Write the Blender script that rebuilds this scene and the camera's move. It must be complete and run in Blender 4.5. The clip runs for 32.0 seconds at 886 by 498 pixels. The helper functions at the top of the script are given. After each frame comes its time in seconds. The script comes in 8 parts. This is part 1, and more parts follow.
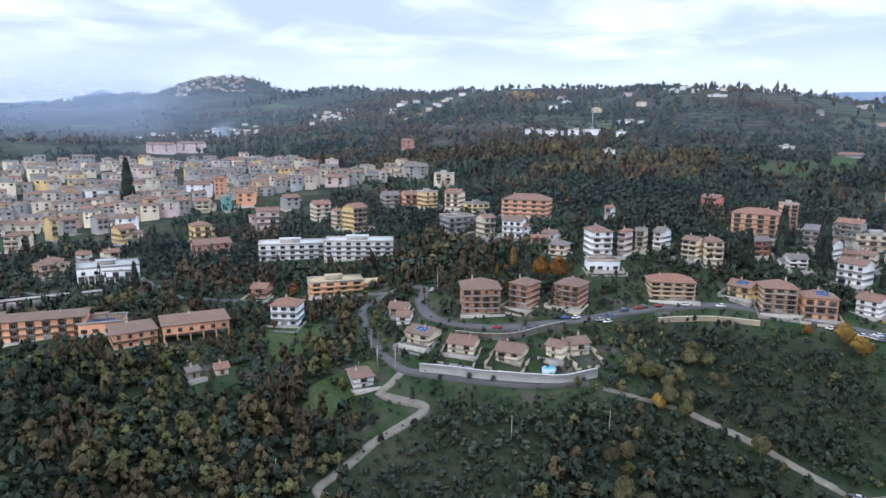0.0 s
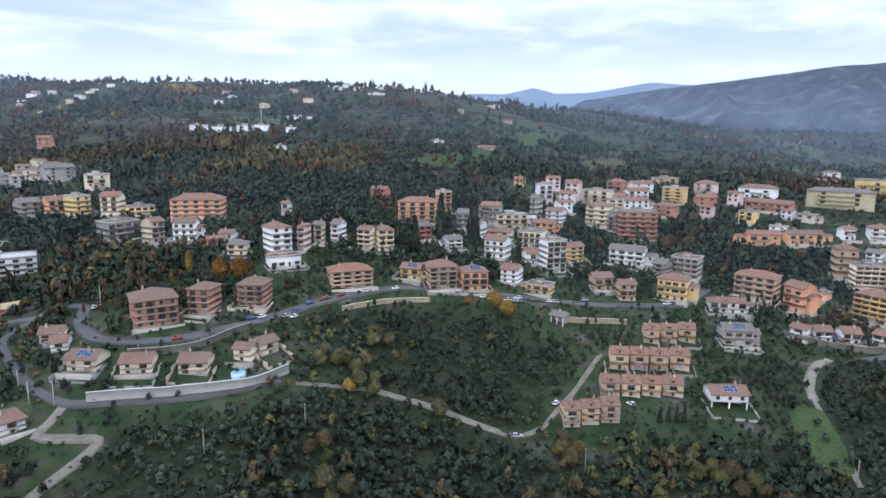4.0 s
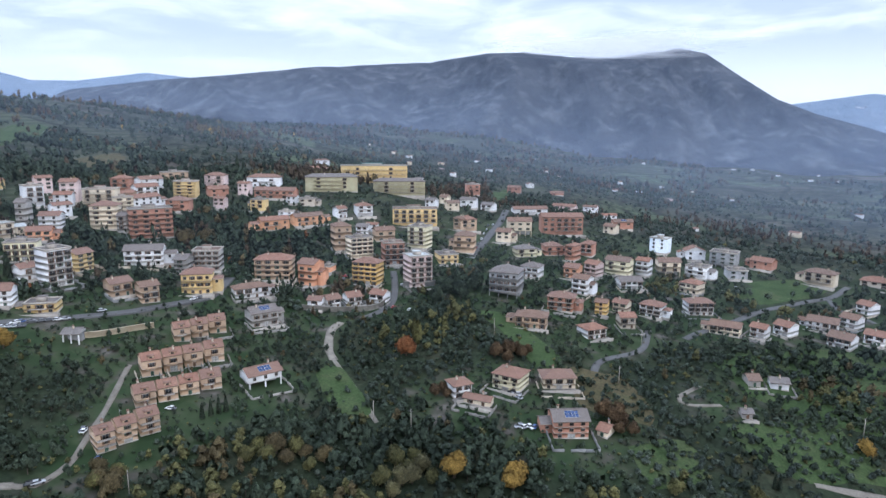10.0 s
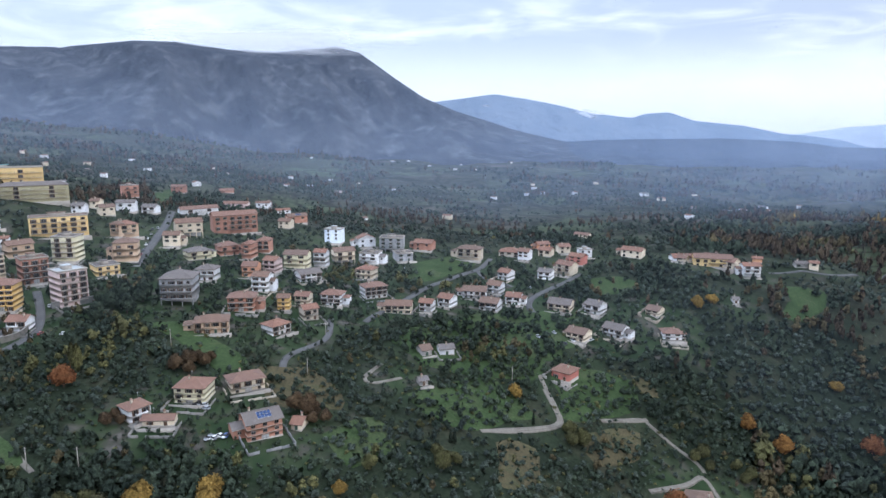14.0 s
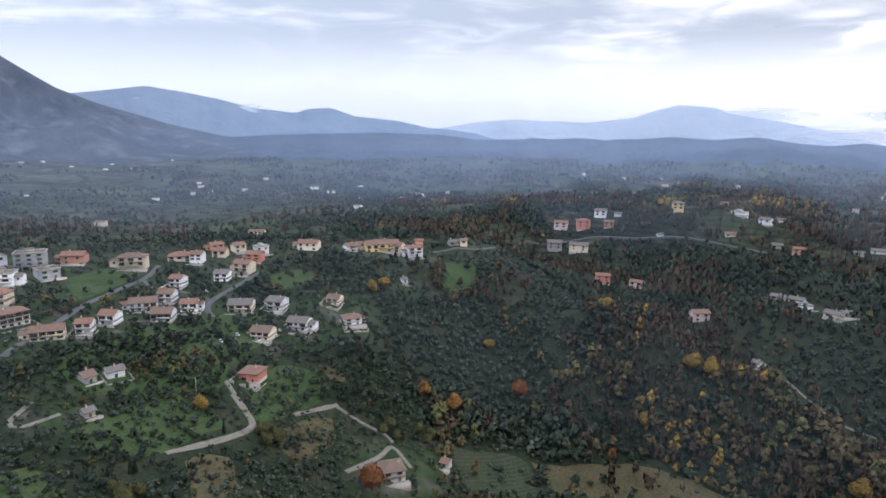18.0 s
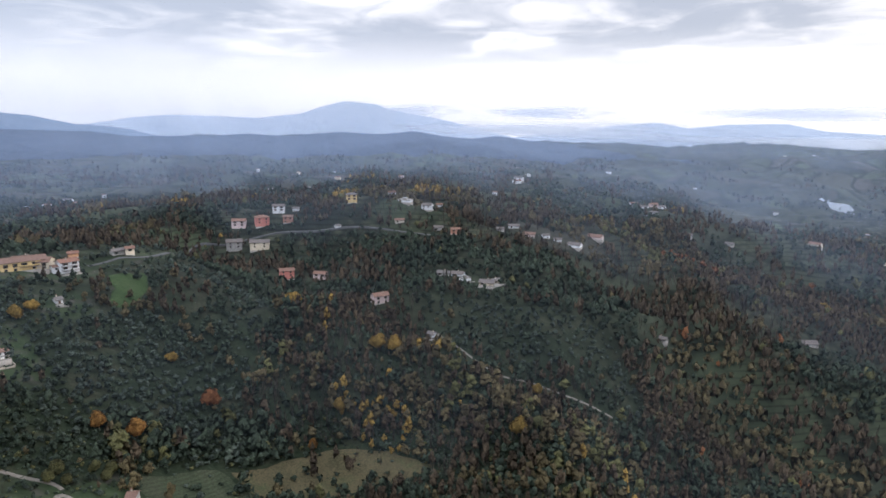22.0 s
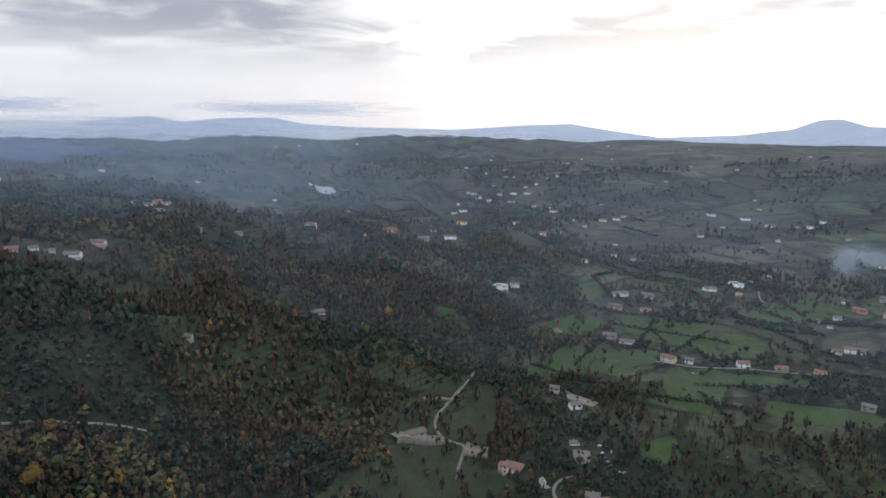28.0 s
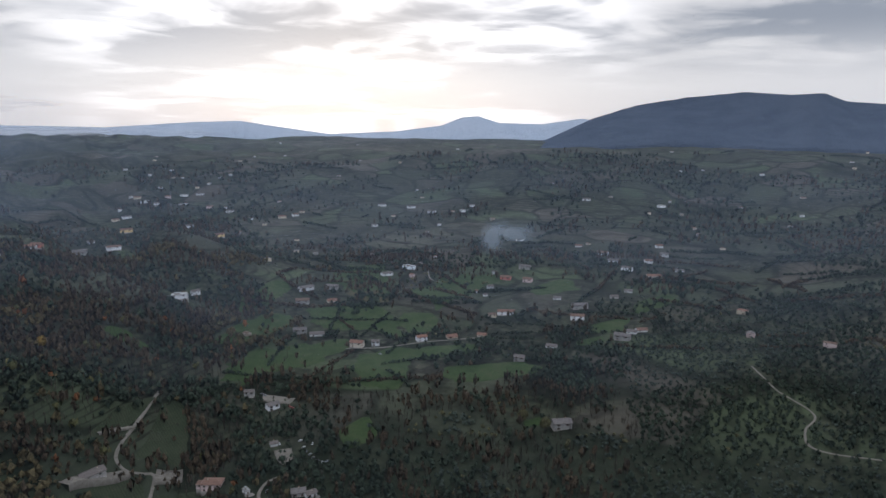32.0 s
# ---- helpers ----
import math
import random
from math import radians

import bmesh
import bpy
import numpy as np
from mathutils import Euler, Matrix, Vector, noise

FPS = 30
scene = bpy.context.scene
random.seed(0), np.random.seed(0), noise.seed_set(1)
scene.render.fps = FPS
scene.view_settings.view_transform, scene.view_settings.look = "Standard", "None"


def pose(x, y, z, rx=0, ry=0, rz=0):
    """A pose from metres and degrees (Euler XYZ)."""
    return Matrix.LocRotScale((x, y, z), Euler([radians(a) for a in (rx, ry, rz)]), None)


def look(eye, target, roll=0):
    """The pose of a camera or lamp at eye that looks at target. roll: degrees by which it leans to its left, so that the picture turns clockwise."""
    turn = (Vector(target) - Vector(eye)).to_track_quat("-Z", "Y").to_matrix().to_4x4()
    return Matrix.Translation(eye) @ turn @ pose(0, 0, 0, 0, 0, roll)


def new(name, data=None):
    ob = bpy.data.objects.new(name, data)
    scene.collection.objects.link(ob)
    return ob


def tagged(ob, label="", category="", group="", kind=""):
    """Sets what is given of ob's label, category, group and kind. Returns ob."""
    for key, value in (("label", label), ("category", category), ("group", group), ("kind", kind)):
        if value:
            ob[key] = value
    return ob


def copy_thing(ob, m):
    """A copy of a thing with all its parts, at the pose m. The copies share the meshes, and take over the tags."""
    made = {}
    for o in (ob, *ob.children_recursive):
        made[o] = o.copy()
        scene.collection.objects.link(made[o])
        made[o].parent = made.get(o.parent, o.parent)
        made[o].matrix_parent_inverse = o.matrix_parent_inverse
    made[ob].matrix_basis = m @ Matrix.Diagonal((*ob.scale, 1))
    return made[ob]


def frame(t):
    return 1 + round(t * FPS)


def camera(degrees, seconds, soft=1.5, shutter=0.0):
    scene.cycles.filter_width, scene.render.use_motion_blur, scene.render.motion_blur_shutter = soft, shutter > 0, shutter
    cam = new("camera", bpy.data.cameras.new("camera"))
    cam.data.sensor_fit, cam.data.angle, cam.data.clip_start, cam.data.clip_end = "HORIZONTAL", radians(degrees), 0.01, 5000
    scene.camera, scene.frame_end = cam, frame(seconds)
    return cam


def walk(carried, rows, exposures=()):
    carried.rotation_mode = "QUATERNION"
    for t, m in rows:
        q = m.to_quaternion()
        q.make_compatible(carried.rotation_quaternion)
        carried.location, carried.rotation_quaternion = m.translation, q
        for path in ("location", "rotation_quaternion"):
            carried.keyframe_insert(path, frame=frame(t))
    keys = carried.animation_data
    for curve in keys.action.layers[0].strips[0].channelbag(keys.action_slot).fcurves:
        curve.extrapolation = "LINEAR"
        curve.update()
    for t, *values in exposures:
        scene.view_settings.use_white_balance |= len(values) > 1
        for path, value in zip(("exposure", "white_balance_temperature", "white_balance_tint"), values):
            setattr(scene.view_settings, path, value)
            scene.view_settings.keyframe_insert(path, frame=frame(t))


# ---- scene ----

# ---------- camera: a drone that hovers and turns on the spot ----------
LENS = 68.55
EYE = Vector((0.0, 0.0, 180.0))
cam = camera(LENS, 32.0, soft=1.5)
TURNS = [
    (0, 0.00, -10.24, 0.55),
    (1, 7.07, -10.26, 0.55),
    (2, 14.05, -10.28, 0.55),
    (3, 20.83, -10.31, 0.55),
    (3.5, 24.49, -10.32, 0.55),
    (5.5, 38.25, -10.38, 0.55),
    (6, 41.68, -10.40, 0.55),
    (7, 48.83, -10.44, 0.55),
    (8, 55.77, -10.47, 0.55),
    (9, 62.38, -10.51, 0.55),
    (10, 69.25, -10.55, 0.55),
    (11, 76.48, -10.59, 0.55),
    (12, 83.24, -10.63, 0.55),
    (13, 90.28, -10.67, 0.55),
    (14, 97.61, -10.71, 0.55),
    (14.5, 101.18, -10.73, 0.55),
    (16.5, 115.12, -10.81, 0.55),
    (17, 118.67, -10.83, 0.55),
    (18, 126.02, -10.87, 0.55),
    (19, 132.88, -10.91, 0.55),
    (20, 139.97, -10.94, 0.55),
    (21, 147.04, -10.98, 0.55),
    (22, 154.03, -11.01, 0.55),
    (23, 161.09, -11.04, 0.55),
    (24, 168.08, -11.07, 0.55),
    (25, 175.04, -11.10, 0.55),
    (25.5, 178.51, -11.11, 0.55),
    (27.5, 192.40, -11.15, 0.55),
    (28, 195.88, -11.16, 0.55),
    (29, 202.93, -11.17, 0.55),
    (30, 209.91, -11.18, 0.55),
    (31, 216.90, -11.18, 0.55),
    (32, 223.86, -11.18, 0.55),
]


def aim(bearing, pitch, roll):
    """Pose of the hovering camera: bearing clockwise from +y, in degrees."""
    return Matrix.Translation(EYE) @ pose(0, 0, 0, 90 + pitch, 0, -bearing) @ pose(0, 0, 0, 0, 0, roll)


walk(cam, [(t, aim(b, p, r)) for t, b, p, r in TURNS], exposures=[
    (0.0, 0.14, 5650, 13), (13.0, 0.14, 5600, 13), (18.0, 0.0, 6000, 15), (22.0, -0.05, 6150, 15), (24.0, -0.04, 6200, 15), (26.0, -0.22, 6300, 14), (28.0, -0.5, 6200, 13), (30.0, -0.66, 6150, 13), (32.0, -0.9, 6000, 13)])

# ---------- sky and sun: late afternoon under a broken cloud deck ----------
SUN_BEARING, SUN_HEIGHT = 216.0, 11.0
SUN_WAY = Vector((math.sin(radians(SUN_BEARING)) * math.cos(radians(SUN_HEIGHT)),
                  math.cos(radians(SUN_BEARING)) * math.cos(radians(SUN_HEIGHT)), math.sin(radians(SUN_HEIGHT))))


def link_nodes(tree, *pairs):
    for a, b in pairs:
        tree.links.new(a, b)


def sky_world():
    w = bpy.data.worlds.new("overcast_sky")
    scene.world = w
    w.use_nodes = True
    nt = w.node_tree
    nt.nodes.clear()
    N = nt.nodes.new
    out, bg = N("ShaderNodeOutputWorld"), N("ShaderNodeBackground")
    tc, sep = N("ShaderNodeTexCoord"), N("ShaderNodeSeparateXYZ")
    link_nodes(nt, (tc.outputs["Generated"], sep.inputs[0]), (bg.outputs[0], out.inputs[0]))

    def m(op, a, b=None, clamp=False):
        n = N("ShaderNodeMath")
        n.operation, n.use_clamp = op, clamp
        for k, v in ((0, a), (1, b)):
            if v is None:
                continue
            if isinstance(v, (int, float)):
                n.inputs[k].default_value = v
            else:
                nt.links.new(v, n.inputs[k])
        return n.outputs[0]

    def mix(f, a, b, kind="MIX"):
        n = N("ShaderNodeMix")
        n.data_type, n.blend_type = "RGBA", kind
        for k, v in ((0, f), (6, a), (7, b)):
            if isinstance(v, (int, float, tuple)):
                n.inputs[k].default_value = v
            else:
                nt.links.new(v, n.inputs[k])
        return n.outputs[2]

    def smooth(v, lo, hi):
        n = N("ShaderNodeMapRange")
        n.interpolation_type = "SMOOTHSTEP"
        n.inputs[1].default_value, n.inputs[2].default_value = lo, hi
        nt.links.new(v, n.inputs[0])
        return n.outputs[0]

    x, y, z = sep.outputs
    den = m("ADD", m("MAXIMUM", z, 0.0), 0.10)
    comb = N("ShaderNodeCombineXYZ")
    link_nodes(nt, (m("DIVIDE", x, den), comb.inputs[0]), (m("DIVIDE", y, den), comb.inputs[1]))
    big, fine = N("ShaderNodeTexNoise"), N("ShaderNodeTexNoise")
    for n, sc, det, dist in ((big, 0.55, 7.0, 0.6), (fine, 1.7, 8.0, 0.9)):
        n.inputs["Scale"].default_value, n.inputs["Detail"].default_value = sc, det
        n.inputs["Distortion"].default_value = dist
        nt.links.new(comb.outputs[0], n.inputs["Vector"])
    deck = smooth(m("ADD", m("MULTIPLY", big.outputs[0], 0.65), m("MULTIPLY", fine.outputs[0], 0.35)), 0.36, 0.56)
    # glow of the low sun behind the clouds
    dot = N("ShaderNodeVectorMath")
    dot.operation = "DOT_PRODUCT"
    dot.inputs[1].default_value = SUN_WAY
    nt.links.new(tc.outputs["Generated"], dot.inputs[0])
    near = smooth(dot.outputs["Value"], 0.885, 0.995)
    wide = smooth(dot.outputs["Value"], -0.6, 0.9)
    cloud = mix(wide, (0.68, 0.77, 0.90, 1), (0.60, 0.65, 0.73, 1))
    clear = mix(wide, (1.10, 1.15, 1.22, 1), (1.62, 1.57, 1.50, 1))
    low = smooth(z, 0.045, 0.14)
    cover = m("MULTIPLY", deck, m("ADD", m("MULTIPLY", low, 0.92), 0.06))
    base = mix(cover, clear, cloud)
    base = mix(m("MULTIPLY", near, m("SUBTRACT", 1.0, m("MULTIPLY", deck, 0.84))), base, (3.2, 3.1, 2.95, 1))
    sky = N("ShaderNodeTexSky")
    sky.sky_type, sky.sun_disc = "NISHITA", False
    sky.sun_elevation, sky.sun_rotation = radians(SUN_HEIGHT), radians(SUN_BEARING)
    dim = mix(1.0, sky.outputs[0], (0.08, 0.08, 0.08, 1), "MULTIPLY")
    total = mix(0.12, base, dim)
    # an overcast sky is brightest overhead
    lift = m("ADD", 1.0, m("MULTIPLY", smooth(z, 0.22, 0.85), 1.15))
    gain = N("ShaderNodeCombineXYZ")
    for k in range(3):
        nt.links.new(lift, gain.inputs[k])
    total = mix(1.0, total, gain.outputs[0], "MULTIPLY")
    nt.links.new(total, bg.inputs[0])
    bg.inputs[1].default_value = 1.0


sky_world()
sun_data = bpy.data.lights.new("sun", "SUN")
sun_data.energy, sun_data.angle, sun_data.color = 0.9, radians(14), (1.0, 0.93, 0.84)
sun = new("sun", sun_data)
sun.matrix_world = look(SUN_WAY * 100, (0, 0, 0))

# ---------- materials ----------
def mat_new(name):
    mt = bpy.data.materials.new(name)
    mt.use_nodes = True
    nt = mt.node_tree
    return mt, nt, nt.nodes["Principled BSDF"]


def ramp_node(nt, stops, fac):
    n = nt.nodes.new("ShaderNodeValToRGB")
    el = n.color_ramp.elements
    while len(el) < len(stops):
        el.new(0.5)
    for e, (p, c) in zip(el, stops):
        e.position, e.color = p, (*c, 1)
    nt.links.new(fac, n.inputs[0])
    return n.outputs[0]


def noise_node(nt, scale, detail=4.0, vec=None, rough=0.55):
    n = nt.nodes.new("ShaderNodeTexNoise")
    n.inputs["Scale"].default_value, n.inputs["Detail"].default_value = scale, detail
    n.inputs["Roughness"].default_value = rough
    if vec is not None:
        nt.links.new(vec, n.inputs["Vector"])
    return n.outputs[0]


def mix_node(nt, f, a, b, kind="MIX"):
    n = nt.nodes.new("ShaderNodeMix")
    n.data_type, n.blend_type = "RGBA", kind
    for k, v in ((0, f), (6, a), (7, b)):
        if isinstance(v, tuple):
            n.inputs[k].default_value = (*v[:3], 1)
        elif isinstance(v, (int, float)):
            n.inputs[k].default_value = v
        else:
            nt.links.new(v, n.inputs[k])
    return n.outputs[2]


def range_node(nt, v, lo, hi, a=0.0, b=1.0):
    n = nt.nodes.new("ShaderNodeMapRange")
    n.inputs[1].default_value, n.inputs[2].default_value = lo, hi
    n.inputs[3].default_value, n.inputs[4].default_value = a, b
    nt.links.new(v, n.inputs[0])
    return n.outputs[0]


def place_vec(nt):
    """World position, in metres."""
    return nt.nodes.new("ShaderNodeNewGeometry").outputs["Position"]


def bump_node(nt, bsdf, height, strength=0.3, dist=0.1):
    n = nt.nodes.new("ShaderNodeBump")
    n.inputs["Strength"].default_value, n.inputs["Distance"].default_value = strength, dist
    nt.links.new(height, n.inputs["Height"])
    nt.links.new(n.outputs[0], bsdf.inputs["Normal"])


def surface(name, a, b, scale=0.6, rough=0.85, fine=6.0, bump=0.15, metal=0.0, vary=0.25):
    """Weathered surface between the colours a and b: stains, fine grain, and a tone of its own for each object."""
    mt, nt, bs = mat_new(name)
    pos = place_vec(nt)
    big = noise_node(nt, scale, 5, pos)
    small = noise_node(nt, fine, 3, pos)
    col = mix_node(nt, range_node(nt, big, 0.3, 0.7), a, b)
    col = mix_node(nt, 1.0, col, ramp_node(nt, [(0.3, (0.82,) * 3), (0.7, (1.12,) * 3)], small), "MULTIPLY")
    info = nt.nodes.new("ShaderNodeObjectInfo")
    tone = range_node(nt, info.outputs["Random"], 0, 1, 1 - vary, 1 + vary * 0.5)
    comb = nt.nodes.new("ShaderNodeCombineXYZ")
    for k in range(3):
        nt.links.new(tone, comb.inputs[k])
    col = mix_node(nt, 1.0, col, comb.outputs[0], "MULTIPLY")
    nt.links.new(col, bs.inputs["Base Color"])
    bs.inputs["Roughness"].default_value, bs.inputs["Metallic"].default_value = rough, metal
    if bump:
        bump_node(nt, bs, small, bump, 0.05)
    return mt


def land_material():
    """Meadow, scrub and bare soil; farther off, plots of farmland and dark woods."""
    mt, nt, bs = mat_new("land")
    pos = place_vec(nt)
    flat = nt.nodes.new("ShaderNodeVectorMath")
    flat.operation = "MULTIPLY"
    flat.inputs[1].default_value = (1, 1, 0)
    nt.links.new(pos, flat.inputs[0])
    v = flat.outputs[0]
    meadow = ramp_node(nt, [(0.3, (0.016, 0.023, 0.016)), (0.5, (0.025, 0.035, 0.021)), (0.68, (0.044, 0.046, 0.031))],
                       noise_node(nt, 0.035, 7, v, 0.65))
    tufts = ramp_node(nt, [(0.32, (0.55, 0.55, 0.5)), (0.66, (1.35, 1.3, 1.2))], noise_node(nt, 0.45, 5, v, 0.7))
    near = mix_node(nt, 1.0, meadow, tufts, "MULTIPLY")
    # paved courts, gravel and lawns round the houses
    yard = nt.nodes.new("ShaderNodeAttribute")
    yard.attribute_name = "yard"
    court = ramp_node(nt, [(0.40, (0.026, 0.044, 0.019)), (0.53, (0.044, 0.060, 0.029)), (0.63, (0.070, 0.066, 0.052)), (0.70, (0.12, 0.11, 0.094)), (0.76, (0.085, 0.083, 0.080))],
                      noise_node(nt, 0.075, 3, v, 0.5))
    near = mix_node(nt, yard.outputs["Fac"], near, court)
    plots = nt.nodes.new("ShaderNodeTexVoronoi")
    plots.inputs["Scale"].default_value = 0.0065
    warp = nt.nodes.new("ShaderNodeVectorMath")
    warp.operation = "MULTIPLY_ADD"
    wn = nt.nodes.new("ShaderNodeTexNoise")
    wn.inputs["Scale"].default_value = 0.006
    nt.links.new(v, wn.inputs["Vector"])
    warp.inputs[1].default_value = (120, 120, 0)
    nt.links.new(wn.outputs["Color"], warp.inputs[0])
    nt.links.new(v, warp.inputs[2])
    nt.links.new(warp.outputs[0], plots.inputs["Vector"])
    sep = nt.nodes.new("ShaderNodeSeparateColor")
    nt.links.new(plots.outputs["Color"], sep.inputs[0])
    fields = ramp_node(nt, [(0.0, (0.046, 0.052, 0.036)), (0.3, (0.056, 0.065, 0.041)), (0.5, (0.068, 0.088, 0.046)),
                            (0.62, (0.056, 0.056, 0.042)), (0.8, (0.086, 0.076, 0.060)), (1.0, (0.062, 0.074, 0.046))],
                       sep.outputs[0])
    woods = range_node(nt, noise_node(nt, 0.0045, 6, v, 0.6), 0.43, 0.56)
    # far tree crowns as cells, paler in the middle, darker towards the rims
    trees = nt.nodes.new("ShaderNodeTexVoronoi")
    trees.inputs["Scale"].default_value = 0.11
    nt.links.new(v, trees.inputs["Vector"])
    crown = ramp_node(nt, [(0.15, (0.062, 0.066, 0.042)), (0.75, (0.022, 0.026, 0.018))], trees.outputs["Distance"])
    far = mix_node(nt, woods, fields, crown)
    hedges = nt.nodes.new("ShaderNodeTexVoronoi")
    hedges.feature = "DISTANCE_TO_EDGE"
    hedges.inputs["Scale"].default_value = 0.0065
    nt.links.new(warp.outputs[0], hedges.inputs["Vector"])
    far = mix_node(nt, range_node(nt, hedges.outputs["Distance"], 0.02, 0.06, 0.85, 0.0), far, (0.018, 0.022, 0.014))
    # terraces that follow the height of the slope, a darker band at each step
    height = nt.nodes.new("ShaderNodeSeparateXYZ")
    nt.links.new(pos, height.inputs[0])
    step = nt.nodes.new("ShaderNodeMath")
    step.operation = "MULTIPLY_ADD"
    step.inputs[1].default_value = 0.22
    nt.links.new(height.outputs[2], step.inputs[0])
    nt.links.new(noise_node(nt, 0.02, 2, v), step.inputs[2])
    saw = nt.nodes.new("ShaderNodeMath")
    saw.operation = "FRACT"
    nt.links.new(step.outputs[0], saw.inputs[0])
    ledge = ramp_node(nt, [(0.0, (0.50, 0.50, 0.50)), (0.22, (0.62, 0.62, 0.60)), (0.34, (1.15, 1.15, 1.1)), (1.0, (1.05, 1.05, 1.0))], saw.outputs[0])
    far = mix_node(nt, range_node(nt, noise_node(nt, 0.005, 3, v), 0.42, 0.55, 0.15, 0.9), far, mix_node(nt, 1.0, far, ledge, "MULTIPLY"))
    length = nt.nodes.new("ShaderNodeVectorMath")
    length.operation = "LENGTH"
    nt.links.new(v, length.inputs[0])
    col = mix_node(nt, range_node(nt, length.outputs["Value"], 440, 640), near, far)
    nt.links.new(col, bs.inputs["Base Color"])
    bs.inputs["Roughness"].default_value = 0.95
    bs.inputs["Specular IOR Level"].default_value = 0.1
    bump_node(nt, bs, trees.outputs["Distance"], 0.5, 2.0)
    return mt


def mountain_material(name, low, high, rock, scale=0.004):
    mt, nt, bs = mat_new(name)
    pos = place_vec(nt)
    a = noise_node(nt, scale, 8, pos, 0.62)
    b = noise_node(nt, scale * 2.2, 8, pos, 0.66)
    col = mix_node(nt, range_node(nt, a, 0.35, 0.65), low, high)
    col = mix_node(nt, range_node(nt, b, 0.50, 0.74, 0, 0.42), col, rock)
    nt.links.new(col, bs.inputs["Base Color"])
    bs.inputs["Roughness"].default_value = 1.0
    bs.inputs["Specular IOR Level"].default_value = 0.0
    bump_node(nt, bs, b, 1.0, 45.0)
    return mt


LAND_MAT = land_material()

# ---------- lie of the land ----------
def lattice(ix, iy, seed):
    h = (ix * 374761393 + iy * 668265263 + seed * 1442695041) & 0x7FFFFFFF
    h = ((h ^ (h >> 13)) * 1274126177) & 0x7FFFFFFF
    return ((h ^ (h >> 16)) & 0xFFFF) / 65535.0 * 2 - 1


def value_noise(x, y, size, seed=0):
    """Smooth noise, -1 to 1, with features of that size in metres."""
    u, v = np.asarray(x, float) / size, np.asarray(y, float) / size
    iu, iv = np.floor(u).astype(np.int64), np.floor(v).astype(np.int64)
    fu, fv = u - iu, v - iv
    fu, fv = fu * fu * (3 - 2 * fu), fv * fv * (3 - 2 * fv)
    a, b = lattice(iu, iv, seed), lattice(iu + 1, iv, seed)
    c, d = lattice(iu, iv + 1, seed), lattice(iu + 1, iv + 1, seed)
    return (a * (1 - fu) + b * fu) * (1 - fv) + (c * (1 - fu) + d * fu) * fv


def fbm(x, y, size, octaves=3, seed=0):
    total, amp = 0.0, 1.0
    for k in range(octaves):
        total = total + amp * value_noise(x, y, size / 2 ** k, seed + 17 * k)
        amp *= 0.5
    return total


# Height of the land below or above the camera along bearings from the hover point.
RADII = np.array([0, 134, 190, 246, 336, 448, 582, 784, 1064, 1440, 2000, 2850, 3900, 4990], float)
SLOPES = []


def slope(bearing, *heights):
    SLOPES.append((bearing, heights))


# the old town and its spur
slope(-35, -123, -112, -104, -84, -85, -81, -74, -45, -16, -44, -30, 45, 110, 120)
slope(-20, -123, -113, -105, -87, -81, -76, -65, -45, -25, -11, 47, 168, 100, 100)
slope(-8, -123, -112, -103, -87, -83, -64, -47, -28, 0, 50, 118, 122, 110, 110)
slope(0, -123, -111, -101, -82, -72, -56, -40, -13, 28, 89, 84, 92, 100, 100)
slope(12, -123, -112, -102, -81, -67, -47, -25, 2, 45, 93, 74, 61, 60, 60)
# the hill above the new town
slope(25, -123, -116, -110, -96, -76, -58, -39, -9, 69, 73, 42, 20, 10, 0)
slope(40, -123, -119, -115, -101, -85, -69, -50, -31, 0, 44, 26, 0, -20, -20)
slope(52, -123, -121, -116, -106, -96, -81, -54, -47, -36, 11, 0, -10, -20, -30)
slope(62, -123, -121, -119, -111, -103, -87, -48, -62, -69, -66, -42, 0, 0, 0)
slope(75, -123, -121, -119, -110, -101, -90, -78, -87, -84, -94, -95, -61, -40, -40)
# olive slopes, running out into a spur
slope(90, -125, -123, -121, -114, -112, -104, -95, -123, -140, -150, -153, -153, -140, -125)
slope(105, -129, -128, -129, -130, -119, -112, -99, -146, -162, -166, -168, -163, -150, -128)
slope(120, -134, -151, -159, -168, -146, -112, -99, -129, -134, -166, -168, -163, -150, -130)
# the wooded ravine and the ridge behind it
slope(135, -140, -174, -185, -193, -193, -157, -121, -112, -134, -161, -168, -163, -105, -110)
slope(150, -140, -177, -190, -196, -193, -168, -137, -92, -123, -131, -158, -163, -105, -110)
slope(165, -140, -177, -190, -196, -193, -179, -146, -125, -146, -150, -174, -173, -140, -150)
slope(180, -177, -214, -229, -241, -245, -243, -232, -191, -154, -216, -230, -185, -128, -124)
# the valley floor
slope(195, -224, -261, -276, -289, -302, -304, -302, -285, -231, -239, -299, -185, -128, -124)
slope(204, -224, -261, -276, -289, -302, -304, -303, -296, -256, -250, -299, -185, -128, -124)
slope(210, -224, -261, -276, -289, -302, -304, -303, -300, -295, -295, -299, -185, -128, -124)
slope(215, -224, -261, -276, -289, -302, -304, -303, -300, -298, -299, -299, -185, -128, -124)
slope(235, -224, -258, -272, -285, -297, -297, -294, -290, -293, -299, -298, -128, -112, -110)
slope(252, -214, -248, -263, -274, -284, -285, -280, -270, -282, -292, -276, -128, -112, -110)
slope(275, -171, -199, -209, -214, -219, -214, -208, -193, -176, -162, -142, -100, -55, -40)
slope(305, -123, -129, -129, -123, -118, -112, -101, -78, -56, -44, 0, 41, 60, 60)


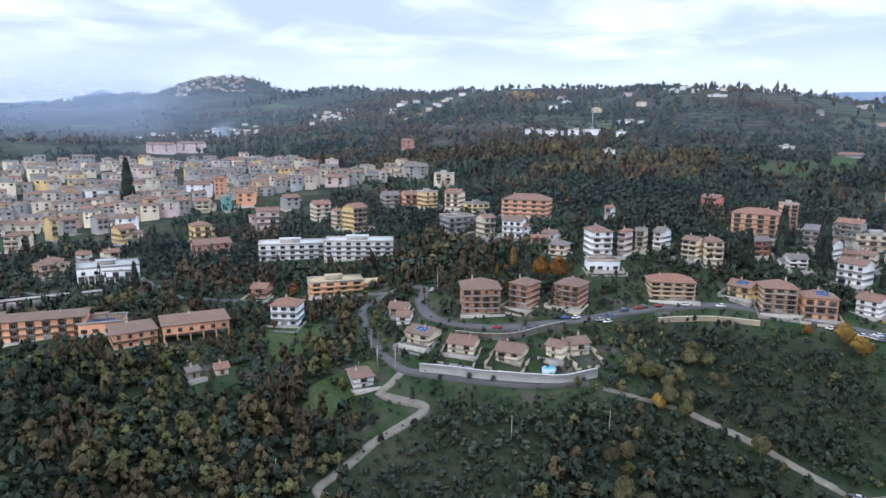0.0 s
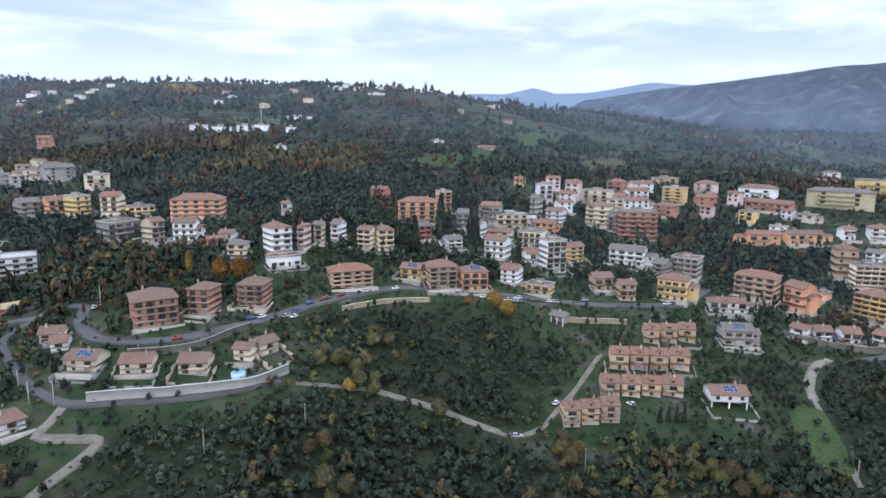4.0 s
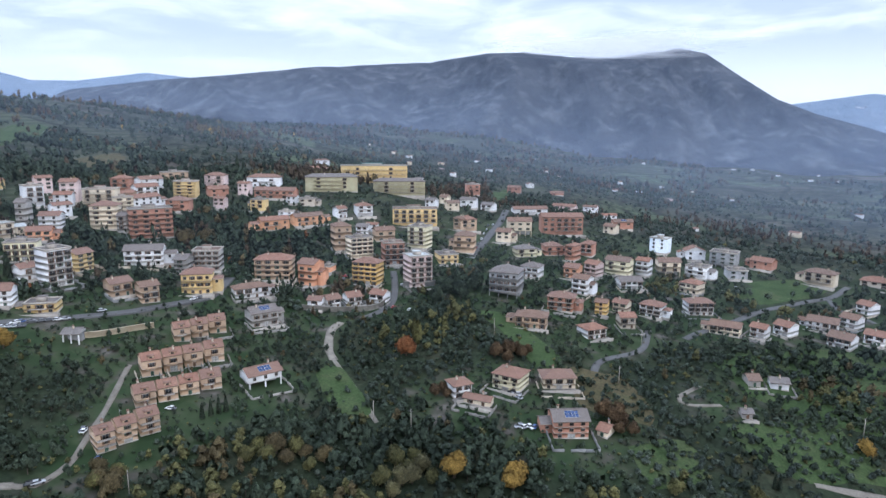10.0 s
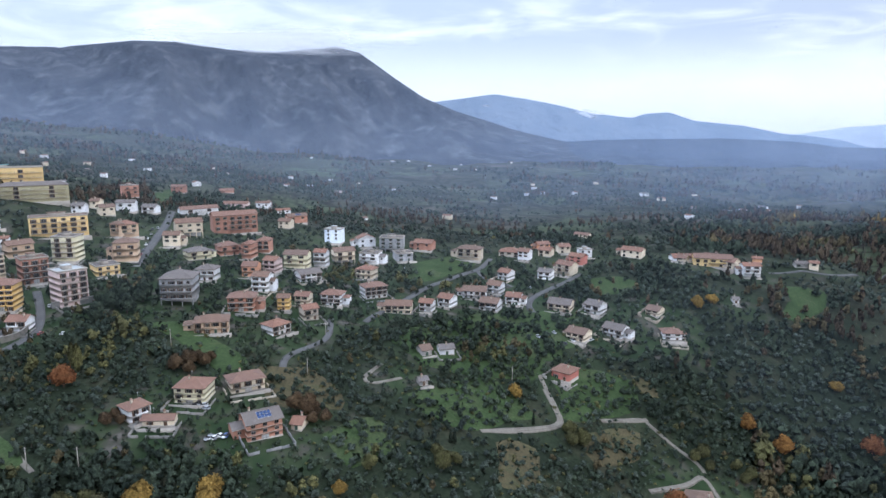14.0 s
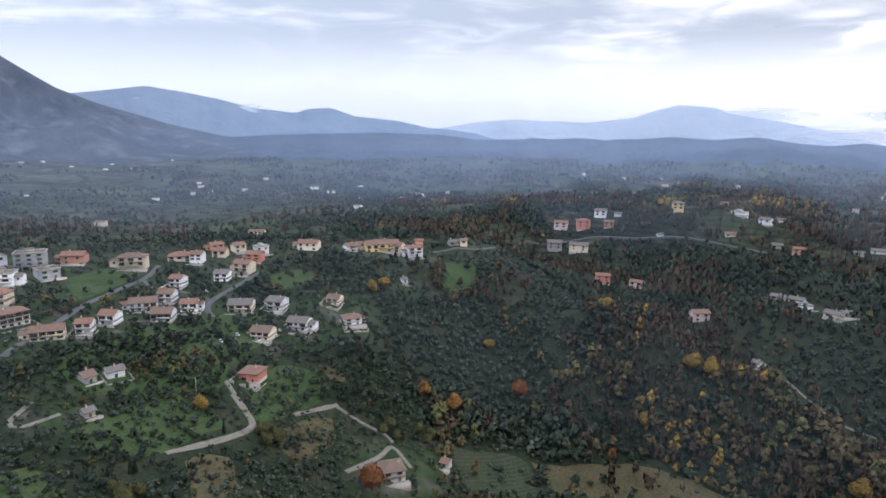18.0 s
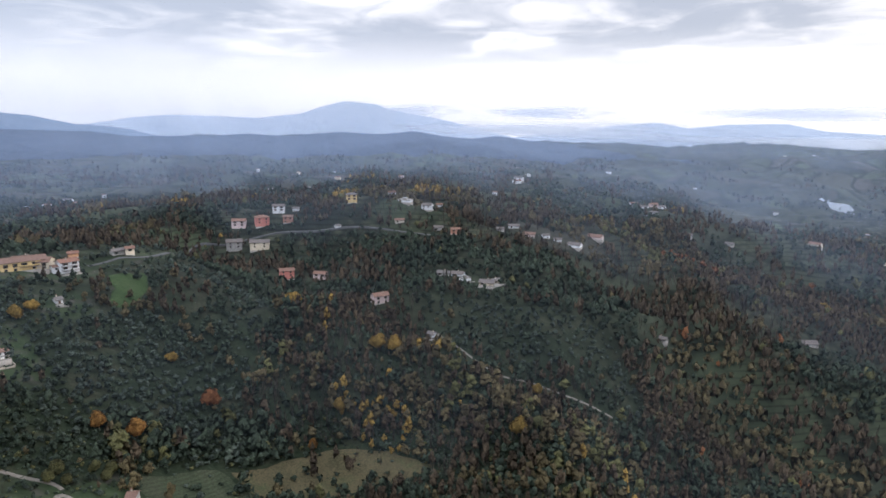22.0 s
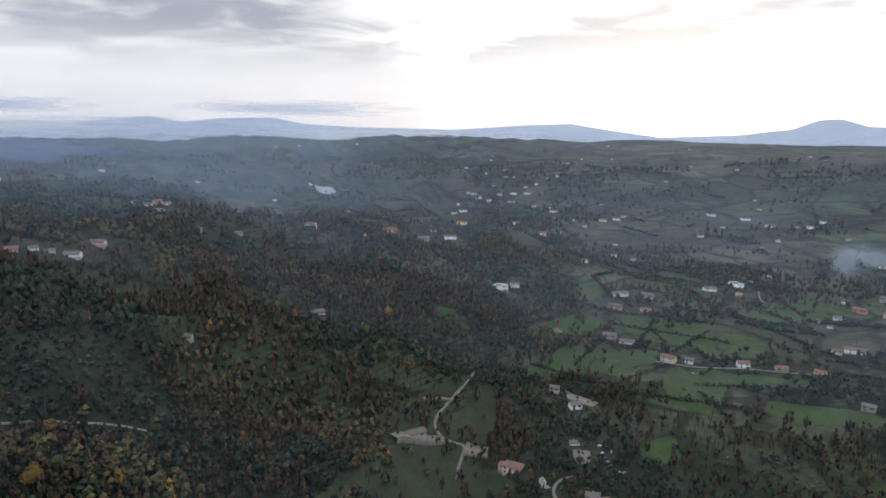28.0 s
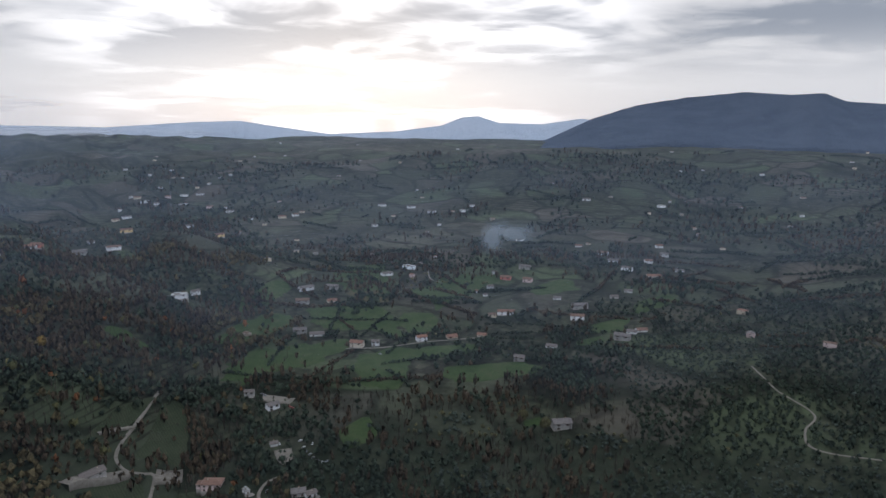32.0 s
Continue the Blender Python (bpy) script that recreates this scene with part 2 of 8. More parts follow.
def lie_of_land():
    """Table of heights: one row a degree of bearing, one column a step of log distance."""
    order = sorted(SLOPES)
    bs = np.array([o[0] for o in order] + [order[0][0] + 360], float)
    hs = np.array([o[1] for o in order] + [order[0][1]], float)
    deg = np.arange(-35, 325)
    rows = np.stack([np.interp(deg, bs, hs[:, j]) for j in range(len(RADII))], 1)
    steps = np.linspace(math.log(100), math.log(5100), 260)
    table = np.stack([np.interp(np.exp(steps) - 100, RADII, r) for r in rows])
    ring = np.exp(-np.linspace(-2.4, 2.4, 15) ** 2 / 2)
    ring /= ring.sum()
    pad = np.concatenate([table[-7:], table, table[:7]])
    table = sum(w * pad[i:i + 360] for i, w in enumerate(ring))
    kern = np.exp(-np.linspace(-2, 2, 9) ** 2 / 2)
    kern /= kern.sum()
    pad = np.concatenate([table[:, :1].repeat(4, 1), table, table[:, -1:].repeat(4, 1)], 1)
    return sum(w * pad[:, i:i + 260] for i, w in enumerate(kern))


LAND = lie_of_land()


def ground(x, y):
    """Height of the ground at x, y (numbers or arrays)."""
    x, y = np.asarray(x, float), np.asarray(y, float)
    r = np.hypot(x, y)
    a = (np.degrees(np.arctan2(x, y)) + 35) % 360
    s = (np.log(np.minimum(r, 4990) + 100) - math.log(100)) / (math.log(5100) - math.log(100)) * 259
    i, j = np.floor(a).astype(int), np.minimum(np.floor(s).astype(int), 258)
    fa, fs = a - i, s - j
    i, i2 = i % 360, (i + 1) % 360
    h = (LAND[i, j] * (1 - fs) + LAND[i, j + 1] * fs) * (1 - fa) + (LAND[i2, j] * (1 - fs) + LAND[i2, j + 1] * fs) * fa
    far = np.clip((r - 500) / 1500, 0, 1)
    wild = 1.0 + np.clip((r - 300) / 400, 0, 1) * 1.5
    h = h + wild * fbm(x, y, 70, 2, 3) + far * 16 * fbm(x, y, 420, 4, 9)
    # spurs and gullies under the woods
    wooded = np.clip((a - 157) / 12, 0, 1) * np.clip((243 - a) / 8, 0, 1) * np.clip((r - 330) / 120, 0, 1)
    h = h + wooded * 46 * (0.40 - np.abs(fbm(x, y, 230, 3, 31)))
    # the hill that carries the far village
    h = h + 62 * np.exp(-(((x + 862) ** 2 + (y - 2577) ** 2) / (2 * 135.0 ** 2)) ** 2)
    # the castle rock at the end of the old town
    h = h + 20 * np.exp(-((x + 528) ** 2 + (y - 742) ** 2) / (2 * 34.0 ** 2))
    return h + 180.0


# ---------- mesh helpers ----------
def mesh_np(name, verts, faces, mats, smooth=False, face_mat=None):
    """A mesh from arrays: verts (n, 3), faces (m, k)."""
    me = bpy.data.meshes.new(name)
    verts, faces = np.asarray(verts, np.float32), np.asarray(faces, np.int32)
    k = faces.shape[1]
    me.vertices.add(len(verts))
    me.vertices.foreach_set("co", verts.ravel())
    me.loops.add(faces.size)
    me.loops.foreach_set("vertex_index", faces.ravel())
    me.polygons.add(len(faces))
    me.polygons.foreach_set("loop_start", np.arange(0, faces.size, k, dtype=np.int32))
    if smooth:
        me.polygons.foreach_set("use_smooth", np.ones(len(faces), bool))
    for mt in mats if isinstance(mats, (list, tuple)) else [mats]:
        me.materials.append(mt)
    if face_mat is not None:
        me.polygons.foreach_set("material_index", np.asarray(face_mat, np.int32))
    me.update(calc_edges=True)
    return me


def grid_faces(rows, cols, wrap=False):
    i, j = np.meshgrid(np.arange(rows - 1), np.arange(cols if wrap else cols - 1), indexing="ij")
    j2 = (j + 1) % cols
    return np.stack([i * cols + j, i * cols + j2, (i + 1) * cols + j2, (i + 1) * cols + j], -1).reshape(-1, 4)


def polar(bearing, r):
    return r * np.sin(np.radians(bearing)), r * np.cos(np.radians(bearing))


# ---------- the ground: one sheet to the horizon ----------
def build_ground():
    rs = np.concatenate([[0.05, 20, 45, 70, 95], np.exp(np.linspace(math.log(115), math.log(4985), 250))])
    bs = np.arange(0, 360, 0.5)
    R, B = np.meshgrid(rs, bs, indexing="ij")
    x, y = polar(B, R)
    v = np.stack([x, y, ground(x, y)], -1).reshape(-1, 3)
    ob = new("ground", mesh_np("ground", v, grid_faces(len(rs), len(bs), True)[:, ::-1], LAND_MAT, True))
    tagged(ob, "rolling green hillside and wide farmed valley floor", "ground", kind="structure")


build_ground()


def mountain(name, label, crest, reach, foot, base, material, rough=1.0, seed=1):
    """A range of hills: crest of (bearing, degrees above the eye), reach and foot: distance of crest and of foot, in metres."""
    cb, ce = [c[0] for c in crest], [c[1] for c in crest]
    bs = np.arange(cb[0], cb[-1] + 0.01, 0.22)
    e = np.interp(bs, cb, ce)
    s = np.linspace(0, 1, 56)
    S, B = np.meshgrid(s, bs, indexing="ij")
    R = foot + (reach - foot) * S
    x, y = polar(B, R)
    top = 180 + reach * np.tan(np.radians(e))[None, :]
    low = ground(x, y) if base is None else 180 + base + 0 * S
    g = S ** 0.9
    tall = np.maximum(top - low, 1)
    ridged = 0
    for k in range(5):
        ridged = ridged + (1 - 2.2 * np.abs(value_noise(np.radians(B) * reach + 0.35 * (R - foot), R * 0.42, 900 / 1.9 ** k, seed + 3 * k))) * 0.55 ** k
    z = low + (top - low) * g + tall * 0.17 * rough * ridged * np.sin(np.pi * np.clip(S * 0.94 + 0.03, 0, 1)) \
        + tall * 0.010 * fbm(B * 60, S * 0, 40, 4, seed + 9)
    # no shoulder stands above the crest as seen from the hover point
    z = np.minimum(z, 180 + R * np.tan(np.radians(e))[None, :] - (1 - S) * tall * 0.10)
    z[0] -= 40
    back = np.stack([*polar(bs, reach + 90), 180 + base * np.ones(len(bs)) if base is not None else z[0] * 1.0], -1)[None]
    v = np.concatenate([np.stack([x, y, z], -1), back]).reshape(-1, 3)
    ob = new(name, mesh_np(name, v, grid_faces(57, len(bs))[:, ::-1], material, True))
    return tagged(ob, label, "mountain", kind="structure")


# forest and rock, with aerial haze painted in as a blue-grey tint
HAZED_FOREST_ROCK = mountain_material("hazed_forest_and_rock", (0.056, 0.066, 0.086), (0.088, 0.098, 0.118), (0.27, 0.285, 0.30))
# far hills: blue and paleness are aerial haze put into the base colour
FAR_HAZE_BLUE = mountain_material("far_hills_haze_blue", (0.19, 0.245, 0.325), (0.23, 0.285, 0.365), (0.29, 0.345, 0.42))
PALE_HAZE_TINT = mountain_material("far_hills_haze_pale", (0.50, 0.56, 0.64), (0.56, 0.61, 0.68), (0.63, 0.68, 0.73))
# woods whose blue cast stands in for haze in the colour
HAZED_LOW_WOODS = mountain_material("haze_tinted_low_woods", (0.062, 0.080, 0.112), (0.085, 0.104, 0.138), (0.115, 0.135, 0.165))

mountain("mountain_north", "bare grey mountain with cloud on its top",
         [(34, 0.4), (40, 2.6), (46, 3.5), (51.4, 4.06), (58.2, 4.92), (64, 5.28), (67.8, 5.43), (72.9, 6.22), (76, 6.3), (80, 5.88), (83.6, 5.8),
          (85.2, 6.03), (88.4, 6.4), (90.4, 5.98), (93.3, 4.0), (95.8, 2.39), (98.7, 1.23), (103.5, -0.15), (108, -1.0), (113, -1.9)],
         4400, 2900, None, HAZED_FOREST_ROCK, 1.55, 3)
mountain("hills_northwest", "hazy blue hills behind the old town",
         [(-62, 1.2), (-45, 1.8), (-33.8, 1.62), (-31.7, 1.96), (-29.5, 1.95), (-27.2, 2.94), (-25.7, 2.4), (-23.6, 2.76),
          (-21.6, 2.52), (-12, 1.8), (0, 1.2)], 4700, 3700, None, FAR_HAZE_BLUE, 0.7, 11)
mountain("hills_gap", "haze-tinted hills in the gap between ridges",
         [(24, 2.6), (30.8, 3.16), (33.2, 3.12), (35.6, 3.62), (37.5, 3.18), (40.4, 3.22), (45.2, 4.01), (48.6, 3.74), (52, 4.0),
          (56, 3.5)], 4750, 3600, None, FAR_HAZE_BLUE, 0.7, 15)
mountain("range_east", "long haze-blue mountain range with low cloud",
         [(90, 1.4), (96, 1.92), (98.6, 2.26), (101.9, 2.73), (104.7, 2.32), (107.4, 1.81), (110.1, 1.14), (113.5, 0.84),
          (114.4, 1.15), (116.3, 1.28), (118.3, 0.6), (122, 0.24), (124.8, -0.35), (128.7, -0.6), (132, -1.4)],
         4800, 4100, -150, FAR_HAZE_BLUE, 0.8, 21)
mountain("table_mountain", "flat-topped mountain far off, haze-pale in colour",
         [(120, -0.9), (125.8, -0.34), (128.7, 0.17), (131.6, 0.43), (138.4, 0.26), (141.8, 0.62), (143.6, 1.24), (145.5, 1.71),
          (148.2, 1.49), (149.3, 1.03), (154, 0.24), (156.9, -0.45), (160, -1.2)], 4850, 4500, -150, PALE_HAZE_TINT, 0.5, 25)
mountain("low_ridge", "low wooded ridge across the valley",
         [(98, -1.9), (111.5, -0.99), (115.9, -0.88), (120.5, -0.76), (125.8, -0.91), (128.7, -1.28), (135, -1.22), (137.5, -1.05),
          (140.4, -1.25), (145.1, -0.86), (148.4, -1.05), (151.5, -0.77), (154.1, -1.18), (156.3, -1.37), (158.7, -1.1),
          (161.4, -1.47), (168, -1.9), (174, -2.6), (180, -4.2), (184, -6.0)], 4000, 3000, None, HAZED_LOW_WOODS, 1.0, 31)
mountain("range_south", "haze-pale hills with mist along the horizon",
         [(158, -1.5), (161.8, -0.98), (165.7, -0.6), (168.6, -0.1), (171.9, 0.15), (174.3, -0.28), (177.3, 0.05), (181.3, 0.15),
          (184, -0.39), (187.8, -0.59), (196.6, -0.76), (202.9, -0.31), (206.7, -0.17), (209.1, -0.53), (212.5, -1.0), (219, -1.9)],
         4850, 4500, -150, PALE_HAZE_TINT, 0.4, 35)
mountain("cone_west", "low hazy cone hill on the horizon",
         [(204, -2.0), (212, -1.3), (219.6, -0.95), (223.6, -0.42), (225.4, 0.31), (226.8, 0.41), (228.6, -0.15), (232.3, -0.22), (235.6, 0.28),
          (238.8, -0.16), (244, -1.0)], 4850, 4500, -150, PALE_HAZE_TINT, 0.4, 41)
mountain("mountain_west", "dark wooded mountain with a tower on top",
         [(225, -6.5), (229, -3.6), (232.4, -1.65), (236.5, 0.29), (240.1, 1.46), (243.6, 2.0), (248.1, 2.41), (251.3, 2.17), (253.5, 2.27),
          (255, 1.65), (262, 1.1), (272, 0.5), (290, 0.2)], 4400, 3300, None, HAZED_LOW_WOODS, 0.8, 45)


# ---------- building kit ----------
class Shape:
    """Collects quads and boxes for one mesh, each face with the number of its material."""

    def __init__(self):
        self.v, self.f, self.m = [], [], []

    def quad(self, a, b, c, d, m=0):
        n = len(self.v)
        self.v += [a, b, c, d]
        self.f.append((n, n + 1, n + 2, n + 3))
        self.m.append(m)

    def box(self, x0, x1, y0, y1, z0, z1, m=0):
        n = len(self.v)
        self.v += [(x0, y0, z0), (x1, y0, z0), (x1, y1, z0), (x0, y1, z0), (x0, y0, z1), (x1, y0, z1), (x1, y1, z1), (x0, y1, z1)]
        for q in ((0, 3, 2, 1), (4, 5, 6, 7), (0, 1, 5, 4), (1, 2, 6, 5), (2, 3, 7, 6), (3, 0, 4, 7)):
            self.f.append(tuple(n + k for k in q))
            self.m.append(m)
        return self

    def mesh(self, name, mats):
        return mesh_np(name, self.v, self.f, mats, False, self.m)


def part(name, mesh, parent, label="", at=None, turn=0.0, scale=None):
    """One mesh as a part under a thing or under another part."""
    ob = new(name, mesh)
    ob.parent = parent
    if at is not None:
        ob.location = at
    if turn:
        ob.rotation_euler = (0, 0, radians(turn))
    if scale is not None:
        ob.scale = scale
    return tagged(ob, label) if label else ob


WALLS = {
    "white": (surface("white_render", (0.644, 0.636, 0.614), (0.757, 0.757, 0.750), 0.25), "white rendered"),
    "cream": (surface("cream_render", (0.607, 0.499, 0.353), (0.709, 0.620, 0.463), 0.25), "cream rendered"),
    "beige": (surface("beige_render", (0.421, 0.358, 0.276), (0.537, 0.464, 0.365), 0.25), "beige rendered"),
    "tan": (surface("tan_render", (0.394, 0.268, 0.169), (0.528, 0.384, 0.257), 0.25), "tan rendered"),
    "yellow": (surface("yellow_render", (0.586, 0.409, 0.157), (0.711, 0.522, 0.252), 0.25), "yellow rendered"),
    "strongyellow": (surface("ochre_yellow_render", (0.606, 0.376, 0.111), (0.688, 0.459, 0.167), 0.25), "strong yellow rendered"),
    "paleyellow": (surface("pale_yellow_render", (0.598, 0.541, 0.339), (0.678, 0.629, 0.435), 0.25), "pale yellow rendered"),
    "olive": (surface("olive_render", (0.403, 0.356, 0.201), (0.499, 0.461, 0.290), 0.25), "olive-yellow rendered"),
    "orange": (surface("orange_render", (0.598, 0.273, 0.143), (0.695, 0.360, 0.208), 0.25), "orange rendered"),
    "tangerine": (surface("pale_orange_render", (0.642, 0.316, 0.154), (0.729, 0.414, 0.230), 0.25), "pale orange rendered"),
    "brick": (surface("brick_wall", (0.310, 0.148, 0.094), (0.443, 0.227, 0.151), 0.35, fine=9.0), "red brick"),
    "redpaint": (surface("red_render", (0.397, 0.129, 0.095), (0.477, 0.192, 0.140), 0.25), "dusky red rendered"),
    "pink": (surface("pink_render", (0.499, 0.371, 0.328), (0.611, 0.489, 0.446), 0.25), "pale pink rendered"),
    "stone": (surface("grey_stone_wall", (0.225, 0.212, 0.191), (0.360, 0.339, 0.305), 0.5, fine=4.0), "grey stone"),
    "concrete": (surface("raw_concrete", (0.196, 0.196, 0.196), (0.322, 0.322, 0.315), 0.3), "grey concrete"),
    "paleblue": (surface("pale_blue_render", (0.616, 0.680, 0.744), (0.768, 0.816, 0.816), 0.25), "pale blue-white rendered"),
    "teal": (surface("teal_scaffold_net", (0.091, 0.227, 0.211), (0.146, 0.314, 0.290), 0.8), "netted teal scaffolded"),
}


def tile_material(name, a, b):
    """Clay roof tiles: rows of bumps, moss and weathering at two scales."""
    mt, nt, bs = mat_new(name)
    pos = place_vec(nt)
    col = mix_node(nt, range_node(nt, noise_node(nt, 0.35, 6, pos, 0.7), 0.3, 0.7), a, b)
    spots = noise_node(nt, 3.2, 4, pos, 0.7)
    col = mix_node(nt, 1.0, col, ramp_node(nt, [(0.3, (0.6, 0.6, 0.62)), (0.65, (1.2, 1.15, 1.1))], spots), "MULTIPLY")
    info = nt.nodes.new("ShaderNodeObjectInfo")
    col = mix_node(nt, range_node(nt, info.outputs["Random"], 0, 1, 0, 0.5), col, (0.145, 0.112, 0.092))
    nt.links.new(col, bs.inputs["Base Color"])
    bs.inputs["Roughness"].default_value = 0.9
    wave = nt.nodes.new("ShaderNodeTexWave")
    wave.inputs["Scale"].default_value = 1.6
    nt.links.new(pos, wave.inputs["Vector"])
    bump_node(nt, bs, wave.outputs[0], 0.5, 0.08)
    return mt


ROOFS = {
    "r": (tile_material("terracotta_tiles", (0.215, 0.104, 0.070), (0.30, 0.168, 0.114)), "terracotta tile"),
    "b": (tile_material("brown_tiles", (0.165, 0.098, 0.068), (0.245, 0.155, 0.108)), "brown tile"),
    "k": (tile_material("grey_tiles", (0.14, 0.13, 0.125), (0.215, 0.20, 0.185)), "grey tile"),
    "w": (surface("pale_flat_roof", (0.42, 0.44, 0.43), (0.55, 0.57, 0.56), 0.2), "pale membrane"),
    "s": (surface("sand_flat_roof", (0.48, 0.36, 0.20), (0.56, 0.44, 0.27), 0.2), "sand-coloured"),
    "t": (surface("teal_metal_roof", (0.08, 0.25, 0.24), (0.14, 0.33, 0.31), 0.3, 0.6), "teal sheet-metal"),
}
FRAME_MAT = surface("window_frame_paint", (0.24, 0.205, 0.17), (0.33, 0.29, 0.25), 2.0, 0.5, bump=0)
SHUTTER_GREEN = surface("green_shutter_paint", (0.03, 0.075, 0.05), (0.05, 0.10, 0.07), 1.5, 0.6, bump=0)
SHUTTER_BROWN = surface("brown_shutter_wood", (0.10, 0.055, 0.03), (0.16, 0.09, 0.05), 1.5, 0.6, bump=0)
SHUTTER_GREY = surface("grey_roller_shutter", (0.36, 0.35, 0.33), (0.46, 0.45, 0.43), 1.5, 0.6, bump=0)
# eaves boards, coloured dark to imitate the shadow line under the roof edge
EAVES_SHADE = surface("shadow_line_eaves_boards", (0.11, 0.08, 0.06), (0.17, 0.13, 0.10), 1.0)
CONCRETE_TRIM = surface("painted_concrete_trim", (0.38, 0.34, 0.29), (0.49, 0.45, 0.39), 0.6)
GRAVEL_YARD = surface("paved_yard", (0.26, 0.235, 0.20), (0.36, 0.33, 0.29), 0.4, 0.9, fine=2.5)
RAIL_MAT = surface("dark_iron_railing", (0.04, 0.04, 0.04), (0.08, 0.075, 0.07), 2.0, 0.5, bump=0)
METAL_MAT = surface("galvanised_metal", (0.4, 0.4, 0.4), (0.5, 0.5, 0.5), 1.0, 0.4, metal=0.8, bump=0)


def glass_material():
    mt, nt, bs = mat_new("window_glass")
    info = nt.nodes.new("ShaderNodeObjectInfo")
    nt.links.new(ramp_node(nt, [(0.0, (0.008, 0.009, 0.010)), (0.8, (0.022, 0.025, 0.028)), (1.0, (0.09, 0.08, 0.07))],
                           info.outputs["Random"]), bs.inputs["Base Color"])
    bs.inputs["Roughness"].default_value = 0.12
    return mt


GLASS = glass_material()


def solar_material():
    mt, nt, bs = mat_new("solar_cells")
    pos = place_vec(nt)
    br = nt.nodes.new("ShaderNodeTexNoise")
    br.inputs["Scale"].default_value = 3.0
    nt.links.new(pos, br.inputs["Vector"])
    nt.links.new(ramp_node(nt, [(0.3, (0.02, 0.045, 0.13)), (0.7, (0.04, 0.08, 0.20))], br.outputs[0]), bs.inputs["Base Color"])
    bs.inputs["Roughness"].default_value = 0.18
    return mt


SOLAR = solar_material()


def relief(name, xs, zs, depth, mat, mats):
    """One connected sheet of steps facing -y: depth[i][j] and mat[i][j] for the cell of column i and row j."""
    v, f, m, seen = [], [], [], {}

    def key(x, z, y):
        k = (round(x, 3), round(z, 3), round(y, 3))
        if k not in seen:
            seen[k] = len(v)
            v.append((x, -y, z))
        return seen[k]

    nx, nz = len(xs) - 1, len(zs) - 1
    for i in range(nx):
        for j in range(nz):
            y = depth[i][j]
            f.append((key(xs[i], zs[j], y), key(xs[i + 1], zs[j], y), key(xs[i + 1], zs[j + 1], y), key(xs[i], zs[j + 1], y)))
            m.append(mat[i][j])
            for di, dj in ((1, 0), (0, 1)):
                if i + di < nx and j + dj < nz and abs(depth[i + di][j + dj] - y) > 1e-4:
                    o = depth[i + di][j + dj]
                    p = (xs[i + 1], zs[j]) if di else (xs[i], zs[j + 1])
                    q = (xs[i + 1], zs[j + 1])
                    f.append((key(*p, y), key(*p, o), key(*q, o), key(*q, y)))
                    m.append(mat[i][j] if y > o else mat[i + di][j + dj])
            for edge, p, q in ((i == 0, (xs[0], zs[j + 1]), (xs[0], zs[j])), (i == nx - 1, (xs[-1], zs[j]), (xs[-1], zs[j + 1])),
                               (j == 0, (xs[i], zs[0]), (xs[i + 1], zs[0])), (j == nz - 1, (xs[i + 1], zs[-1]), (xs[i], zs[-1]))):
                if edge:
                    f.append((key(*p, y), key(*p, -0.02), key(*q, -0.02), key(*q, y)))
                    m.append(mat[i][j])
    return mesh_np(name, v, f, mats, False, m)


def window_mesh(name, w, h, leaf, leaf_mat, arched=False):
    """A window with frame, panes set back, sill and open shutters; origin at its foot, on the wall, facing -y."""
    a = w / 2
    xs = [-a - 0.10, -a, -0.04, 0.04, a, a + 0.10]
    col = [1, 0, 1, 0, 1]
    zs = [-0.14, 0.0, 0.09, h - 0.08, h + 0.06]
    if leaf:
        xs = [-a - 0.10 - leaf] + xs + [a + 0.10 + leaf]
        col = [2] + col + [2]
    if arched:
        zs = [-0.14, 0.0, 0.09, h - 0.08, h + 0.25, h + 0.5]
    depth, mat = [], []
    for c in col:
        d = [0.20, 0.09, 0.01 if c == 0 else 0.07 if c == 1 else 0.11, 0.09] + ([0.05] if arched else [])
        k = [3, 0, 1 if c == 0 else 0 if c == 1 else 2, 0] + ([0] if arched else [])
        if c == 2:
            d, k = [0.02] + [0.11] * (len(zs) - 3) + [0.02], [3] + [2] * (len(zs) - 3) + [3]
        depth.append(d)
        mat.append(k)
    if arched:
        for i in (1, 2, 3):
            mat[i][3], depth[i][3] = 1, 0.01
    return relief(name, xs, zs, depth, mat, [FRAME_MAT, GLASS, leaf_mat, CONCRETE_TRIM])


WINDOWS = {
    "plain": window_mesh("window", 1.15, 1.45, 0, FRAME_MAT),
    "green": window_mesh("window", 1.05, 1.5, 0.5, SHUTTER_GREEN),
    "brown": window_mesh("window", 1.05, 1.5, 0.5, SHUTTER_BROWN),
    "tall": window_mesh("window", 1.25, 2.15, 0.5, SHUTTER_BROWN),
    "roller": window_mesh("window", 1.4, 1.5, 0.0, SHUTTER_GREY),
    "french": window_mesh("window", 1.9, 2.15, 0.45, SHUTTER_BROWN),
    "wide": window_mesh("window", 2.4, 1.3, 0, FRAME_MAT),
    "arch": window_mesh("window", 2.0, 1.0, 0, FRAME_MAT, True),
    "small": window_mesh("window", 0.9, 1.1, 0, FRAME_MAT),
}


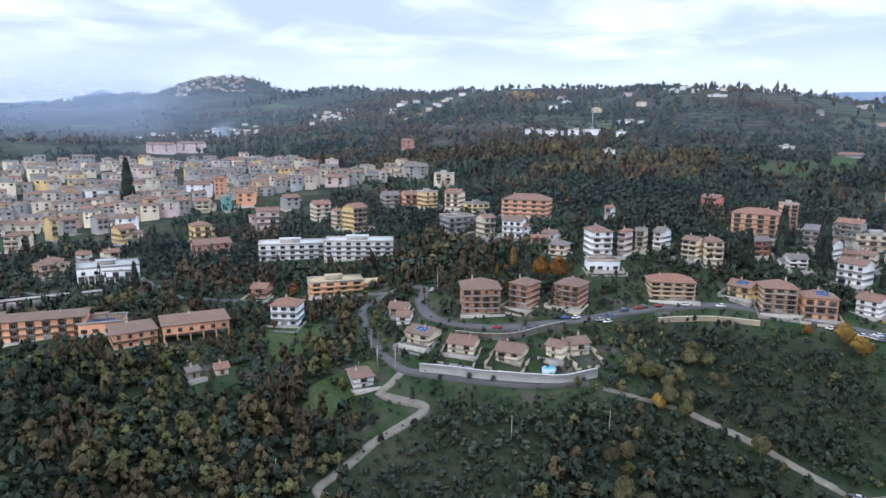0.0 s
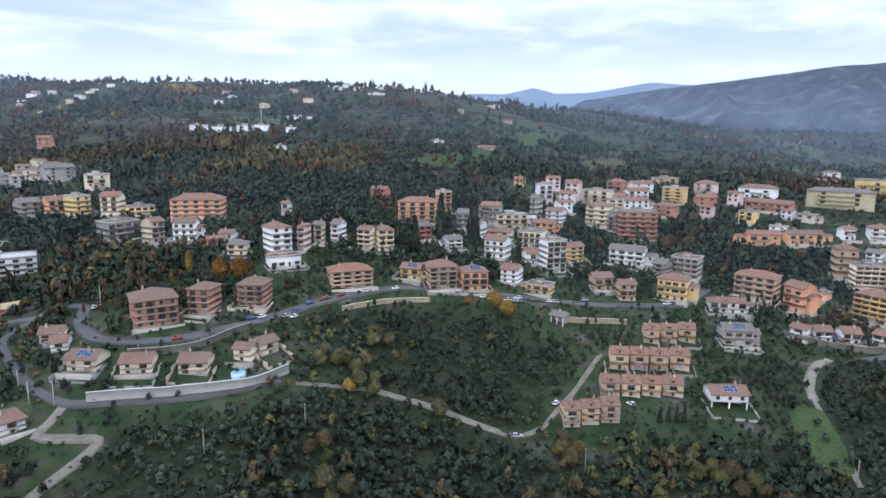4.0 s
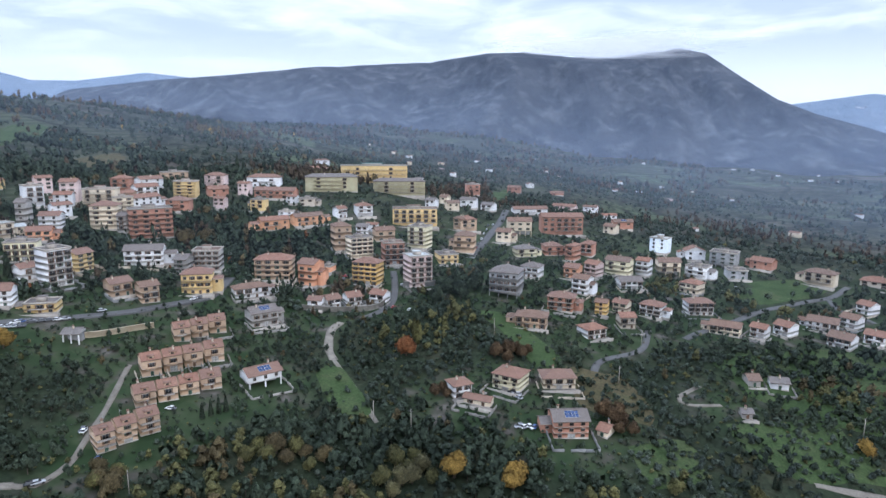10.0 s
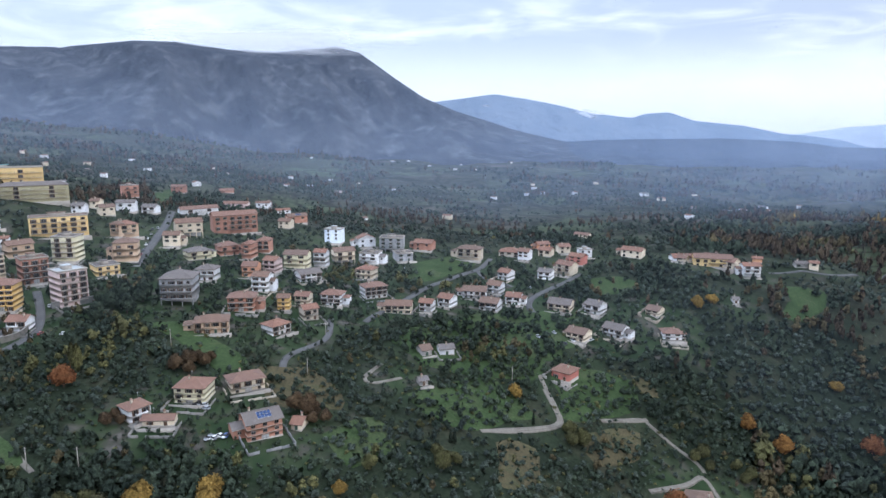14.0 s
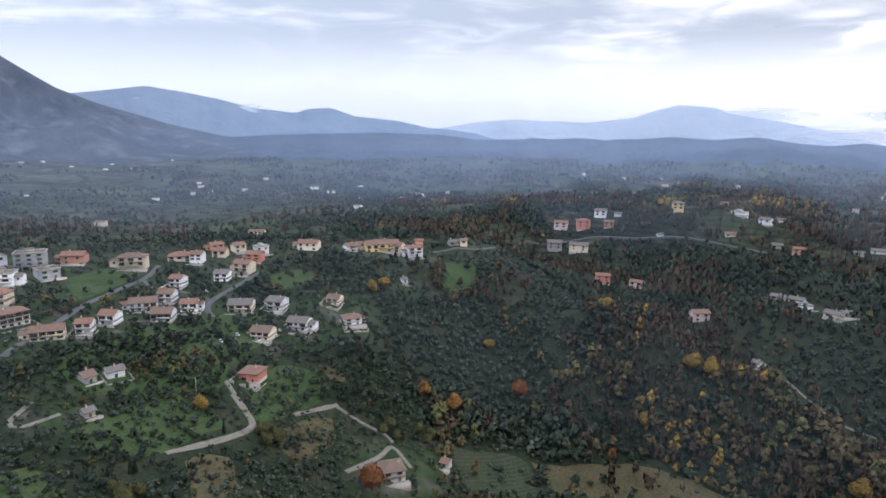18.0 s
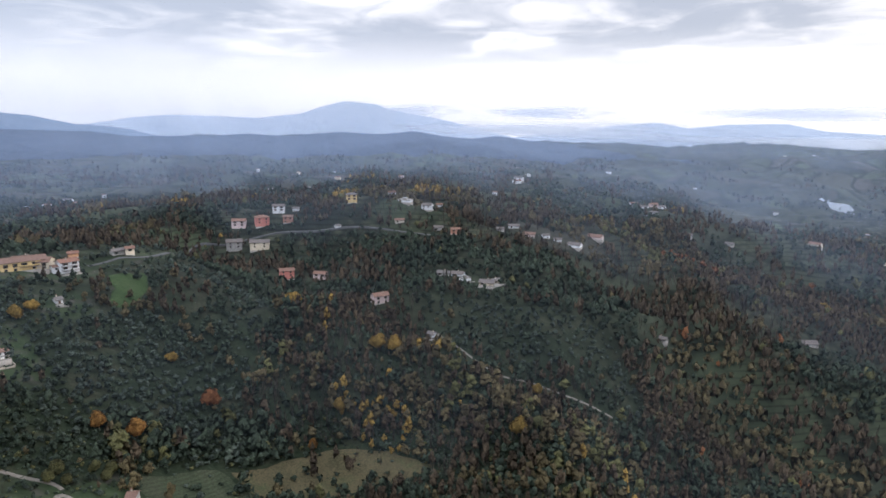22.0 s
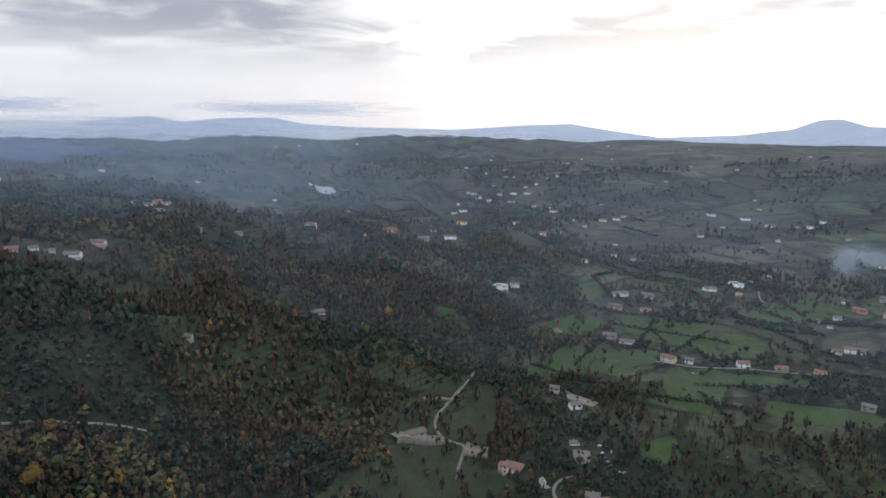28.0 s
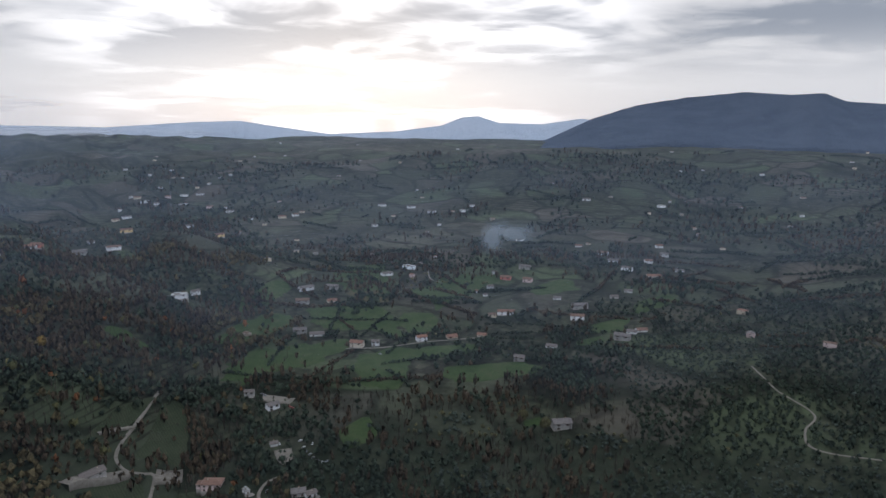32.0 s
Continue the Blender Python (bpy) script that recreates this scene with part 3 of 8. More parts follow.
def door_mesh(w, h, leaf_mat):
    a = w / 2
    xs = [-a - 0.12, -a, -a + 0.15, -0.05, 0.05, a - 0.15, a, a + 0.12]
    zs = [0, 0.2, h * 0.45, h * 0.55, h - 0.2, h, h + 0.12]
    depth = [[0.10 if i in (0, 6) or j == 5 else 0.07 if i in (2, 4) and j in (1, 3) else 0.04 for j in range(6)] for i in range(7)]
    mat = [[1 if i in (0, 6) or j == 5 else 0 for j in range(6)] for i in range(7)]
    return relief("door", xs, zs, depth, mat, [leaf_mat, CONCRETE_TRIM])


DOORS = [door_mesh(1.2, 2.2, SHUTTER_BROWN), door_mesh(2.6, 2.4, SHUTTER_GREY), door_mesh(1.2, 2.2, SHUTTER_GREEN)]


def chimney_mesh():
    s = Shape()
    s.box(-0.35, 0.35, -0.3, 0.3, -1.2, 1.0, 0)
    s.box(-0.45, 0.45, -0.4, 0.4, 1.0, 1.12, 1)
    s.box(-0.3, 0.3, -0.25, 0.25, 1.12, 1.35, 0)
    s.box(-0.42, 0.42, -0.36, 0.36, 1.35, 1.45, 1)
    return s.mesh("chimney", [WALLS["beige"][0], ROOFS["r"][0]])


CHIMNEY = chimney_mesh()


def antenna_mesh():
    s = Shape()
    s.box(-0.03, 0.03, -0.03, 0.03, -0.6, 2.2)
    for k, z in enumerate((1.5, 1.8, 2.1)):
        s.box(-0.5 + 0.08 * k, 0.5 - 0.08 * k, -0.02, 0.02, z, z + 0.04)
    return s.mesh("antenna", [METAL_MAT])


ANTENNA = antenna_mesh()


def roof_mesh(kind, w, d, mats, over=0.7, pitch=0.42):
    """A pitched or flat roof on a block w wide (x) and d deep (y, 0 to d); its eaves stand at z = 0."""
    s = Shape()
    x0, x1, y0, y1 = -w / 2 - over, w / 2 + over, -over, d + over
    if kind == "f":
        s.box(-w / 2 - 0.15, w / 2 + 0.15, -0.15, d + 0.15, -0.05, 0.12, 0)
        for a, b, c, e in ((x0 + 0.3, x1 - 0.3, -0.25, 0.0), (x0 + 0.3, x1 - 0.3, d, d + 0.25),
                           (-w / 2 - 0.25, -w / 2, 0, d), (w / 2, w / 2 + 0.25, 0, d)):
            s.box(a, b, c, e, -0.1, 0.75, 1)
        s.box(-w * 0.18, w * 0.12, d * 0.35, d * 0.72, 0.12, 2.3, 1)
        s.box(-w * 0.20, w * 0.14, d * 0.33, d * 0.74, 2.3, 2.45, 0)
        return s.mesh("roof", mats), 0.8
    short = min(w, d) / 2 + over
    if kind == "h":
        inset = min(short, (x1 - x0) / 2 - 0.3, (y1 - y0) / 2 - 0.01) if w >= d else min(short, (y1 - y0) / 2 - 0.3)
        if w >= d:
            rise = (y1 - y0) / 2 * pitch
            a, b = (x0 + inset, (y0 + y1) / 2, rise), (x1 - inset, (y0 + y1) / 2, rise)
            faces = [((x0, y0), (x1, y0), b, a), ((x1, y1), (x0, y1), a, b), ((x1, y0), (x1, y1), b, b), ((x0, y1), (x0, y0), a, a)]
        else:
            rise = (x1 - x0) / 2 * pitch
            a, b = (0, y0 + inset, rise), (0, y1 - inset, rise)
            faces = [((x0, y0), (x1, y0), a, a), ((x1, y0), (x1, y1), b, a), ((x1, y1), (x0, y1), b, b), ((x0, y1), (x0, y0), a, b)]
        for p, q, r1, r2 in faces:
            s.quad((*p, 0), (*q, 0), r1, r2, 0)
        s.box(x0, x1, y0, y1, -0.26, -0.004, 1)
    elif kind == "G":
        rise = (x1 - x0) / 2 * pitch
        s.quad((x1, y0, 0), (x1, y1, 0), (0, y1, rise), (0, y0, rise), 0)
        s.quad((x0, y1, 0), (x0, y0, 0), (0, y0, rise), (0, y1, rise), 0)
        for y in (0, d):
            s.quad((-w / 2, y, -0.1), (w / 2, y, -0.1), (0.02, y, rise - 0.2), (-0.02, y, rise - 0.2), 2)
        for k in (-1, 1):
            s.quad((k * x1, y0, -0.18), (k * x1, y0, 0), (0, y0, rise), (0, y0, rise - 0.18), 1)
        s.box(x0, x0 + 0.1, y0, y1, -0.26, -0.004, 1)
        s.box(x1 - 0.1, x1, y0, y1, -0.26, -0.004, 1)
    else:
        rise = (y1 - y0) / 2 * pitch
        m = (y0 + y1) / 2
        s.quad((x0, y0, 0), (x1, y0, 0), (x1, m, rise), (x0, m, rise), 0)
        s.quad((x1, y1, 0), (x0, y1, 0), (x0, m, rise), (x1, m, rise), 0)
        for x in (-w / 2, w / 2):
            s.quad((x, 0, -0.1), (x, d, -0.1), (x, m + 0.02, rise - 0.2), (x, m - 0.02, rise - 0.2), 2)
        s.box(x0, x1, y0, y0 + 0.1, -0.26, -0.004, 1)
        s.box(x0, x1, y1 - 0.1, y1, -0.26, -0.004, 1)
        s.box(x0 + 0.4, x1 - 0.4, m - 0.14, m + 0.14, rise - 0.06, rise + 0.07, 0)
    return s.mesh("roof", mats), rise


def ring_block(name, w, d, rings, mats):
    """A block w wide and d deep, built from rings of (height, how far it stands out, material of the band above)."""
    v, f, m = [], [], []
    for z, o, k in rings:
        v += [(-w / 2 - o, -o, z), (w / 2 + o, -o, z), (w / 2 + o, d + o, z), (-w / 2 - o, d + o, z)]
    for i in range(len(rings) - 1):
        for j in range(4):
            a, b = 4 * i + j, 4 * i + (j + 1) % 4
            f.append((a, b, b + 4, a + 4))
            m.append(rings[i][2])
    n = 4 * (len(rings) - 1)
    f += [(3, 2, 1, 0), (n, n + 1, n + 2, n + 3)]
    m += [1, 0]
    return mesh_np(name, v, f, mats, False, m)


NUMBER_WORDS = ["", "one", "two", "three", "four", "five", "six", "seven"]
ROOF_WORDS = {"h": "hipped", "g": "gabled", "G": "gabled", "f": "flat"}
HOUSES = []
rng = random.Random(7)


def solar_tray(w, run):
    """One tray of solar cells, sunk between the bars of its frame, rising from y = 0 to run."""
    n = max(4, int(w / 1.1))
    xs = [v for k in range(n) for v in (-w / 2 + w * k / n, -w / 2 + w * k / n + 0.07)] + [w / 2, w / 2 + 0.07]
    ys = [0, 0.06, run / 2, run / 2 + 0.07, run - 0.06, run]
    depth = [[0.03 if i % 2 and j % 2 else 0.07 for j in range(5)] for i in range(len(xs) - 1)]
    mat = [[0 if d < 0.05 else 1 for d in row] for row in depth]
    me = relief("solar_panel", xs, ys, depth, mat, [SOLAR, METAL_MAT])
    me.transform(Matrix.Rotation(radians(-90), 4, "X"))
    return me


def house(x, y, w, d, floors, height, facing, wall, roof, flags=""):
    """A building whose front foot stands at x, y and looks to that bearing. Flags: B balconies, S solar panels, P open
    pillared ground floor, A arched windows, D dormer, L low roof."""
    z = float(ground(x, y))
    far = math.hypot(x, y)
    name = "apartment_block" if floors >= 4 else "house" if floors > 1 or w > 8 else "shed"
    th = new(name)
    th.matrix_world = pose(x, y, z, 0, 0, 180 - facing)
    wm, wword = WALLS[wall]
    rm, rword = ROOFS[roof[1]]
    tagged(th, "%s-storey %s building, %s %s roof%s" % (
        NUMBER_WORDS[floors], wword, ROOF_WORDS[roof[0]], rword,
        " and solar panels" if "S" in flags else ", balconies" if "B" in flags else ""),
        "apartment building" if floors >= 4 else "house" if name == "house" else "shed")
    HOUSES.append((x, y, w, d, facing))
    fh = height / floors
    rings = []
    if "P" in flags:
        rings += [(fh - 0.15, 0.0, 1), (fh, 0.0, 0)]
        base = Shape().box(-w / 2 + 0.6, w / 2 - 0.6, d * 0.45, d - 0.2, -5, fh, 0)
        part("inner_wall", base.mesh("inner_wall", [WALLS["concrete"][0]]), th, "recessed grey wall behind the pillars")
        n = max(3, min(7, round(w / 4)))
        for k in range(n):
            cx = -w / 2 + 0.3 + (w - 0.6) * k / (n - 1)
            part("pillar", Shape().box(-0.25, 0.25, 0.05, 0.5, -3, fh, 0).mesh("pillar", [wm]), th, at=(cx, 0, 0))
    else:
        rings += [(-6, 0.08, 1), (0.45, 0.08, 1), (0.47, 0.0, 0)]
    for k in range(1, floors):
        if far < 480 and not ("P" in flags and k == 1):
            rings += [(fh * k - 0.12, 0.0, 0), (fh * k - 0.11, 0.06, 1), (fh * k + 0.05, 0.06, 1), (fh * k + 0.06, 0.0, 0)]
    rings.append((height, 0.0, 0))
    part("wall", ring_block("wall", w, d, rings, [wm, CONCRETE_TRIM]), th)
    if far < 560 and not set("PDAL") & set(flags) and (w * 7 + d * 3) % 5 < 3.4:
        out, drop = (2.6 if far < 400 else 4.2) + (w % 1.7), 3.5
        s = Shape().box(-w / 2 - 1.2, w / 2 + 1.6, -out, -0.09, -drop, 0.06, 0)
        yard = part("terrace", s.mesh("terrace", [GRAVEL_YARD]), th, "paved terrace in front of the house")
        s = Shape().box(-w / 2 - 1.2, w / 2 + 1.6, -out - 0.25, -out - 0.004, -drop, 0.85, 0)
        part("parapet", s.mesh("parapet", [CONCRETE_TRIM]), yard)
    rmesh, rise = roof_mesh(roof[0], w, d, [rm, CONCRETE_TRIM if roof[0] == "f" else EAVES_SHADE, wm], 0.22 if "D" in flags else 0.7, 0.17 if "L" in flags else 0.42)
    rf = part("roof", rmesh, th, at=(0, 0, height))
    # windows, floor by floor
    style = "arch" if "A" in flags else rng.choice(["green", "brown", "plain", "roller", "tall"] if far < 700 else ["plain", "brown"])
    bay = 3.5 if style != "wide" else 4.0
    n = max(1, min(6 if far < 290 else max(4, int(w / 5.5)) if far < 450 else max(2, min(8, int(w / 5.5))) if far < 560 else 2, int((w - 0.8) / bay)))
    sc = min(1.0, (fh - 0.35) / 2.6)
    sx = min(1.0, max(0.5, (w / n - 0.2) / (2.9 if "B" in flags else 2.1)))
    has_door = False
    # the side wall that looks towards the open slope
    sunny = -1 if math.sin(radians(facing - 180) - math.atan2(x, y)) > 0 else 1
    for k in range(floors):
        if k == 0 and ("P" in flags or (far > 430 and floors > 2)):
            continue
        for j in range(n):
            cx = -w / 2 + w * (j + 0.5) / n
            if k == 0 and not has_door and j == n // 2 and style != "arch":
                has_door = True
                if far < 520:
                    part("door", rng.choice(DOORS), th, at=(cx, -0.03, 0.02), scale=(1, 1, sc))
                continue
            st = style
            if "B" in flags and k > 0 and style != "arch":
                st = rng.choice(("french", "french", "tall", style))
            foot = 0.12 if st in ("tall", "french") else 0.9
            part("window", WINDOWS[st], th, at=(cx, -0.03, fh * k + foot * sc), scale=(sx * (1.0 if far < 300 else 1.2), 1, sc * (1.0 if far < 300 else 1.08)))
    if far < 540:
        ns = 1 if far > 270 else max(1, min(2, int(d / 4.5)))
        for side in ((-1, 1) if far < 200 else (sunny,)):
            for k in range(floors):
                if "P" in flags and k == 0:
                    continue
                for j in range(ns):
                    part("window", WINDOWS["small" if style == "arch" else "plain"], th,
                         at=(side * (w / 2 + 0.03), d * (j + 0.5) / ns, fh * k + 0.95 * sc), turn=90 * side, scale=(1, 1, sc))
    if "B" in flags and floors > 1:
        solid = rng.random() < 0.5
        wide = w * (0.96 if floors >= 3 and rng.random() < 0.6 else 0.55)
        off = 0 if wide > 0.9 * w else rng.uniform(-0.18, 0.18) * w
        for k in range(1, floors):
            b = Shape()
            b.box(off - wide / 2, off + wide / 2, -1.35, -0.004, -0.16, 0.0, 1)
            if solid:
                b.box(off - wide / 2, off + wide / 2, -1.35, -1.22, 0.0, 0.95 * sc, 0)
                b.box(off - wide / 2, off - wide / 2 + 0.12, -1.22, -0.07, 0.0, 0.95 * sc, 0)
                b.box(off + wide / 2 - 0.12, off + wide / 2, -1.22, -0.07, 0.0, 0.95 * sc, 0)
            else:
                b.box(off - wide / 2, off + wide / 2, -1.34, -1.28, 0.9 * sc, 0.98 * sc, 2)
                m = max(4, int(wide / 0.45)) if far < 330 else max(3, int(wide / 1.1))
                for j in range(m + 1):
                    cx = off - wide / 2 + 0.03 + (wide - 0.06) * j / m
                    b.box(cx - 0.025, cx + 0.025, -1.34, -1.29, 0.0, 0.9 * sc, 2)
            part("balcony", b.mesh("balcony", [wm, CONCRETE_TRIM, RAIL_MAT]), th, at=(0, 0, fh * k))
    if roof[0] != "f":
        zr = rise * 0.72
        for _ in range(1 if far < 600 else 0):
            part("chimney", CHIMNEY, rf, at=(rng.uniform(-0.3, 0.3) * w, d * 0.5 + rng.choice((-1, 1)) * d * 0.12, zr + 0.35))
    if far < 260:
        part("antenna", ANTENNA, rf, at=(rng.uniform(-0.3, 0.3) * w, d * 0.5, (rise if roof[0] != "f" else 0.2) + 0.3))
    if floors in (2, 3) and w > 9 and far < 560 and not set("PDAL") & set(flags) and (w * 13 + d) % 3 < 1.7:
        side = 1 if (w * 17) % 2 < 1 else -1
        ww, wd, wh = w * 0.34, d * 0.62, height - fh * (0.55 if floors == 2 else 1.0)
        wing = part("wing", ring_block("wing", ww, wd, [(-6, 0.05, 1), (0.4, 0.05, 1), (0.42, 0, 0), (wh, 0, 0)], [wm, CONCRETE_TRIM]), th,
                    at=(side * (w / 2 + ww / 2 - 0.2), d * 0.3, 0))
        part("wing_roof", roof_mesh("g" if roof[0] == "f" else roof[0], ww, wd, [rm, CONCRETE_TRIM, wm], 0.45)[0], wing, at=(0, 0, wh))
        part("window", WINDOWS["plain"], wing, at=(0, -0.03, wh - 2.0), scale=(1, 1, sc))
    if "S" in flags and roof[0] != "f":
        run = (d / 2 + 0.55)
        ob = part("solar_panel", solar_tray(5.2 * min(1, w / 8), run * 0.57), rf, "dark blue solar panels", at=(w * 0.04, -0.55 + run * 0.3, run * 0.3 * 0.42 + 0.12))
        ob.rotation_euler = (math.atan(0.42), 0, 0)
    elif "S" in flags:
        part("solar_panel", solar_tray(w * 0.6, d * 0.35), rf, "dark blue solar panels", at=(0, d * 0.15, 0.2))
    if "D" in flags:
        s = Shape()
        s.box(-1.1, 1.1, 0.9, 2.6, -0.2, 1.25, 0)
        s.box(-1.35, 1.35, 0.7, 3.3, 1.25, 1.4, 1)
        s.box(-0.5, 0.5, 0.86, 0.92, 0.15, 1.1, 2)
        part("dormer", s.mesh("dormer", [wm, rm, GLASS]), rf)
    return th



# ---------- the houses, by bearing ----------
# bearing about 0
house(-89.8, 223.7, 4.0, 5, 1, 2.9, 137, "stone", "gk")
house(-81.0, 228.0, 4.4, 6, 1, 2.6, 149, "cream", "gr")
house(-91.7, 314.4, 7.5, 9, 2, 4.9, 188, "brick", "gr", "B")
house(-53.7, 321.5, 27.3, 12, 3, 7.3, 163, "tangerine", "fs", "B")
house(-28.5, 225.2, 7.5, 10, 2, 4.0, 158, "white", "hr", "B")
house(-20.0, 281.8, 8.1, 9, 2, 3.2, 191, "cream", "gb")
house(-17.1, 270.0, 5.7, 8, 2, 3.5, 191, "white", "gb")
house(-9.8, 249.3, 10.2, 10.0, 2, 4.5, 211, "cream", "gb", "BS")
house(7.0, 240.4, 10.3, 10.0, 2, 4.0, 199, "cream", "gb", "B")
house(24.8, 233.7, 9.8, 10, 2, 4.6, 205, "cream", "gb", "B")
house(42.3, 236.2, 6.5, 7.1, 2, 4.7, 219, "cream", "gb", "B")
house(53.3, 238.6, 7.3, 7.8, 2, 4.7, 161, "cream", "gb", "B")
house(17.0, 274.0, 16.6, 15.6, 4, 11.0, 177, "brick", "hb", "B")
house(33.7, 279.5, 9.8, 10.7, 4, 10.8, 216, "brick", "hb", "B")
house(54.9, 279.7, 11.5, 12.2, 4, 9.7, 212, "brick", "hb", "B")
house(-89.0, 377.7, 38.5, 16, 3, 9.4, 167, "white", "fw", "A")
house(-49.5, 374.2, 39.9, 16, 4, 11.0, 177, "white", "fw", "A")
house(-179.9, 342.1, 30.3, 18, 2, 8.3, 152, "white", "fw", "P")
house(-159.4, 426.2, 12.5, 10, 3, 11.0, 143, "yellow", "hr")
house(-140.2, 390.6, 21.6, 12.0, 2, 7.3, 147, "brick", "gr")
house(-220.2, 355.3, 8.8, 9, 2, 7.0, 123, "tan", "hr")
house(-215.9, 383.4, 5.0, 7.0, 2, 4.8, 133, "white", "gr")
house(-198.3, 383.2, 6.0, 7.0, 2, 5.8, 113, "cream", "gr")
house(-277.1, 410.7, 8.5, 8.5, 3, 10.2, 169, "cream", "hb", "B")
house(-263.0, 435.2, 5.1, 9, 4, 14.6, 122, "yellow", "gr", "B")
house(-262.4, 452.4, 8.6, 8.6, 3, 10.8, 126, "stone", "gr")
house(-206.4, 420.0, 11.3, 11, 3, 10.0, 128, "yellow", "gr", "B")
house(-238.0, 450.5, 7.8, 10, 3, 10.7, 127, "stone", "gb")
house(-224.1, 453.7, 12.9, 10, 3, 10.4, 168, "white", "gb")
house(-234.4, 525.6, 13.5, 10, 3, 11.0, 137, "yellow", "hb", "B")
house(-289.6, 551.6, 25.1, 11, 4, 12.0, 140, "white", "fk", "B")
house(-206.9, 517.1, 8.7, 10, 3, 11.3, 132, "stone", "gr")
house(-192.3, 516.3, 10.6, 10, 3, 9.9, 174, "cream", "gr", "B")
house(-217.8, 576.7, 20.1, 10, 4, 12.5, 176, "white", "gb")
house(-196.2, 568.6, 8.2, 8.6, 5, 18.2, 178, "orange", "gr")
house(-162.3, 529.7, 13.9, 10, 3, 11.4, 177, "orange", "gr")
house(-172.6, 518.5, 5.9, 9, 3, 11.7, 142, "teal", "fk")
house(-123.9, 456.0, 15.4, 10.0, 3, 12.4, 162, "pink", "gr")
house(-383.0, 884.7, 36.0, 12, 4, 13.2, 180, "pink", "gr")
house(-349.5, 904.9, 35.9, 12, 4, 13.7, 180, "pink", "gr")
house(-85.7, 459.1, 11.9, 11, 4, 11.7, 152, "cream", "gr")
house(-70.9, 436.8, 5.0, 7.0, 4, 11.5, 147, "cream", "gr")
house(-54.8, 426.0, 11.4, 12.0, 5, 15.4, 133, "yellow", "gr", "B")
house(-118.4, 508.9, 12.0, 10, 3, 9.8, 141, "stone", "gr")
house(-95.5, 572.6, 19.8, 11, 3, 8.8, 195, "pink", "gr")
house(-131.2, 639.7, 14.4, 10, 3, 9.9, 150, "brick", "gr")
house(-114.5, 649.0, 17.3, 10, 3, 8.9, 186, "stone", "gk")
house(-23.7, 579.5, 21.3, 12.0, 4, 10.9, 157, "stone", "gk")
house(-0.2, 528.5, 15.4, 14.0, 4, 11.3, 186, "cream", "fw", "B")
house(-37.9, 478.5, 12.0, 12, 3, 9.1, 158, "stone", "gk")
house(-23.6, 477.4, 9.8, 12, 3, 8.7, 157, "orange", "gr")
house(-8.8, 466.9, 10.8, 11.4, 4, 12.1, 148, "yellow", "fk")
house(5.9, 458.0, 10.9, 11.6, 4, 12.3, 204, "cream", "gr")
house(52.8, 421.7, 30.7, 16, 4, 11.7, 199, "orange", "hr")
house(28.1, 388.0, 8.0, 8.8, 4, 12.0, 147, "cream", "gr", "B")
house(40.9, 384.3, 11.9, 11.0, 3, 10.2, 202, "white", "gb")
house(12.0, 405.8, 18.6, 14, 3, 9.6, 156, "concrete", "fk", "B")
house(62.1, 347.5, 9.8, 10, 2, 5.5, 205, "cream", "hk")
house(-43.4, 756.3, 12.5, 10, 3, 10.8, 202, "brick", "gr")
house(61.9, 376.4, 8.0, 8, 1, 3.2, 212, "white", "gb")
house(84.1, 338.7, 11.1, 14, 5, 15.6, 174, "white", "hr", "B")
house(96.1, 345.4, 4.0, 9.56261, 4, 13.9, 220, "pink", "hr", "B")
house(82.1, 324.3, 16.0, 8, 1, 5.3, 177, "white", "fr")
house(108.8, 354.7, 5.2, 7.0, 4, 11.5, 211, "cream", "gk", "B")
house(118.9, 355.6, 5.0, 11, 4, 11.0, 224, "white", "gk", "B")
house(132.1, 344.0, 8.1, 8.4, 4, 11.2, 231, "cream", "gr", "B")
house(143.8, 338.7, 9.1, 12, 4, 12.6, 188, "cream", "hb", "B")
house(185.8, 385.0, 25.7, 14, 5, 13.9, 211, "tangerine", "hr", "B")
house(216.3, 403.1, 9.1, 9.3, 6, 14.8, 191, "tangerine", "fr", "B")
house(215.2, 371.1, 13.6, 12, 3, 10.4, 225, "stone", "gk")
house(241.0, 379.4, 12.4, 12, 4, 10.9, 192, "stone", "hr", "B")
house(211.3, 354.9, 8.6, 11, 3, 9.1, 238, "white", "gr")
house(188.5, 338.0, 9.5, 10, 3, 6.2, 187, "white", "gk", "B")
house(177.9, 357.2, 8.9, 10, 3, 8.8, 180, "redpaint", "gk", "B")
house(184.5, 449.6, 12.3, 9.0, 2, 6.2, 228, "redpaint", "gr")
house(104.9, 411.9, 4.6, 6, 2, 6.1, 218, "white", "gr")
house(107.2, 294.6, 20.4, 13.0, 4, 8.4, 187, "tan", "hr", "B")
house(139.7, 298.4, 10.4, 10, 2, 5.6, 226, "yellow", "gr", "S")
house(151.8, 284.0, 14.6, 13, 5, 11.6, 194, "tan", "hr", "B")
house(167.7, 279.0, 13.6, 12, 3, 9.8, 197, "orange", "hr", "BS")
house(191.7, 283.8, 9.4, 9.7, 3, 7.4, 231, "white", "gr")
house(106.8, 784.3, 18.7, 9, 1, 6.6, 178, "white", "fw")
house(129.3, 766.7, 20.1, 9, 1, 5.8, 166, "white", "fw")
house(150.0, 758.3, 16.9, 9, 1, 7.0, 215, "white", "fw")
house(171.4, 755.3, 16.6, 9, 1, 7.0, 166, "white", "fw")
house(199.9, 738.4, 9.7, 9, 1, 6.8, 175, "paleblue", "fw")
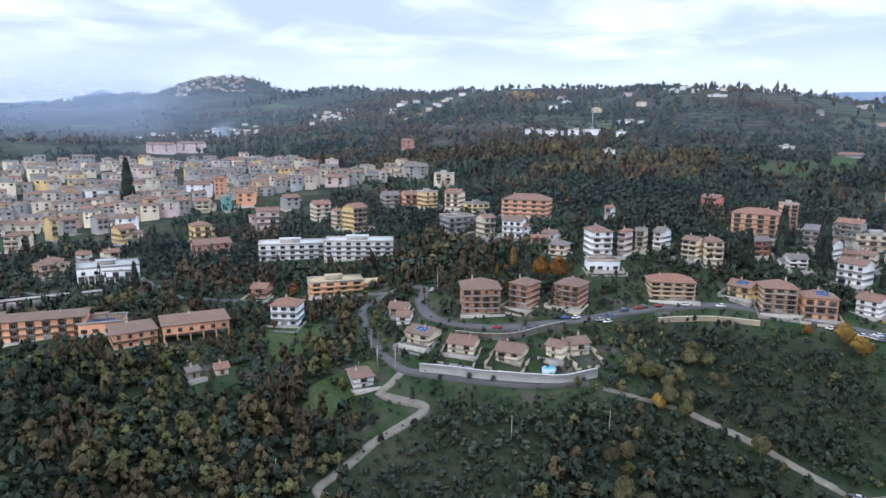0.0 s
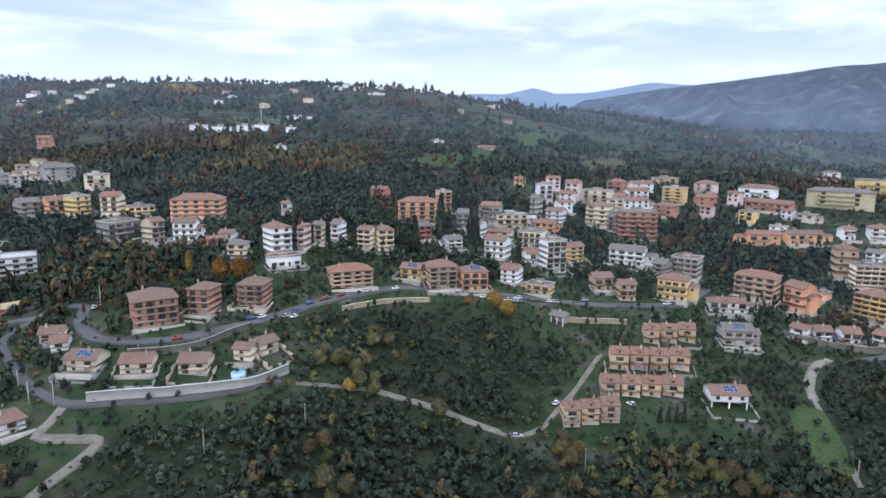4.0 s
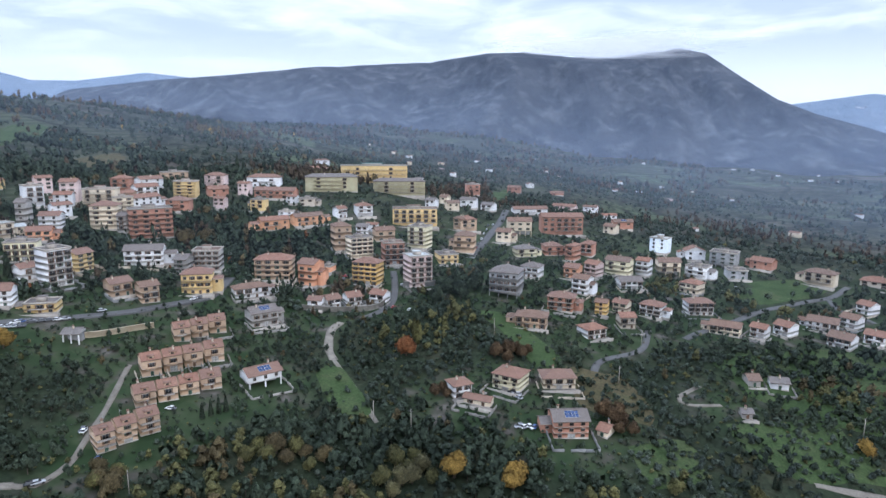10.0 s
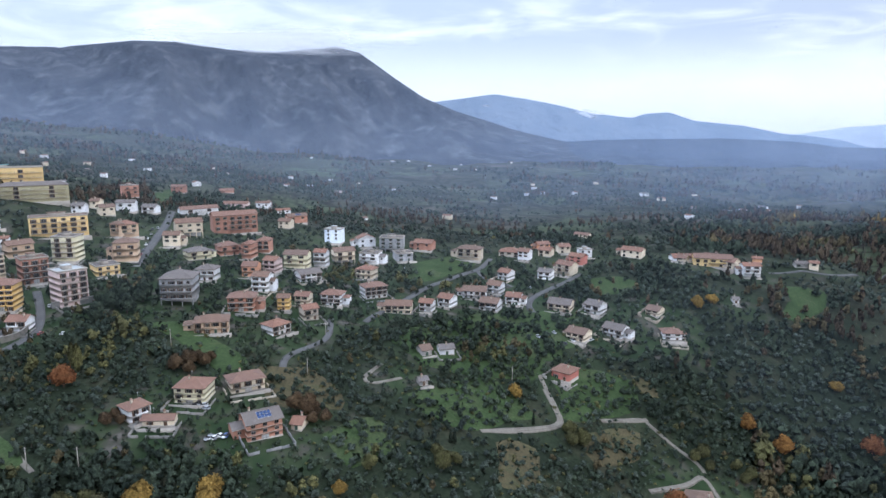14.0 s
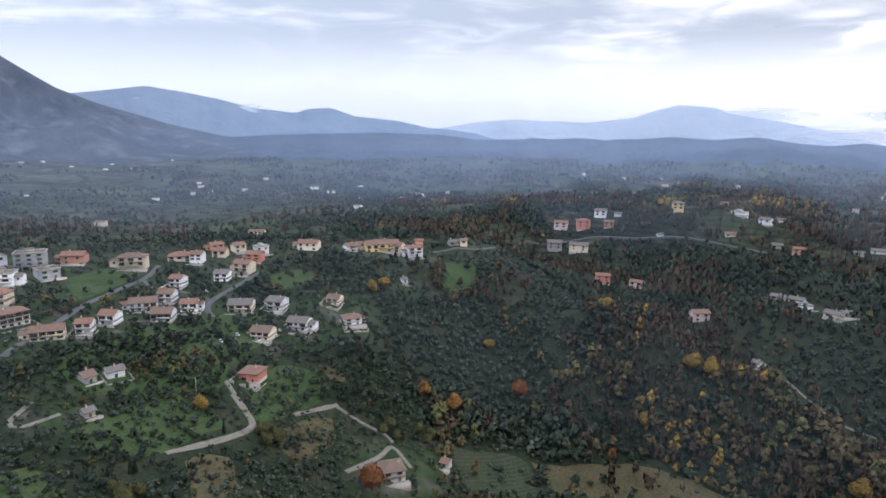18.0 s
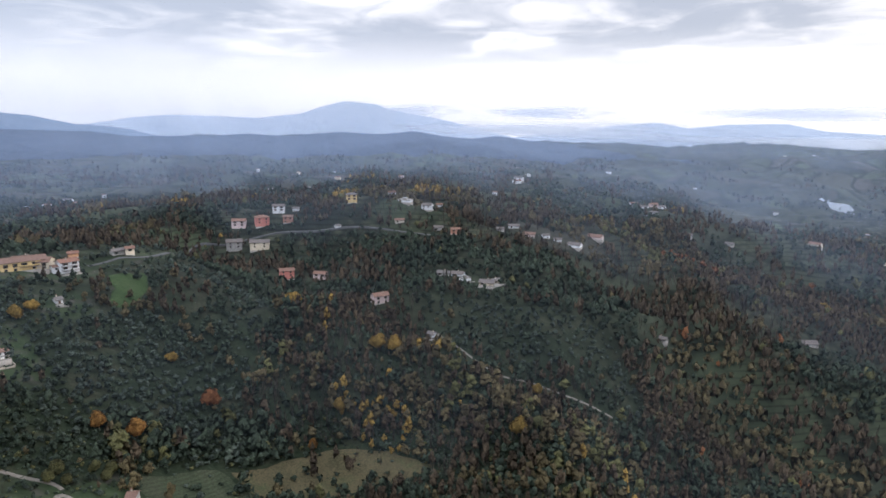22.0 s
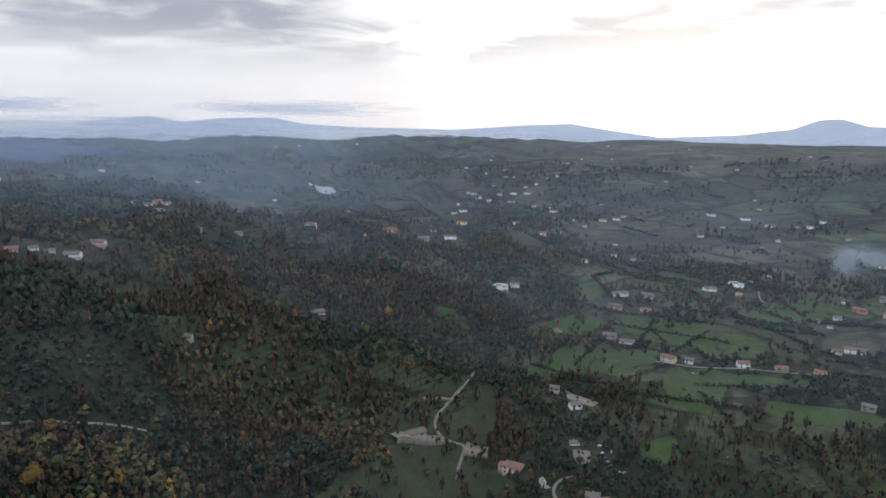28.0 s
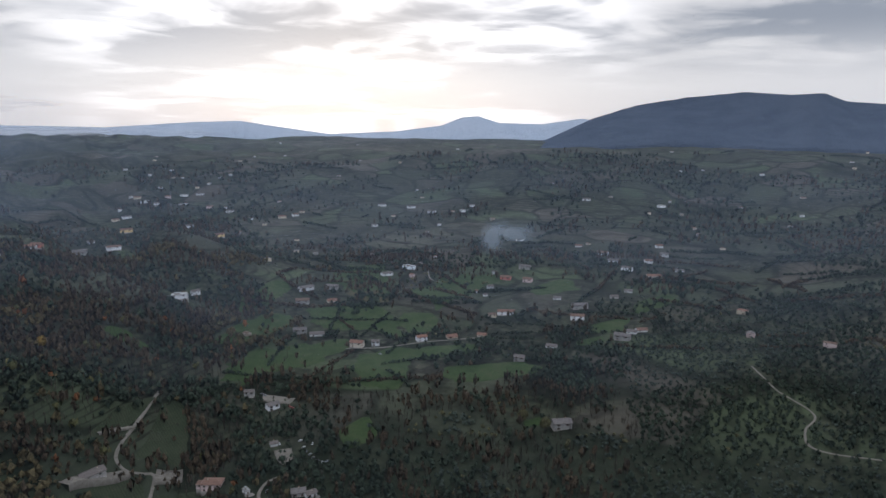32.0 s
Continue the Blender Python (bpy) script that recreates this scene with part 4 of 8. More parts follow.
house(232.2, 832.7, 35.9, 9, 1, 4.1, 207, "white", "fw")
house(78.9, 823.2, 12.0, 9, 1, 4.8, 201, "white", "gk")
house(156.9, 617.4, 8.4, 9, 1, 3.6, 170, "white", "fw")
house(354.6, 684.0, 14.6, 9, 1, 2.8, 219, "white", "fw")
house(476.1, 840.5, 9.4, 9, 1, 5.4, 183, "stone", "gk")
house(400.3, 648.4, 22.0, 9, 1, 2.7, 238, "stone", "gr")
house(385.5, 946.5, 24.1, 10, 1, 2.8, 220, "white", "fk")
house(1958.3, 4382.4, 95.9, 10, 1, 324.8, 222, "white", "gk")
# bearing about 42
house(325.3, 471.1, 8.3, 8.0, 2, 6.4, 231, "yellow", "gr")
house(312.9, 414.7, 11.2, 10, 4, 14.4, 197, "white", "fr", "B")
house(280.5, 386.4, 5.9, 10, 4, 14.8, 241, "stone", "gk")
house(336.8, 413.1, 11.1, 10.0, 4, 14.7, 239, "pink", "gr")
house(326.4, 406.7, 11.4, 9, 3, 8.6, 237, "white", "gr")
house(391.7, 423.7, 14.0, 11.0, 3, 10.4, 246, "brick", "hr", "B")
house(345.8, 395.1, 21.8, 12, 4, 12.2, 243, "cream", "fr", "B")
house(392.3, 395.4, 17.4, 11, 3, 9.1, 202, "white", "gr", "B")
house(413.1, 378.8, 17.2, 11, 5, 13.1, 247, "yellow", "fr", "B")
house(464.9, 392.7, 17.2, 11, 3, 9.8, 254, "pink", "hr", "B")
house(312.9, 354.8, 16.2, 12.0, 5, 15.8, 240, "cream", "hr", "B")
house(379.9, 356.5, 16.4, 11, 3, 8.5, 250, "brick", "hr", "B")
house(316.4, 343.5, 5.6, 10, 4, 11.1, 249, "stone", "gk")
house(323.9, 325.2, 25.8, 13, 6, 19.4, 217, "brick", "fk", "B")
house(289.5, 374.0, 12.1, 10, 3, 8.6, 238, "white", "gr")
house(250.6, 369.0, 22.0, 11, 3, 8.9, 197, "cream", "fw", "B")
house(268.8, 357.1, 13.1, 10, 2, 6.2, 232, "orange", "gr")
house(238.6, 332.2, 15.3, 11, 3, 10.0, 233, "paleyellow", "fk")
house(238.3, 378.8, 13.2, 11, 3, 12.3, 227, "stone", "gr", "B")
house(205.3, 320.4, 12.9, 11, 3, 10.7, 235, "white", "gr")
house(223.9, 338.1, 7.4, 9, 3, 8.8, 229, "cream", "gr")
house(223.1, 305.7, 7.6, 9, 2, 6.4, 191, "white", "gr", "B")
house(228.1, 290.0, 11.9, 12.0, 6, 18.8, 192, "white", "fk", "B")
house(251.2, 300.3, 10.6, 10.0, 4, 9.7, 180, "yellow", "gr")
house(191.9, 285.5, 8.8, 10, 2, 7.3, 240, "white", "gr")
house(198.9, 268.3, 12.9, 10, 2, 4.5, 235, "yellow", "fk", "B")
house(276.4, 285.7, 20.4, 12.0, 3, 8.9, 236, "white", "gk", "B")
house(283.4, 266.4, 6.9, 11, 3, 7.7, 253, "stone", "gk")
house(298.4, 261.1, 15.2, 12, 4, 11.9, 243, "stone", "fb")
house(239.4, 262.8, 10.3, 10, 2, 7.1, 200, "tan", "gr", "B")
house(243.5, 248.6, 8.7, 9.3, 3, 8.7, 205, "tan", "gb", "B")
house(267.7, 241.4, 15.1, 12.0, 3, 11.1, 238, "yellow", "hr", "B")
house(479.0, 351.2, 28.5, 12, 2, 8.5, 248, "white", "hr", "B")
house(452.4, 321.4, 34.2, 11, 2, 7.0, 257, "brick", "gr", "B")
house(420.0, 315.0, 10.8, 10.0, 3, 9.0, 260, "yellow", "fk", "B")
house(492.8, 290.5, 44.7, 12, 4, 13.2, 239, "olive", "hk", "B")
house(528.0, 242.3, 45.9, 12, 4, 12.9, 245, "olive", "hk", "B")
house(571.1, 288.8, 64.4, 13, 4, 16.8, 243, "yellow", "ft", "B")
house(698.5, 436.2, 28.8, 11, 2, 6.8, 258, "pink", "hr")
house(917.9, 557.6, 24.0, 9, 2, 8.6, 226, "white", "hr")
house(391.6, 277.6, 20.7, 10, 2, 7.5, 214, "tangerine", "gr", "B")
house(412.7, 262.3, 22.6, 10, 2, 7.0, 211, "tangerine", "gb", "B")
house(417.5, 286.8, 11.2, 8.0, 2, 3.4, 245, "white", "fk")
house(440.4, 250.2, 7.9, 8.5, 2, 7.4, 207, "white", "gr", "B")
house(455.3, 238.6, 12.6, 10, 3, 8.8, 225, "white", "hr", "B")
house(464.4, 199.7, 34.7, 13, 4, 14.1, 247, "yellow", "fb", "B")
house(391.8, 222.4, 11.7, 12, 4, 17.5, 224, "tan", "hb")
house(423.9, 225.1, 8.7, 9, 2, 5.8, 258, "white", "gk")
house(424.3, 205.6, 14.2, 10, 2, 8.2, 225, "tan", "gb")
house(387.4, 205.5, 15.9, 11, 5, 14.3, 220, "cream", "fk", "B")
house(387.1, 181.3, 13.7, 12.0, 4, 14.5, 233, "brick", "fb", "B")
house(423.0, 180.7, 14.2, 12, 5, 15.6, 273, "paleyellow", "fk", "B")
house(345.1, 181.8, 16.2, 11, 5, 13.8, 267, "strongyellow", "hr", "B")
house(358.5, 149.8, 14.4, 13.0, 6, 19.1, 226, "pink", "fw", "B")
house(315.6, 227.4, 21.3, 13.0, 4, 12.4, 248, "tan", "hr", "B")
house(321.0, 207.9, 11.2, 11.0, 3, 13.3, 273, "orange", "gr")
house(346.8, 210.2, 6.2, 9, 1, 3.7, 265, "orange", "fk")
house(407.8, 150.0, 13.4, 14, 2, 6.2, 235, "yellow", "fk")
house(434.7, 148.8, 14.1, 12.0, 3, 12.9, 262, "tan", "hb", "B")
house(482.8, 161.2, 13.2, 11.0, 3, 9.7, 230, "tan", "hr", "B")
house(522.1, 210.6, 8.8, 9, 2, 6.1, 274, "white", "gk")
house(548.3, 208.2, 7.3, 9, 2, 6.3, 275, "cream", "gb")
house(532.3, 192.3, 10.9, 9, 2, 7.0, 234, "cream", "gb")
house(564.4, 190.1, 14.5, 9, 2, 8.1, 269, "white", "gk")
house(754.8, 246.4, 16.2, 10, 3, 13.7, 232, "brick", "fr", "B")
house(576.3, 175.7, 11.8, 10, 2, 5.8, 279, "white", "gk", "B")
house(363.2, 99.3, 17.3, 16.0, 4, 15.6, 270, "concrete", "hk", "BP")
house(286.8, 220.1, 18.5, 9.0, 2, 5.8, 217, "white", "hb", "B")
house(260.4, 192.8, 13.3, 11, 2, 7.3, 213, "stone", "gk", "S")
house(209.2, 156.1, 13.9, 10.0, 2, 5.7, 211, "white", "gr", "SP")
house(188.2, 237.5, 6.9, 7.4, 1, 4.2, 246, "white", "gk", "P")
house(220.6, 208.5, 6.9, 9.20978, 2, 6.5, 219, "tan", "gr", "BD")
house(229.4, 206.2, 7.0, 9.30996, 2, 6.3, 220, "tan", "gr", "BD")
house(238.7, 203.9, 7.4, 9.77308, 2, 6.3, 221, "tan", "gr", "BD")
house(189.6, 195.8, 7.3, 9.67443, 2, 6.9, 216, "tan", "gr", "BD")
house(197.4, 192.2, 7.1, 9.41931, 2, 6.9, 218, "tan", "gr", "BD")
house(205.4, 188.8, 7.2, 9.48762, 2, 6.6, 219, "tan", "gr", "BD")
house(214.3, 185.6, 7.7, 10, 2, 6.4, 221, "tan", "gr", "BD")
house(172.2, 181.9, 7.2, 9.56681, 2, 5.4, 215, "tan", "gr", "BD")
house(179.2, 177.9, 6.8, 9.01056, 2, 5.6, 217, "tan", "gr", "BD")
house(187.0, 174.8, 6.9, 9.08784, 2, 5.2, 219, "tan", "gr", "BD")
house(195.0, 171.2, 7.6, 10, 2, 5.0, 221, "tan", "gr", "BD")
house(146.5, 173.4, 5.8, 7.66541, 3, 6.9, 206, "tan", "gr", "BD")
house(153.5, 171.3, 6.1, 8.03925, 3, 6.7, 208, "tan", "gr", "BD")
house(160.7, 168.7, 6.5, 8.68496, 3, 6.8, 210, "tan", "gr", "BD")
house(239.6, 81.2, 8.0, 8.2, 2, 5.3, 224, "white", "hr", "B")
house(235.1, 74.0, 11.1, 5.0, 1, 2.6, 273, "cream", "gr")
house(251.3, 66.6, 12.0, 11.0, 3, 6.7, 280, "paleyellow", "hr", "B")
# bearing about 62
house(295.9, 186.9, 7.6, 7.6, 2, 5.1, 258, "white", "gr", "B")
house(304.6, 179.4, 8.3, 8.8, 2, 5.1, 212, "white", "gr", "B")
house(314.6, 171.9, 8.0, 10, 2, 5.1, 221, "white", "gr", "B")
house(323.3, 162.9, 8.7, 9.3, 2, 5.3, 270, "white", "gr", "B")
house(263.5, 46.0, 13.9, 10, 2, 5.2, 246, "cream", "hr", "B")
house(228.9, 34.7, 13.0, 11, 3, 7.0, 245, "brick", "gk", "S")
house(235.3, 24.2, 4.0, 6.95646, 1, 2.6, 288, "cream", "gr")
house(324.8, 73.3, 16.3, 11.0, 2, 6.2, 263, "tan", "hb", "B")
# bearing about 76
house(611.8, 141.8, 33.4, 11, 2, 6.0, 241, "white", "gr", "B")
house(766.6, 138.7, 27.8, 11, 2, 6.8, 279, "pink", "gr", "B")
house(537.8, 97.1, 34.7, 13, 4, 15.4, 245, "brick", "gr", "B")
house(504.2, 125.1, 18.9, 12.0, 3, 11.5, 247, "cream", "gb", "P")
house(475.7, 131.3, 11.1, 10, 3, 8.3, 271, "cream", "gb")
house(465.0, 89.4, 13.1, 11, 2, 7.2, 241, "brick", "hr", "B")
house(460.1, 77.3, 6.9, 11, 3, 10.9, 287, "brick", "hr", "B")
house(478.1, 68.3, 8.8, 11, 3, 9.4, 278, "brick", "hr", "B")
house(451.1, 106.3, 15.2, 11, 2, 6.1, 237, "paleyellow", "hk", "B")
house(408.2, 94.4, 12.0, 11, 2, 7.2, 279, "white", "hk", "B")
house(423.8, 69.9, 9.6, 10, 2, 7.4, 279, "orange", "gr")
house(436.1, 58.8, 9.1, 9.6, 3, 8.7, 293, "pink", "gr", "B")
house(451.4, 43.1, 16.4, 11, 3, 10.1, 282, "paleyellow", "gb", "B")
house(462.7, 27.2, 8.8, 8.7, 3, 10.6, 287, "white", "gr", "B")
house(395.6, 59.5, 9.9, 10.0, 3, 9.8, 285, "white", "gb", "B")
house(359.7, 64.6, 14.5, 11.0, 3, 8.3, 270, "brick", "hr", "B")
house(369.0, 42.8, 6.7, 7.0, 3, 7.5, 275, "strongyellow", "gb")
house(380.0, 33.5, 8.3, 8.2, 2, 5.5, 286, "cream", "gr")
house(383.6, 16.6, 12.4, 10.0, 3, 6.9, 286, "white", "hr", "B")
house(358.0, 26.3, 8.4, 8.4, 2, 6.6, 245, "beige", "gr", "B")
house(428.4, 30.8, 14.8, 11, 2, 5.3, 243, "white", "gk", "B")
house(477.4, 9.3, 15.3, 11.0, 3, 10.0, 253, "cream", "gb", "P")
house(531.1, 20.5, 13.3, 11.0, 4, 11.6, 289, "paleblue", "fw")
house(442.5, -3.7, 12.2, 10.0, 2, 7.0, 299, "cream", "hr", "B")
house(580.5, 64.1, 10.6, 10, 2, 6.6, 287, "cream", "gb")
house(625.5, 55.8, 18.3, 10, 2, 7.1, 247, "brick", "gb", "S")
house(774.8, 85.3, 17.4, 9, 2, 6.8, 242, "white", "gr")
house(842.7, 118.6, 17.5, 9, 2, 8.2, 276, "white", "gr")
house(917.2, 239.6, 18.4, 10, 2, 8.8, 274, "brick", "gr")
house(968.4, 185.2, 19.2, 10, 1, 4.1, 250, "brick", "gr")
house(333.6, 39.8, 11.6, 10.0, 2, 5.3, 226, "white", "hr", "B")
house(530.4, -7.7, 14.7, 10, 2, 7.2, 256, "white", "Gr")
house(517.8, -26.6, 18.9, 13.0, 4, 11.9, 283, "concrete", "fk", "P")
house(481.9, -7.7, 14.4, 12, 3, 8.4, 291, "white", "fk", "B")
house(491.7, -36.2, 12.9, 12, 2, 6.3, 257, "concrete", "fk")
house(525.3, -52.9, 15.4, 11, 2, 6.3, 297, "brick", "gr")
house(402.3, -11.4, 14.9, 10.0, 3, 7.8, 249, "white", "hr", "B")
house(500.0, -87.0, 18.9, 11.0, 3, 9.1, 296, "cream", "hb", "B")
house(512.9, -123.3, 17.1, 13.0, 2, 4.1, 293, "beige", "hr")
house(503.8, -132.7, 9.1, 9.6, 3, 7.3, 306, "white", "gr")
house(512.2, -152.9, 10.5, 10, 2, 5.4, 306, "cream", "gr")
house(534.7, -159.4, 10.9, 9, 2, 4.3, 262, "orange", "gr")
house(519.9, -173.2, 9.6, 9.5, 2, 5.8, 267, "cream", "gr")
house(786.9, -282.3, 19.2, 11, 3, 8.7, 309, "cream", "gr")
house(452.0, -104.6, 8.7, 9.6, 2, 5.7, 315, "white", "gr", "B")
house(486.3, -170.9, 11.5, 10, 3, 6.7, 314, "redpaint", "gr")
house(460.0, -152.3, 12.8, 11.0, 3, 8.1, 319, "cream", "gr", "B")
house(451.7, -135.3, 9.8, 10, 2, 5.6, 304, "white", "gk")
house(375.8, -23.4, 15.5, 10.0, 2, 5.0, 281, "cream", "gb", "B")
house(379.9, -40.2, 8.0, 8.2, 2, 5.6, 294, "white", "gr")
house(389.9, -52.9, 8.9, 9.7, 2, 5.7, 307, "white", "gr", "B")
house(409.5, -75.8, 15.4, 11.0, 2, 5.1, 286, "white", "gb", "B")
house(421.8, -91.0, 9.3, 10.0, 2, 5.6, 306, "white", "gb")
house(399.3, -99.4, 9.7, 9.5, 2, 5.4, 295, "white", "gr", "B")
house(385.7, -80.2, 11.6, 11.0, 2, 5.5, 300, "white", "gb", "B")
house(389.8, -127.2, 14.5, 12.0, 2, 5.0, 303, "cream", "gk", "B")
house(386.6, -148.2, 10.3, 11.1, 2, 5.7, 319, "white", "gk", "B")
house(348.9, -124.5, 11.4, 11.0, 2, 4.8, 315, "cream", "gb", "B")
house(317.8, -45.2, 7.6, 7, 1, 3.5, 263, "white", "gk")
house(315.6, -34.5, 5.3, 8, 1, 3.3, 251, "stone", "gb")
# bearing about 90
house(356.7, -150.1, 12.4, 11.0, 2, 5.2, 318, "white", "gk", "B")
house(380.0, -185.8, 8.4, 10, 2, 3.8, 320, "cream", "gb")
house(355.7, -188.5, 11.1, 10, 2, 4.2, 283, "white", "hr")
house(304.9, -102.0, 9.9, 10.8, 1, 4.6, 316, "redpaint", "hr")
house(282.5, -29.5, 4.0, 5, 1, 2.6, 254, "stone", "gk")
house(496.9, -221.4, 16.7, 11, 2, 6.2, 313, "cream", "gr")
house(462.3, -278.1, 23.0, 12, 2, 5.4, 326, "cream", "gr", "B")
house(475.3, -253.1, 7.7, 9, 2, 3.4, 325, "cream", "gr")
# bearing about 133
house(477.8, -256.8, 9.1, 9, 2, 3.2, 282, "brick", "gr")
house(461.7, -273.3, 28.3, 12, 2, 7.0, 290, "yellow", "gr", "B")
house(235.6, -144.6, 11.0, 11, 2, 5.3, 287, "stone", "hb")
house(242.6, -178.2, 4.0, 5, 1, 2.6, 332, "stone", "gr")
# bearing about 196
# bearing about 224
# the school below the arcade
house(-100.1, 255.1, 25.5, 17, 2, 7.6, 153, "orange", "hb", "LP")
house(-120.8, 245.9, 16.0, 16, 2, 6.2, 146, "orange", "hb", "L")
house(-141.8, 259.8, 17.0, 13, 1, 4.6, 161, "orange", "fb", "S")
house(-163.4, 252.8, 34.0, 13, 3, 8.8, 159, "orange", "hb", "L")
house(-199.3, 260.5, 26.0, 12, 3, 8.6, 153, "orange", "hb", "L")
house(-70.0, 277.3, 12.0, 11, 3, 9.2, 184, "paleblue", "hr")
house(-179.5, 341.7, 25.0, 12, 2, 6.0, 166, "white", "fw", "P")
house(-224.3, 362.2, 10.0, 9, 2, 7.0, 168, "cream", "hr")
house(-215.3, 381.5, 7.0, 7, 2, 5.0, 165, "white", "gr")
house(-198.7, 383.6, 8.0, 8, 2, 5.6, 139, "cream", "gr")
house(-275.3, 418.6, 9.0, 9, 3, 8.5, 163, "cream", "gr", "B")
house(-205.6, 420.4, 13.0, 9, 2, 7.2, 166, "cream", "hb", "B")
# more of the new town, close behind one another
house(415.4, 413.4, 19.3, 11, 3, 8.4, 196, "white", "gr")
house(449.7, 350.2, 9.9, 7, 3, 10.2, 264, "pink", "gr")
house(371.0, 395.1, 9.4, 7, 2, 6.8, 245, "tan", "gr", "B")
house(434.7, 362.5, 15.6, 11, 2, 6.4, 216, "brick", "gr")
house(406.6, 340.0, 9.2, 6, 3, 8.4, 261, "pink", "gr")
house(446.8, 287.0, 12.5, 9, 2, 5.6, 254, "beige", "fk")
house(312.4, 389.1, 11.8, 8, 3, 8.4, 193, "white", "gr")
house(432.6, 221.5, 8.5, 6, 2, 5.6, 257, "white", "gr")
house(480.2, 168.7, 8.9, 6, 3, 9.4, 267, "tan", "hb", "B")
house(447.0, 301.2, 8.5, 6, 2, 5.9, 262, "white", "gr")
house(341.1, 441.6, 11.0, 8, 4, 11.5, 203, "pink", "gr")
house(225.1, 358.1, 10.1, 7, 1, 2.8, 236, "brick", "gr")
house(347.8, 373.0, 12.1, 8, 4, 11.5, 208, "cream", "fr", "B")
house(473.0, 441.4, 22.0, 11, 2, 6.7, 203, "tan", "fk", "B")
house(370.5, 374.8, 22.0, 11, 3, 8.5, 193, "white", "gr")
house(55.8, 370.8, 8.9, 6, 1, 2.8, 175, "redpaint", "gr")
house(23.9, 448.4, 15.9, 11, 2, 5.7, 171, "yellow", "fk")
house(503.9, -185.7, 10.7, 7, 2, 6.8, 270, "white", "fw")
# the ridge beyond the ravine
house(476.3, -256.6, 15.9, 11, 1, 2.8, 274, "white", "gr")
house(468.0, -279.2, 19.0, 11, 2, 5.6, 306, "yellow", "gb")
house(444.0, -294.8, 12.8, 9, 3, 8.4, 280, "white", "gr", "B")
house(470.0, -315.4, 7.2, 6, 1, 3.4, 304, "tangerine", "gr")
house(449.3, -339.3, 9.0, 6, 1, 3.4, 282, "stone", "gk")
house(444.4, -345.7, 6.3, 6, 2, 5.6, 303, "cream", "gr")
house(497.0, -521.0, 14.3, 10, 3, 8.4, 326, "pink", "gr")
house(475.7, -535.1, 14.2, 10, 3, 10.2, 308, "redpaint", "hr")
house(473.6, -558.2, 12.7, 9, 3, 8.4, 326, "white", "gk")
house(476.5, -492.1, 15.3, 11, 3, 9.6, 316, "stone", "gk")
house(453.1, -503.0, 19.0, 11, 3, 8.4, 323, "cream", "gk")
house(390.3, -468.8, 13.2, 9, 3, 8.4, 315, "redpaint", "gr")
house(397.5, -254.5, 4.0, 6, 1, 2.8, 283, "white", "gk")
house(361.8, -479.9, 12.1, 8, 2, 6.1, 343, "pink", "gr")
house(265.2, -433.3, 12.4, 9, 2, 6.5, 304, "pink", "gr")
house(411.3, -609.1, 11.6, 8, 3, 9.7, 321, "yellow", "hk")
house(458.4, -569.4, 7.5, 6, 1, 3.4, 325, "white", "gk")
house(454.0, -549.8, 10.2, 7, 2, 6.8, 325, "brick", "gr")
house(351.7, -613.3, 10.1, 7, 1, 3.4, 320, "beige", "gr")
house(333.5, -640.4, 11.4, 8, 2, 5.6, 358, "white", "gk")
house(358.3, -725.3, 7.7, 6, 1, 3.2, 330, "white", "gr")
house(304.7, -613.5, 9.8, 7, 1, 3.4, 334, "stone", "gk")
house(279.8, -605.5, 10.1, 7, 2, 5.7, 326, "brick", "gr")
house(362.4, -640.6, 14.5, 10, 1, 2.8, 356, "white", "fw")
house(218.0, -656.8, 12.6, 9, 1, 2.8, 346, "pink", "gr")
house(201.5, -667.2, 7.7, 6, 1, 3.4, 327, "white", "gk")
house(163.9, -724.7, 15.9, 11, 1, 2.8, 8, "pink", "gr")
house(173.9, -673.9, 13.8, 10, 1, 3.4, 6, "white", "gk")
house(233.9, -508.8, 10.8, 8, 1, 2.8, 351, "white", "gk")
house(222.5, -504.1, 8.9, 6, 1, 2.8, 312, "white", "fw")
house(202.3, -499.6, 13.0, 9, 1, 2.8, 358, "cream", "gk")
house(194.6, -505.9, 7.9, 6, 1, 2.8, 315, "cream", "gk")
house(245.3, -503.4, 10.4, 7, 1, 2.8, 348, "stone", "gk")
house(470.3, -1329.2, 18.8, 11, 2, 6.7, 7, "white", "gk")
house(146.5, -1044.8, 14.2, 10, 1, 3.4, 358, "white", "gk")
house(207.3, -1236.7, 13.8, 10, 2, 5.7, 330, "white", "gr")
house(175.9, -1266.8, 15.1, 11, 2, 6.8, 333, "pink", "gr")
house(452.7, -725.3, 10.1, 7, 1, 3.4, 338, "white", "gk")
house(437.4, -742.8, 10.2, 7, 1, 3.4, 310, "white", "gr")
house(962.9, -1247.6, 18.6, 11, 2, 6.3, 307, "white", "gk")
house(238.7, -667.6, 11.2, 8, 1, 2.8, 335, "white", "gk")
house(248.3, -651.3, 8.8, 6, 1, 2.8, 339, "stone", "gk")
house(163.2, -1277.6, 15.2, 11, 2, 5.6, 333, "white", "gk")
house(1283.1, -858.9, 18.2, 11, 2, 6.8, 329, "white", "gk")
house(1159.5, -699.3, 18.1, 11, 1, 3.4, 326, "white", "fw")
house(1138.6, -727.2, 12.8, 9, 2, 5.6, 273, "white", "gr")
house(1495.1, -693.2, 19.0, 11, 2, 6.7, 265, "white", "gk")
house(1413.3, -697.3, 16.1, 11, 2, 6.2, 271, "cream", "gr")
